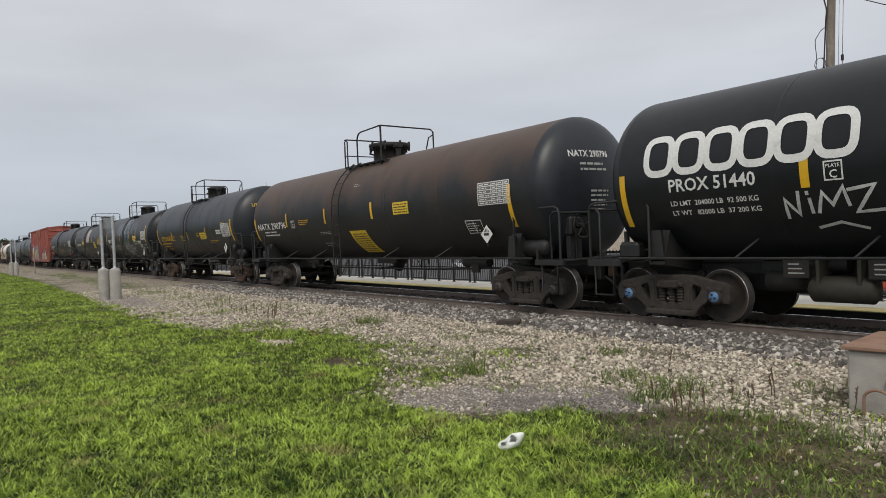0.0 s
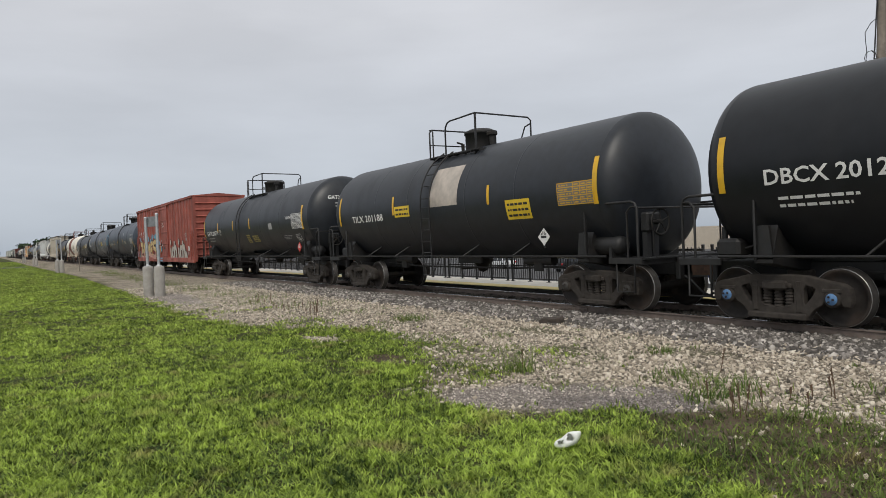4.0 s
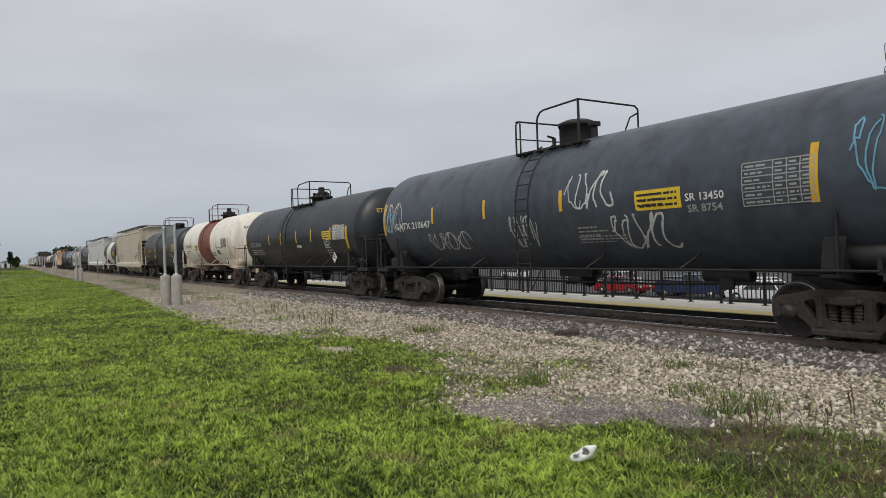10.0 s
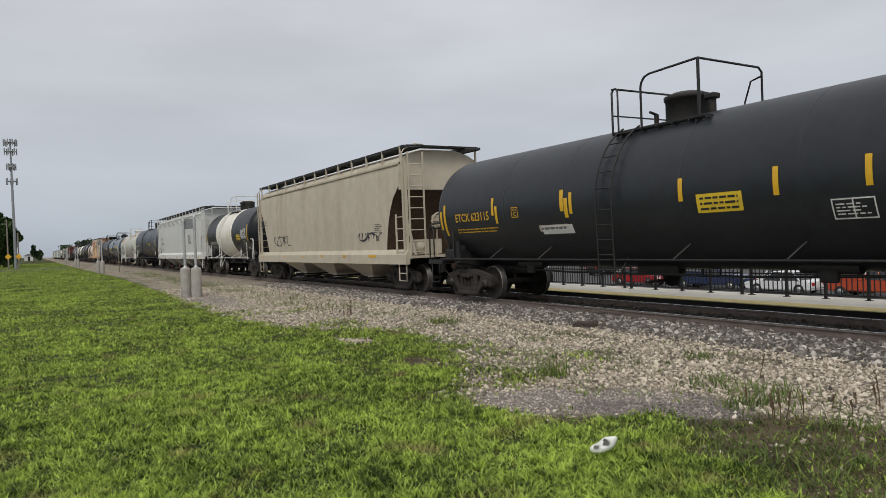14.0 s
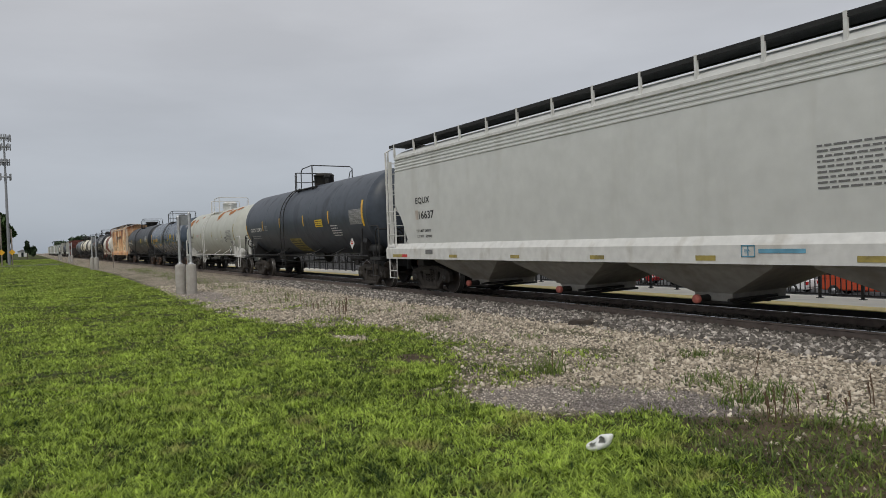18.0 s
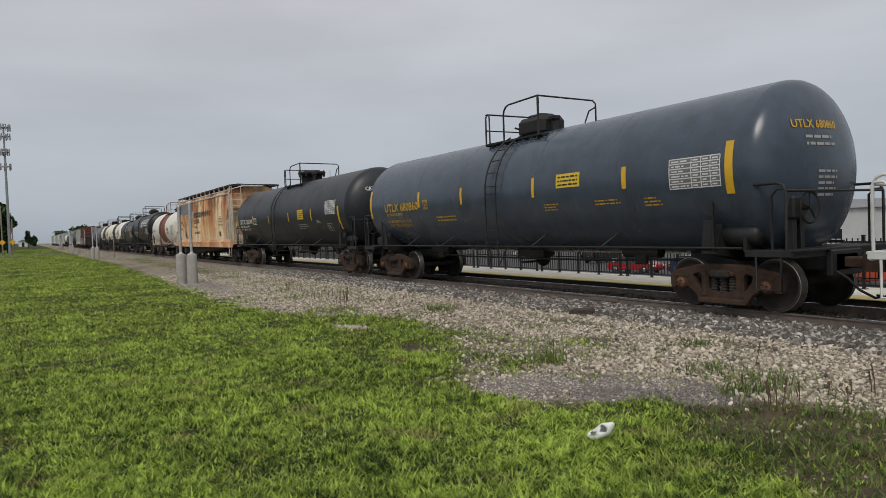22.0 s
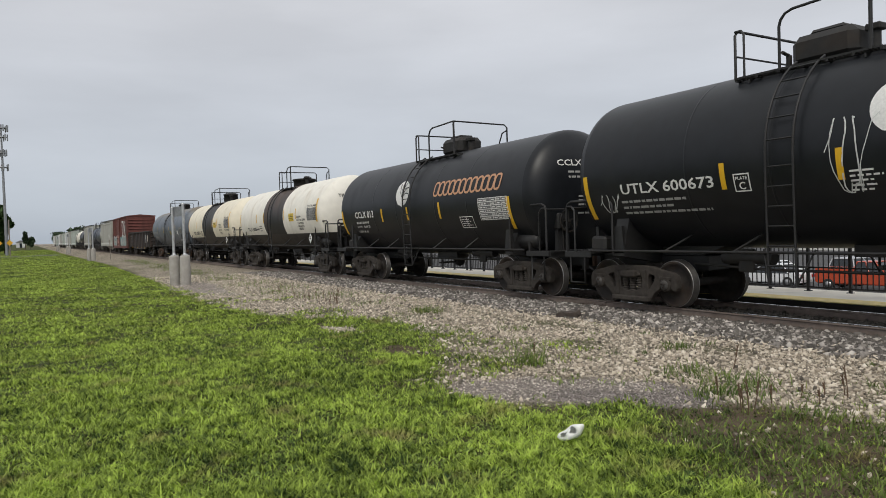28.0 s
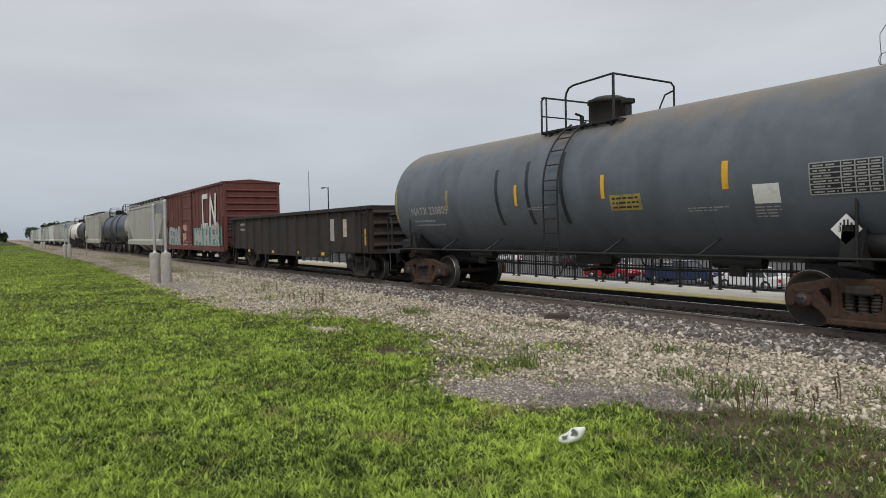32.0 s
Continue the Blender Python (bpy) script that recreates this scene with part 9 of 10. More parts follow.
fat_letters(wall, ([[(2.95, 0.95), (2.95, 1.62)], [(2.95, 2.0), (3.0, 2.12)]],
                   [[(3.72, 1.62), (3.55, 1.66), (3.42, 1.45), (3.4, 1.2), (3.55, 1.0), (3.74, 1.0)]],
                   [[(4.0, 0.95), (4.05, 2.02)], [(4.02, 1.5), (4.3, 1.75), (4.58, 1.6), (4.62, 0.95)]],
                   [[(5.3, 0.85), (5.3, 1.6)], [(5.34, 1.98), (5.42, 2.12)]],
                   [[(6.1, 1.66), (5.9, 1.72), (5.76, 1.5), (5.74, 1.15), (5.9, 0.88), (6.1, 0.9)]],
                   [[(6.36, 0.84), (6.44, 2.02)], [(6.4, 1.5), (6.65, 1.78), (6.92, 1.65), (6.98, 0.86)]],
                   [[(7.2, 1.3), (7.4, 1.22), (7.44, 0.9)]]), 0.30, "scrawl_grey", "scrawl_dark")
scrawl(wall, "dull_white", 7.03, 2.36, 0.5, 0.2, 91, 0.03, 4)
scrawl(wall, "dull_white", 7.12, 2.08, 0.4, 0.2, 93, 0.03, 3)
scrawl(wall, "dull_white", 7.75, 1.2, 0.3, 0.16, 92, 0.025, 3)
patch(wall, "white", 7.86, 8.14, 1.45, 1.75)
c = tank("dark grey tank car streaked with dirt", -127.31, -114.63, top=4.25, dome_x=-0.03, ladder_dx=-0.25, mark=("GATX 1643", "white"), mat="tank_grey", dome="wide", loop=0.4, hoop_x=0.38, over=1.4)
lettering(c, "GATX 1643", "white", -6.21, -4.54, 2.30, 0.19)
small_print(c, 2, "dull_white", -6.23, -4.78, 1.99, 0.16)
small_print(c, 2, "dull_white", -3.13, -2.18, 2.24, 0.10)
small_print(c, 3, "white", 1.77, 2.12, 3.11, 0.21)
strips(c, "yellow", (-7.05, 1.98, 2.64, 0.11), (-3.84, 2.19, 2.67, 0.10), (-1.61, 2.22, 2.67, 0.10), (1.42, 2.22, 2.68, 0.12))
sign_sheet(c, 2, "hop_tan", 2.33, 3.07, 2.36, 0.21, "ink")
scrawl(c, "band_brown", 0.26, 1.83, 0.90, 0.40, 5, 0.030, 4)
lettering(c, "REFRIGERANT GAS", "white", 5.50, 6.72, 2.96, 0.11)
data_table(c, "dull_white", 5.37, 6.47, 2.47, 0.49, "scrawl_grey", 6)
strips(c, "yellow", (6.62, 1.73, 2.62, 0.14))
frame_box(c, "dull_white", 4.68, 5.10, 1.92, 0.34)
diamond(c, "white", 5.37, 1.50, 0.30, "ink", "")
c = tank("slate grey tank car with white graffiti", -144.25, -130.8, top=4.13, dome_x=-0.08, ladder_dx=-0.20, mark=("GATX 210647", "dull_white"), mat="tank_slate", over=1.4)
lettering(c, "GATX 210647", "white", -6.74, -4.62, 2.38, 0.20)
strips(c, "yellow", (-7.46, 2.13, 3.14, 0.11), (-4.48, 2.37, 2.84, 0.10), (-1.94, 2.38, 2.85, 0.10), (0.96, 2.38, 2.84, 0.11))
sign_sheet(c, 3, "placard", 3.08, 3.79, 2.45, 0.35, "ink")
scrawl(c, "scrawl", -7.53, 2.21, 1.19, 0.93, 21, 0.035, 5)
scrawl(c, "scrawl", 1.02, 2.39, 1.27, 0.76, 22, 0.040, 4)
scrawl(c, "scrawl", -1.01, 1.62, 0.91, 0.83, 23, 0.030, 5)
scrawl(c, "scrawl", 2.27, 1.53, 1.37, 0.78, 24, 0.045, 4)
scrawl(c, "scrawl", -4.95, 1.63, 1.98, 0.54, 27, 0.030, 7)
small_print(c, 4, "dull_white", 1.37, 2.28, 1.88, 0.36)
scrawl(c, "scrawl_blue", -7.55, 2.21, 0.74, 0.62, 28, 0.030, 3)
data_table(c, "dull_white", 5.40, 6.61, 2.53, 0.70, "tank_slate", 6)
strips(c, "yellow", (6.60, 2.16, 3.06, 0.13))
sign_sheet(c, 3, "placard", 3.11, 4.16, 2.44, 0.38, "ink")
scrawl(c, "scrawl_blue", 7.07, 2.25, 1.71, 1.13, 25, 0.030, 6)
lettering(c, "SR 13450", "white", 4.25, 5.05, 2.42, 0.14)
lettering(c, "SR 8754", "dull_white", 4.28, 5.0, 2.22, 0.14)
small_print(c, 3, "dull_white", 1.3, 3.0, 1.75, 0.2)
c = tank("black tank car with yellow reflective marks", -159.67, -148.14, top=3.95, dome_x=-0.13, ladder_dx=-0.45, mark=("ETCX 20143", "amber"), mat="tank_black", dome="valves", over=1.4)
lettering(c, "ETCX 20143", "dull_white", -5.79, -4.19, 2.15, 0.21)
strips(c, "yellow", (-6.51, 1.86, 2.53, 0.11), (-2.88, 2.10, 2.57, 0.10), (-1.27, 2.10, 2.60, 0.10), (0.72, 2.11, 2.60, 0.10), (2.41, 2.12, 2.61, 0.10), (4.42, 2.13, 2.60, 0.12), (5.87, 1.70, 2.60, 0.17))
sign_sheet(c, 3, "placard", 3.60, 4.38, 2.34, 0.30, "ink")
data_table(c, "white", 4.63, 5.71, 2.40, 0.50, "grey_panel", 7)
lettering(c, "DOT 111A100W1", "amber", 4.63, 5.17, 2.67, 0.07)
frame_box(c, "white", 3.74, 4.25, 2.01, 0.32)
sign_sheet(c, 2, "white", 0.69, 1.21, 1.96, 0.11, "ink")
small_print(c, 3, "dull_white", 3.81, 4.54, 1.66, 0.34)
diamond(c, "white", 4.44, 1.47, 0.30, "ink", "")
small_print(c, 3, "dull_white", -5.80, -3.68, 1.80, 0.31)
c = tank("cream tank car with a red-brown middle band", -175.04, -164.2, top=4.08, dome_x=0.23, ladder_dx=-0.50, mark=("RCRX 1391", "ink"), brake_end=-1, end_mat="head_stained", mat="tank_white", hand_z=1.2, bands=[(-1.6, 1.45, "band_brown")], frame="frame_cream", rails="rail_red", hand_mat="frame_cream", dome="valves", rust=False, tank_fit="frame_cream", over=1.2)
lettering(c, "RCRX 1391", "ink", -5.20, -3.73, 2.38, 0.21)
small_print(c, 2, "ink", -5.28, -3.88, 2.01, 0.21)
strips(c, "yellow", (-5.67, 2.22, 2.65, 0.10), (-3.56, 2.20, 2.66, 0.10), (-1.62, 2.21, 2.67, 0.11), (1.52, 2.23, 2.69, 0.12))
sign_sheet(c, 3, "placard", -2.58, -1.81, 2.28, 0.33, "ink")
small_print(c, 5, "ink", -2.50, -2.00, 1.85, 0.42)
scrawl(c, "scrawl_dark", 0.48, 1.54, 1.00, 0.77, 31, 0.018, 5)
lettering(c, "HYDROCHLORIC ACID", "ink", 2.93, 4.09, 2.18, 0.10)
small_print(c, 3, "ink", 1.57, 2.61, 1.81, 0.31)
strips(c, "yellow", (2.81, 2.21, 2.67, 0.10), (5.61, 1.66, 2.69, 0.13))
data_table(c, "ink", 4.08, 5.17, 2.42, 0.48, "frame_cream", 6)
sign_sheet(c, 0, "ink", 2.90, 3.30, 1.91, 0.26, "ink")
diamond(c, "white", 4.90, 1.47, 0.30, "ink", "")
small_print(c, 4, "ink", 3.34, 3.71, 1.88, 0.28)
c = tank("black tank car with doubled yellow reflective marks", -191.86, -179.23, top=4, dome_x=0.72, ladder_dx=-0.83, mark=("ETCX 623115", "amber"), mat="tank_black", dome="drum", rail_h=0.78, over=1.27)
lettering(c, "ETCX 623115", "amber", -6.10, -4.46, 2.27, 0.23)
small_print(c, 2, "amber", -6.09, -3.80, 1.91, 0.16)
strips(c, "yellow", (-6.89, 1.97, 2.50, 0.10), (-6.69, 1.80, 2.67, 0.11), (-4.27, 2.26, 2.71, 0.10), (-4.12, 2.05, 2.49, 0.10), (-1.55, 2.22, 2.70, 0.12), (-1.41, 2.07, 2.51, 0.12))
sign_sheet(c, 1, "hop_tan", -2.48, -1.44, 1.86, 0.16, "grey_panel")
frame_box(c, "amber", -3.46, -3.19, 2.29, 0.26, "C")
strips(c, "yellow", (-1.25, 2.15, 2.62, 0.10), (1.78, 2.21, 2.63, 0.10), (3.68, 2.18, 2.64, 0.10), (5.12, 2.21, 2.66, 0.10), (6.66, 1.83, 2.65, 0.12), (6.93, 1.77, 2.60, 0.12))
data_table(c, "amber", 5.41, 6.48, 2.43, 0.55, "grey_panel", 6)
sign_sheet(c, 3, "placard", 2.12, 3.05, 2.14, 0.34, "ink")
diamond(c, "white", 5.45, 1.48, 0.28, "ink", "")
sign_sheet(c, 0, "white", -2.39, -1.30, 1.82, 0.22, "ink")
frame_box(c, "white", 4.53, 5.17, 1.90, 0.33)
c = hopper("greige covered hopper car with vertical seams", -210.05, -196.0, body=16.8, top=4.7, eave=0.45, mat="hop_tan", bays=3, end_mat="truck_rust", bay_mat="hop_tan", cut=1.15, inset=0.5, slope=0.62, bow=0.5, seams=[-6, -4.5, -3, -1.5, 0, 1.5, 3, 4.5, 6])
sill_marks(c[0], c[2], 1.22, (-7.46, 0.20, 0.09, "yellow"), (-4.02, 0.20, 0.09, "yellow"), (-1.54, 0.22, 0.09, "yellow"), (0.93, 0.22, 0.09, "yellow"), (3.33, 0.25, 0.09, "yellow"), (5.86, 0.60, 0.09, "yellow"))
small_print(c, 5, "ink", 5.91, 6.60, 2.18, 0.33)
scrawl(c, "scrawl_dark", -6.02, 1.71, 2.33, 0.46, 71, 0.040, 4)
scrawl(c, "scrawl_dark", 4.38, 1.76, 1.93, 0.28, 72, 0.050, 6)
small_print(c, 3, "ink", -7.90, -6.66, 2.89, 0.29)
c = tank("black tank car with a white middle band", -223.37, -214.48, top=4.14, dome_x=-0.35, ladder_dx=-0.72, mat="tank_clean", bands=[(-2.54, 1.54, "tank_white")], hand_mat="frame_white", top_rails="frame_white", over=1.4)
lettering(c, "IPBX 17758", "white", -4.23, -2.46, 2.10, 0.20)
small_print(c, 2, "dull_white", -4.20, -2.65, 1.84, 0.21)
strips(c, "yellow", (-5.19, 2.11, 2.98, 0.11), (-1.65, 2.36, 2.83, 0.10), (1.21, 2.39, 2.84, 0.10), (5.01, 2.08, 3.01, 0.15))
sign_sheet(c, 3, "placard", 2.61, 3.45, 2.33, 0.33, "ink")
data_table(c, "ink", 3.62, 4.75, 2.49, 0.52, "white", 6)
lettering(c, "DOT 111A100W1", "white", 4.23, 4.76, 2.79, 0.07)
frame_box(c, "dull_white", 4.08, 4.27, 2.03, 0.22)
sign_sheet(c, 0, "hop_tan", 3.69, 3.90, 1.64, 0.17, "ink")
sign_sheet(c, 0, "hop_tan", 4.45, 4.88, 1.70, 0.14, "ink")
diamond(c, "white", 3.12, 1.47, 0.30, "ink", "")
scrawl(c, "tank_blue", 2.55, 1.61, 0.77, 0.49, 41, 0.020, 5)
scrawl(c, "tank_blue", -4.66, 2.21, 0.85, 0.46, 42, 0.030, 4)
frame_box(c, "dull_white", -2.20, -1.90, 2.09, 0.26, "C")
small_print(c, 4, "dull_white", 3.89, 4.41, 1.89, 0.15)
c = hopper("pale grey smooth-sided covered hopper car", -243.78, -227.29, body=20.3, top=4.66, eave=0.38, sill=1.32, flutes=4, mat="hop_white", frame="frame_white", bays=4, bay_ends=0.9, cap_mat="cap_red", cut=0.82, inset=0.6, slope=0.40, bow=0.5)
lettering(c, "EQUX", "ink", -8.15, -7.29, 2.81, 0.22)
lettering(c, "16637", "ink", -7.97, -7.07, 2.38, 0.24)
patch(c, "scrawl_grey", -8.19, -8.01, 2.25, 2.53)
lettering(c, "LD LMT 220100", "ink", -8.17, -7.29, 1.91, 0.08)
lettering(c, "LT WT   65900", "ink", -8.15, -7.29, 1.74, 0.08)
small_print(c, 9, "grey_panel", 4.45, 5.75, 2.53, 0.71)
small_print(c, 3, "ink", 7.03, 7.51, 2.03, 0.20)
scrawl(c, "ink", 6.48, 1.68, 0.46, 0.46, 61, 0.010, 4)
sill = c[2]
sill_marks(c[0], c[2], 1.15, (-9.35, 0.62, 0.09, "faded"), (-8.85, 0.34, 0.09, "red_sign"), (-5.96, 0.42, 0.08, "faded"), (-3.09, 0.36, 0.08, "faded"), (-0.25, 0.42, 0.08, "faded"), (2.45, 0.42, 0.09, "faded"), (5.25, 0.42, 0.09, "faded"), (7.9, 0.3, 0.1, "red_sign"), (8.5, 0.5, 0.11, "yellow"))
sill_marks(c[0], c[2], 1.27, (3.88, 0.8, 0.07, "scrawl_blue"), (-7.30, 0.42, 0.13, "grey_panel"), (6.45, 0.22, 0.1, "grey_panel"))
frame_box((c[0], c[2]), "scrawl_blue", 3.16, 3.42, 1.27, 0.2)
c = tank("dark grey tank car with an amber square sign", -262.08, -248.09, top=4.3, dome_x=-0.1, ladder_dx=-1.24, mark=("GATX 225431", "dull_white"), mat="tank_grey", R=1.58, over=1.4)
lettering(c, "GATX 225431", "white", -6.94, -4.97, 2.41, 0.19)
frame_box(c, "dull_white", -4.43, -4.02, 2.46, 0.23, "C")
small_print(c, 2, "dull_white", -6.95, -4.88, 2.05, 0.22)
strips(c, "yellow", (-7.73, 1.93, 2.73, 0.11), (-4.75, 2.36, 2.83, 0.10), (-2.00, 2.38, 2.86, 0.10), (1.26, 2.39, 2.85, 0.10), (4.19, 2.40, 2.89, 0.11), (7.44, 2.19, 3.12, 0.15))
sign_sheet(c, 6, "faded", -1.35, 0.18, 1.53, 0.95, "ink", 0.10)
sign_sheet(c, 3, "placard", 2.68, 3.48, 2.45, 0.30, "ink")
data_table(c, "dull_white", 6.29, 7.35, 2.55, 0.52, "grey_panel", 6)
small_print(c, 5, "white", 4.31, 5.27, 2.11, 0.51)
diamond(c, "white", 6.11, 1.58, 0.30, "red_sign", "")
c = tank("white tank car with rust along its top", -278.76, -266.23, top=4.08, dome_x=0, ladder_dx=-0.85, mark=("UTLX 640941", "ink"), dome_mat="frame_white", deck_mat="frame_white", mat="tank_rusty_white", frame="frame_white", rails="frame_white")
lettering(c, "UTLX 640941", "ink", -6.36, -4.58, 2.34, 0.21)
small_print(c, 2, "grey_panel", -6.37, -4.62, 2.06, 0.18)
strips(c, "faded", (-4.45, 2.25, 2.60, 0.10), (-2.17, 2.16, 2.58, 0.10), (1.17, 2.13, 2.57, 0.10), (3.76, 2.15, 2.60, 0.10), (6.68, 1.98, 2.89, 0.15))
data_table(c, "grey_panel", 4.95, 6.03, 2.28, 0.55, "tank_rusty_white", 6)
sign_sheet(c, 3, "ink", 4.40, 4.84, 2.06, 0.29, "white")
small_print(c, 2, "red_sign", -3.51, -2.74, 2.40, 0.16)
sign_sheet(c, 2, "white", 1.94, 2.52, 2.13, 0.13, "ink")
small_print(c, 3, "grey_panel", 3.14, 3.99, 1.97, 0.20)
sign_sheet(c, 3, "grey_panel", 5.62, 6.10, 1.80, 0.33, "white")
diamond(c, "white", 5.43, 1.42, 0.30, "ink", "")
for u, z, w, h, seed in ((-6.0, 3.42, 0.75, 0.42, 1), (-4.6, 3.5, 0.4, 0.22, 2), (-3.3, 3.72, 0.35, 0.15, 3), (2.2, 3.62, 0.62, 0.5, 4), (3.2, 3.86, 1.1, 0.16, 5), (4.7, 3.7, 0.8, 0.34, 6), (5.8, 3.85, 0.9, 0.25, 7)):
    stain(c, "rust_stain", u, z, w, h, seed)
c = tank("blue-black tank car with amber lettering", -296.14, -283.08, top=4.05, dome_x=0.23, ladder_dx=-0.10, mark=("UTLX 680860", "amber"), mat="tank_indigo", rust=True, dome="box", caps="cap_rust", over=1.4)
lettering(c, "UTLX 680860", "amber", -6.15, -3.89, 2.36, 0.27)
lettering(c, "THE TANK CAR PEOPLE", "amber", -6.10, -4.92, 2.14, 0.09)
lettering(c, "LD LMT 185500 LB  84 150 KG", "amber", -6.11, -4.50, 1.92, 0.09)
lettering(c, "LT WT  77500 LB  35 150 KG", "amber", -6.14, -4.53, 1.78, 0.10)
strips(c, "yellow", (-7.23, 2.06, 2.98, 0.12), (-3.82, 2.30, 2.77, 0.12))
frame_box(c, "amber", -3.56, -3.30, 2.37, 0.28, "C")
strips(c, "yellow", (-1.42, 2.28, 2.73, 0.10), (1.75, 2.29, 2.75, 0.10), (4.66, 2.30, 2.74, 0.12), (7.08, 2.06, 2.96, 0.16))
data_table(c, "white", 5.81, 6.91, 2.48, 0.54, "grey_panel", 6)
sign_sheet(c, 3, "placard", 2.59, 3.37, 2.60, 0.31, "ink")
small_print(c, 3, "amber", 2.09, 2.70, 2.04, 0.19)
small_print(c, 2, "amber", 3.77, 4.70, 2.07, 0.14)
small_print(c, 3, "amber", 5.13, 5.62, 2.02, 0.21)
small_print(c, 2, "amber", -2.89, -1.78, 1.93, 0.21)
c = tank("black tank car with white lettering", -313.91, -300.04, top=4.1, dome_x=0.26, ladder_dx=-1.13, mark=("CBTX 726010", "white"), mat="tank_black", rust=True, dome="wide", over=1.4)
lettering(c, "CBTX 726010", "white", -7.29, -4.81, 2.36, 0.25)
lettering(c, "LD LMT 203000 LB 92 100 KG", "white", -7.29, -5.49, 2.11, 0.10)
lettering(c, "LT WT   83000 LB 37 600 KG", "white", -7.31, -5.51, 1.95, 0.10)
strips(c, "yellow", (-7.66, 1.78, 2.65, 0.12), (-4.62, 2.19, 2.65, 0.12))
strips(c, "yellow", (-1.90, 2.18, 2.56, 0.10), (1.16, 2.18, 2.60, 0.10), (4.11, 2.17, 2.65, 0.10), (7.11, 1.74, 2.64, 0.15))
sign_sheet(c, 4, "placard", 2.41, 3.13, 2.46, 0.42, "ink")
data_table(c, "white", 5.76, 6.84, 2.63, 0.52, "grey_panel", 6)
frame_box(c, "dull_white", 5.67, 6.23, 1.85, 0.32)
small_print(c, 3, "dull_white", 4.65, 5.22, 2.11, 0.15)
small_print(c, 3, "dull_white", 2.37, 3.52, 1.94, 0.25)
frame_box(c, "white", -4.52, -3.99, 2.35, 0.34, "C")
c = hopper("cream covered hopper car streaked with orange rust", -331.45, -317.85, body=16.7, top=4.58, eave=0.4, mat="hop_rust", frame="frame_cream", sill_mat="sill_rust", bays=0, end_mat="frame_cream", cut=1.0, inset=0.5, slope=0.62, bow=0.5)
lettering(c, "PENX", "ink", -7.32, -6.31, 2.76, 0.18)
lettering(c, "3006", "ink", -7.30, -6.31, 2.27, 0.20)
lettering(c, "Company", "ink", -2.20, -1.08, 2.33, 0.21)
lettering(c, "Cedar Rapids. IA", "ink", -2.16, -0.26, 1.92, 0.21)
script_mark(c, "ink", -2.15, 3.2, 3.27, 0.56, 17, 5, 0.065)
logo_blocks(c, "ink", -2.17, -0.35, 2.73, 0.23, 8, True, 0.00)
frame_box(c, "ink", -6.07, -5.84, 2.52, 0.27, "C")
patch(c, "dull_white", -2.96, -2.42, 2.98, 3.49, 0.1)
for u in (-5.75, -4.3):
    drawn_loops(c, "scrawl_dark", u, 1.5, 1.2, 1.35)
sill_marks(c[0], c[2], 1.23, (-7.42, 0.20, 0.12, "yellow"), (-4.64, 0.40, 0.12, "yellow"), (-2.38, 0.40, 0.12, "yellow"), (1.15, 0.45, 0.12, "yellow"), (-0.67, 0.16, 0.12, "grey_panel"), (-0.36, 0.30, 0.12, "sign_back"), (6.38, 0.45, 0.18, "yellow"))
small_print(c, 7, "faint_ink", 5.24, 6.50, 2.56, 0.66)
sign_sheet(c, 3, "ink", 5.31, 5.79, 1.78, 0.30, "grey_panel")
c = tank("cream tank car with a brown middle band", -345.63, -335.8, top=3.98, dome_x=0.2, ladder_dx=-0.60, mark=("RCRX 2204", "ink"), brake_end=-1, end_mat="head_stained", mat="tank_white", bands=[(-1.9, 1.4, "band_brown")], frame="frame_cream", rails="rail_red", hand_mat="frame_cream", dome="valves", tank_fit="frame_cream")
lettering(c, "RCRX 2204", "ink", -5.80, -3.90, 2.32, 0.19)
strips(c, "yellow", (-2.29, 2.15, 2.60, 0.10), (2.27, 2.27, 2.69, 0.10), (5.17, 2.20, 2.79, 0.10))
sign_sheet(c, 3, "placard", 2.15, 3.02, 2.38, 0.28, "ink")
data_table(c, "scrawl_blue", 3.88, 4.99, 2.31, 0.75, "tank_white", 6)
small_print(c, 4, "ink", 2.18, 3.48, 2.08, 0.27)
c = tank("black tank car with a large white emblem", -359.12, -350.06, top=4.3, dome_x=-0.9, ladder_dx=0.05, mark=("UTLX 600673", "white"), mat="tank_clean", dome="box", R=1.58, over=1.4)
lettering(c, "UTLX 600673", "white", -4.31, -2.15, 2.34, 0.21)
small_print(c, 3, "dull_white", -4.36, -2.29, 1.99, 0.37)
strips(c, "yellow", (-5.27, 1.78, 2.66, 0.12), (-1.96, 2.19, 2.63, 0.10), (0.01, 2.20, 2.66, 0.10), (1.59, 2.20, 2.67, 0.10), (4.99, 1.75, 2.65, 0.15))
frame_box(c, "white", -1.76, -1.46, 2.28, 0.31, "C")
data_table(c, "white", 3.63, 4.75, 2.40, 0.51, "grey_panel", 6)
frame_box(c, "white", 2.89, 3.30, 1.87, 0.32)
small_print(c, 5, "white", 0.13, 0.62, 2.18, 0.36)
emblem(c, 0.84, 3.17, 0.42, "white", "tank_clean")
logo_blocks(c, "white", 1.41, 4.87, 3.39, 0.42, 12, True, 0.20)
logo_blocks(c, "white", 1.35, 4.83, 3.04, 0.17, 13, False, 0.00)
scrawl(c, "scrawl", -0.24, 1.99, 0.64, 1.15, 51, 0.018, 3)
scrawl(c, "scrawl", 2.47, 2.02, 1.04, 0.37, 52, 0.018, 5)
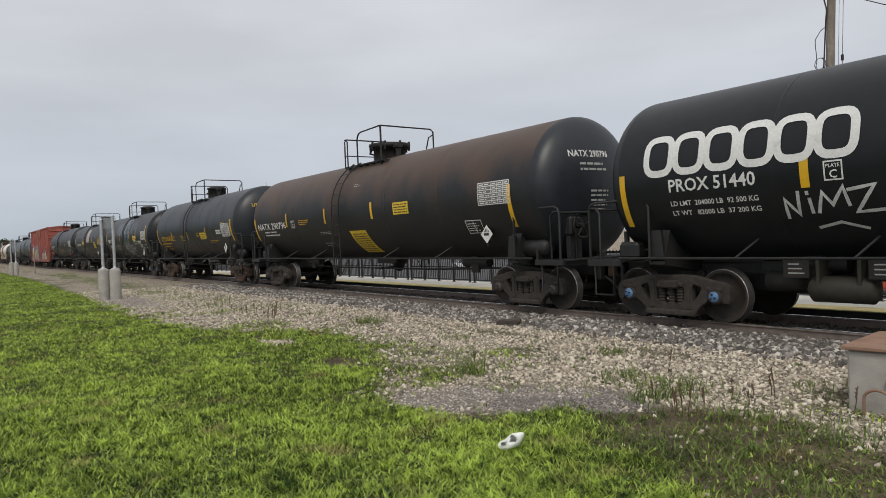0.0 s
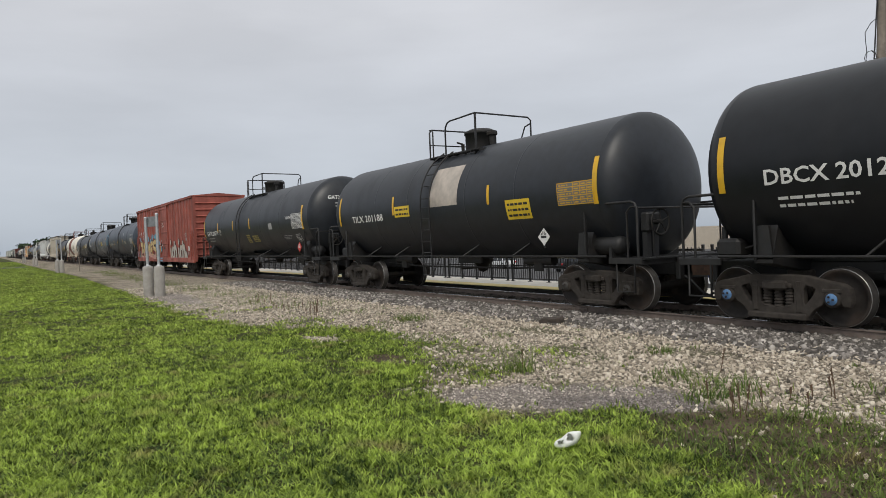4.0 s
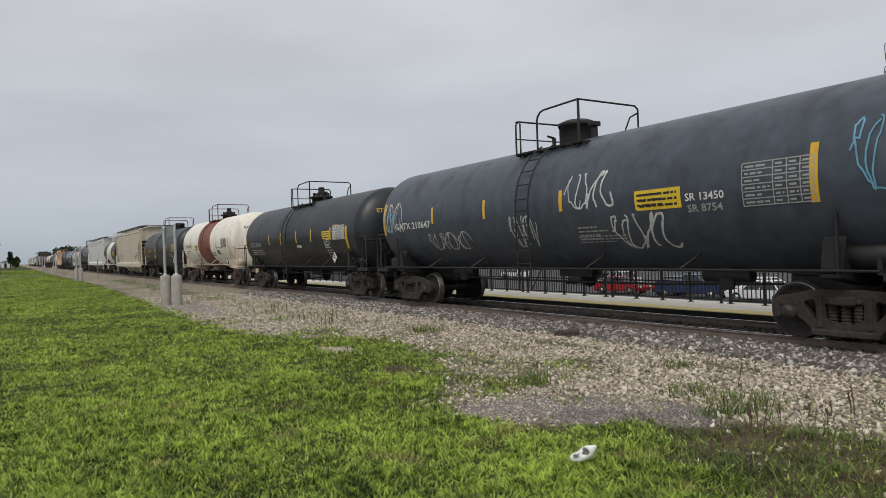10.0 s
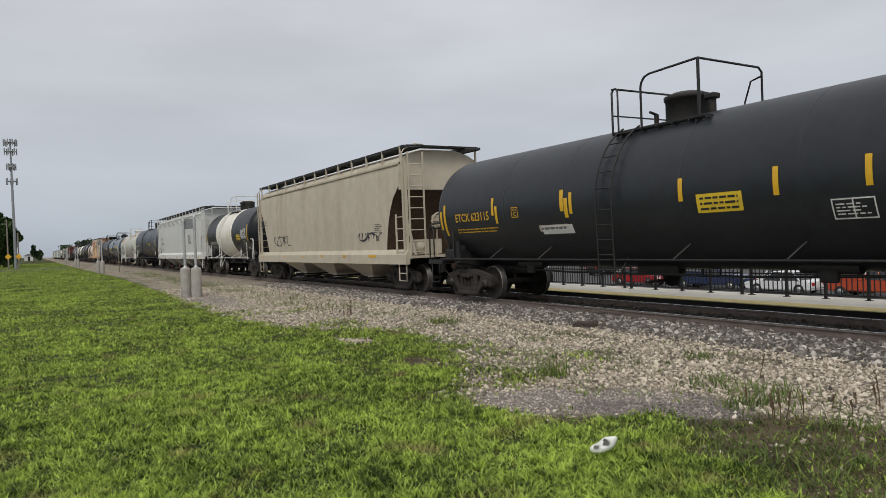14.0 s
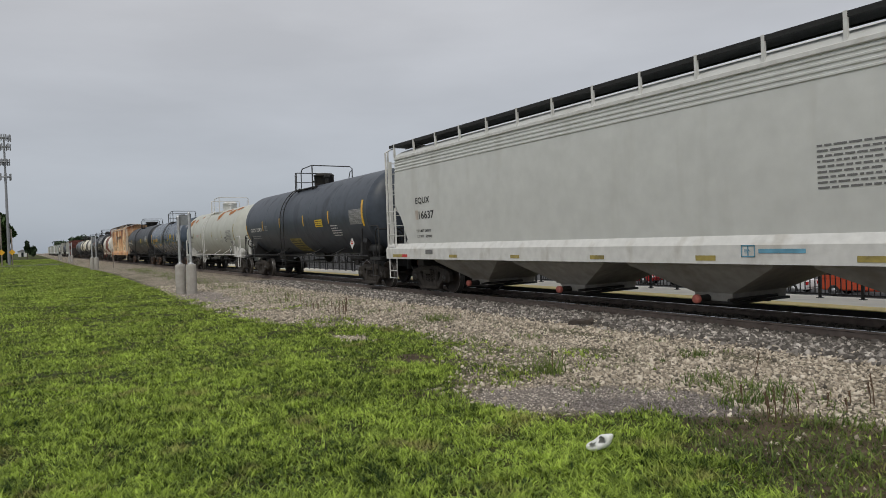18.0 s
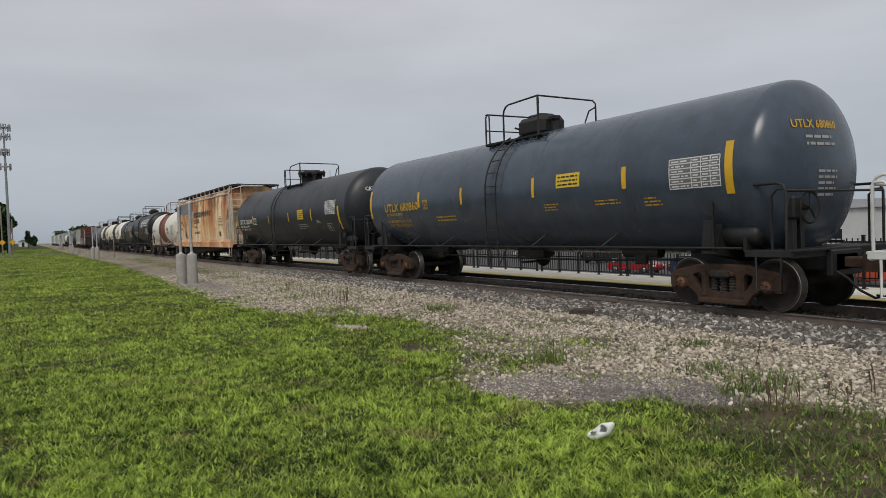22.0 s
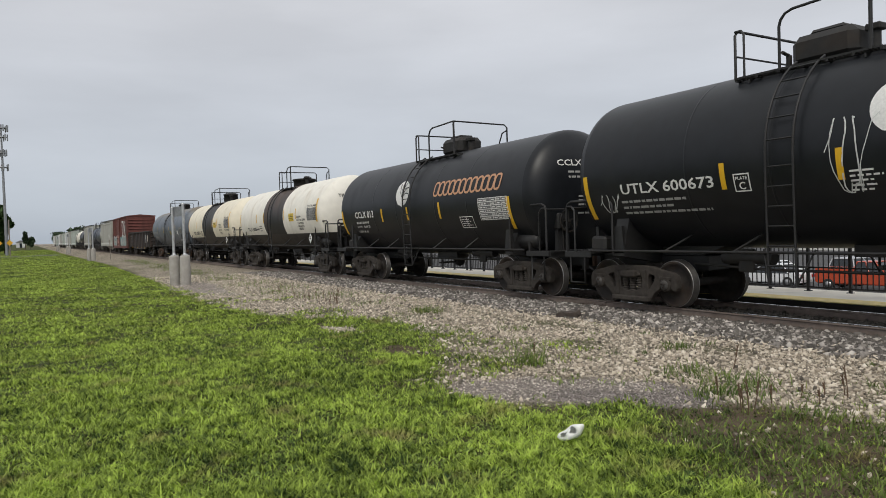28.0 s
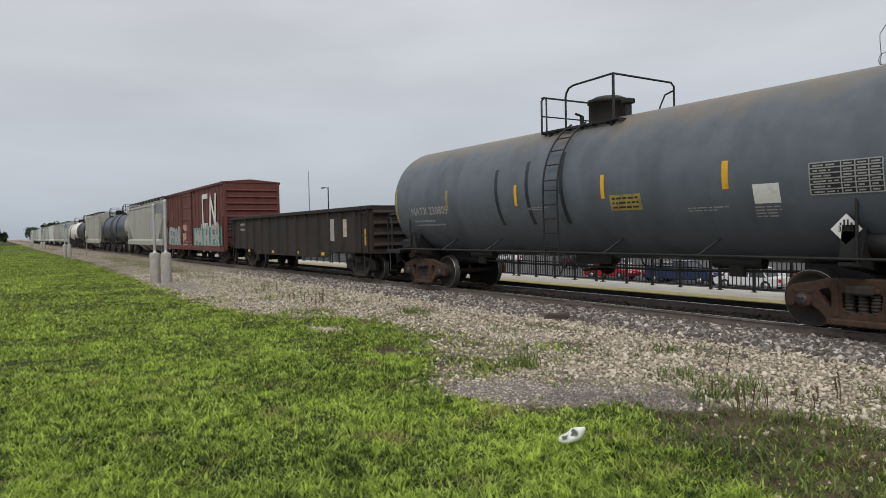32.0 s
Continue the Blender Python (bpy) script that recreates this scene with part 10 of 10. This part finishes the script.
scrawl(c, "scrawl", 3.61, 1.89, 0.83, 0.26, 53, 0.020, 6)
scrawl(c, "scrawl", -4.98, 1.89, 0.50, 0.41, 54, 0.020, 3)
c = tank("black tank car with copper lettering", -372.19, -362.83, top=4.03, dome_x=0.48, ladder_dx=-0.70, mark=("CCLX 813", "white"), mat="tank_clean", dome="box", over=1.4)
lettering(c, "CCLX 813", "white", -4.29, -2.79, 2.28, 0.23)
lettering(c, "LD LMT 200400 LB", "white", -4.29, -3.26, 2.01, 0.08)
lettering(c, "LT WT    62600 LB", "white", -4.31, -3.28, 1.87, 0.08)
lettering(c, "NEW 04 97", "white", -4.36, -3.60, 1.70, 0.08)
emblem(c, -0.68, 2.85, 0.42, "white", "tank_clean")
logo_blocks(c, "copper", 1.28, 4.56, 2.83, 0.38, 12, True, 0.20)
strips(c, "yellow", (-2.16, 2.00, 2.42, 0.10), (-0.38, 2.00, 2.40, 0.10), (1.56, 1.99, 2.45, 0.10), (4.87, 1.64, 2.43, 0.14))
data_table(c, "white", 3.57, 4.84, 2.16, 0.56, "grey_panel", 6)
frame_box(c, "white", 2.56, 3.21, 1.85, 0.34)
strips(c, "yellow", (-5.42, 1.61, 2.46, 0.13))
c = tank("white tank car with black middle and underside", -386.44, -376.22, top=4.05, dome_x=0.15, ladder_dx=-0.54, deck=0.9, dome="low", loop=0.42, hoop_x=0.37, chain=True, rail_h=0.68, mark=("TILX 600441", "ink"), mat="tank_white", bands=[(-1.63, 1.38, "band_sooty")], hand_z=1.2, lower="band_black", low_z=1.72, over=1.4)
lettering(c, "TILX 600441", "ink", -4.67, -2.57, 2.01, 0.19)
strips(c, "yellow", (-5.85, 2.22, 2.84, 0.11), (-2.85, 2.33, 2.76, 0.10), (-1.65, 2.28, 2.77, 0.10), (1.50, 2.36, 2.81, 0.10), (3.13, 2.36, 2.80, 0.10), (5.67, 2.17, 3.11, 0.15))
sign_sheet(c, 4, "placard", 2.21, 2.88, 2.44, 0.35, "ink")
lettering(c, "SR-8641", "ink", 3.26, 3.80, 2.44, 0.09)
lettering(c, "DOT-SP 20986", "ink", 3.23, 4.31, 2.30, 0.09)
lettering(c, "CHLORINE", "ink", 3.33, 4.08, 2.16, 0.09)
lettering(c, "INHALATION", "ink", 3.27, 4.04, 2.04, 0.09)
lettering(c, "HAZARD", "ink", 3.33, 3.82, 1.92, 0.10)
data_table(c, "ink", 4.57, 5.65, 2.50, 0.49, "dull_white", 6)
lettering(c, "DOT SP-14832", "ink", 4.58, 5.65, 2.84, 0.11)
diamond(c, "white", 4.52, 1.49, 0.30, "ink", "")
small_print(c, 3, "ink", -2.42, -1.99, 2.04, 0.36)
c = tank("cream tank car with black middle and underside", -400.67, -390.42, top=4.02, dome_x=0.26, ladder_dx=-0.47, mark=("TILX 600434", "ink"), mat="tank_cream", bands=[(-1.39, 1.61, "band_black")], hand_z=1.2, lower="band_black", low_z=1.7, over=1.37)
lettering(c, "TILX 600434", "ink", -4.40, -2.38, 1.99, 0.25)
small_print(c, 2, "dull_white", -4.28, -1.79, 1.71, 0.18)
frame_box(c, "ink", -2.10, -1.69, 1.97, 0.30, "C")
strips(c, "yellow", (-5.79, 2.21, 3.08, 0.11), (-3.09, 2.32, 2.78, 0.10), (-1.69, 2.33, 2.82, 0.10), (1.50, 2.32, 2.80, 0.12), (2.71, 2.34, 2.82, 0.12))
sign_sheet(c, 4, "placard", 1.82, 2.49, 2.43, 0.33, "ink")
lettering(c, "SR-8841", "ink", 3.25, 3.83, 2.42, 0.10)
lettering(c, "CHLORINE", "ink", 3.22, 3.90, 2.27, 0.10)
lettering(c, "INHALATION", "ink", 3.16, 3.90, 2.10, 0.11)
lettering(c, "HAZARD", "ink", 3.28, 3.77, 1.91, 0.11)
data_table(c, "ink", 4.51, 5.55, 2.47, 0.51, "dull_white", 6)
lettering(c, "DOT SP-14832", "ink", 4.53, 5.54, 2.80, 0.11)
lettering(c, "DOT-SP 20986", "ink", 4.48, 5.54, 2.09, 0.10)
strips(c, "yellow", (5.66, 2.17, 3.11, 0.15))
diamond(c, "white", 4.50, 1.48, 0.30, "ink", "")
c = tank("blue-grey tank car with rust along its top", -417.39, -404.86, top=4.08, dome_x=0.24, ladder_dx=-0.15, mark=("NATX 230805", "dull_white"), mat="tank_blue", rust=True, over=1.4)
lettering(c, "NATX 230805", "dull_white", -6.13, -4.22, 2.21, 0.23)
small_print(c, 2, "dull_white", -6.08, -4.34, 1.88, 0.25)
strips(c, "faded", (-7.00, 1.91, 2.94, 0.10), (-4.20, 2.20, 2.72, 0.10))
strips(c, "yellow", (-1.24, 2.19, 2.68, 0.10), (1.54, 2.23, 2.70, 0.10), (4.33, 2.25, 2.72, 0.12))
sign_sheet(c, 3, "faded", 1.71, 2.50, 2.13, 0.32, "ink")
sign_sheet(c, 0, "white", 4.82, 5.27, 2.14, 0.32, "ink")
patch(c, "tank_slate", 4.90, 5.04, 2.09, 2.25, 0.00)
patch(c, "tank_slate", 5.08, 5.22, 2.10, 2.26, 0.00)
data_table(c, "dull_white", 5.76, 6.79, 2.31, 0.47, "tank_black", 6)
diamond(c, "white", 6.22, 1.56, 0.32, "ink", "3082")
small_print(c, 2, "dull_white", 3.52, 4.37, 1.94, 0.10)
small_print(c, 2, "dull_white", -0.83, 0.04, 2.11, 0.08)
small_print(c, 4, "dull_white", 4.80, 5.38, 1.86, 0.22)
for k in range(3):
    patch(c, "tank_black", -1.95 + k * 1.15, -1.83 + k * 1.15, 1.75, 3.1 + 0.1 * k, -0.16)
c = gondola("grimy black ribbed gondola car", -434.09, -421.69, body=16.0, top=2.52, mat="gon")
sill_marks(c[0], c[1], 0.86, (-5.29, 0.3, 0.12, "yellow"), (-1.80, 0.3, 0.12, "yellow"), (1.19, 0.3, 0.12, "yellow"), (3.84, 0.3, 0.12, "yellow"))
patch(c, "dull_white", 4.48, 4.94, 1.34, 2.15, 0.00)
patch(c, "scrawl_grey", 5.53, 6.01, 1.49, 2.12, 0.00)
strips(c, "yellow", (7.47, 1.20, 1.76, 0.12))
small_print(c, 2, "dull_white", -6.78, -5.19, 2.02, 0.50)
c = boxcar("oxide brown box car with teal graffiti", -450.38, -439.18, body=14.9, top=4.65, mat="box_brown", door=(-2.6, 0.2))
wall = (c[0], Side(wide=1.566))
for u0, u1, mat in ((3.0, 4.1, "white"), (4.6, 5.9, "white")):
    bars_ = [(u0, 3.9), (u0, 2.2)] if u0 < 4 else [(u0, 2.2), (u0 + 0.2, 3.8), (u1 - 0.2, 2.3), (u1, 3.9)]
    b = Build()
    wall[1].stroke(b, bars_ + ([(u1, 2.2)] if u0 < 4 else []), 0.28)
    if u0 < 4:
        wall[1].stroke(b, [(u0, 3.9), (u1, 3.9)], 0.28)
    part("painted_mark", b, M["white"], c[0])
patch(wall, "scrawl_teal", -7.3, -3.0, 0.8, 1.9)
patch(wall, "scrawl_teal", 0.6, 7.3, 0.8, 2.1)
mural(wall, -7.2, 0.9, 4.0, 1.3, 5, "dull_white", "dull_white", "scrawl_dark", 11)
mural(wall, 1.0, 0.9, 5.5, 1.4, 7, "dull_white", "dull_white", "scrawl_dark", 12)
mural(wall, -2.4, 0.95, 2.4, 1.3, 2, "scrawl_pink", "scrawl_pink", "scrawl_dark", 13)
hopper("dusty grey covered hopper car", -468.1, -455.6, body=16.2, top=4.5, mat="hop_grey", bays=3, turn=False)
tank("dark grey tank car with white ends", -479.8, -473.0, mat="tank_slate", end_mat="hop_grey", turn=False)
tank("dusty dark grey tank car", -489.0, -483.8, mat="tank_grey", turn=False)
hopper("dark dusty covered hopper car", -505.8, -493.4, body=15.5, top=4.6, mat="hop_grey", bays=3, turn=False)
tank("black tank car with a white end", -520.3, -511.4, mat="tank_black", turn=False)
tank("white tank car, far along the train", -534.8, -525.3, mat="tank_white", turn=False)
spot = -539.8
for k in range(9):
    hopper("pale covered hopper car, far along the train", spot - 13.2, spot, body=16.4, top=4.5, mat=("hop_green", "hop_grey", "hop_white")[k % 3], bays=3, turn=False)
    spot -= 18.0

# how far the train has rolled, by the second
ROLLED = [(0, 0.00), (1, 12.43), (2, 24.85), (3, 37.33), (5.5, 68.84), (8, 100.05), (11, 137.57), (14, 175.00), (17, 212.48), (20, 249.95), (23, 287.30), (25.5, 318.33), (28, 349.04), (30, 374.34), (31, 386.97), (32, 399.54)]


# ---- what moves: the train rolls past, its wheels turn ----
def rolled(t):
    return float(np.interp(t, [r[0] for r in ROLLED], [r[1] for r in ROLLED]))


def motions():
    for car, x0 in TRAIN:
        walk(car, [(t, pose(x0 + s, TRACK_Y, RAIL_Z)) for t, s in ROLLED])
    starts = dict((car, x0) for car, x0 in TRAIN)
    for k, (w, x) in enumerate(WHEELSETS):
        # a wheel is followed turn by turn while it is near enough to be seen turning
        near = [i for i in range(32 * FPS + 1) if -75 < starts[w.parent] + x + rolled(i / FPS) < 6]
        turns = [(i, math.degrees(rolled(i / FPS) / 0.457)) for i in near] or [(0, 0.0)]
        turns = [(0, turns[0][1])] * (turns[0][0] > 0) + turns + [(32 * FPS, turns[-1][1])] * (turns[-1][0] < 32 * FPS)
        walk(w, [(i / FPS, pose(x, 0, 0.457, 0, a % 360 + 37 * k, 0)) for i, a in turns])


motions()
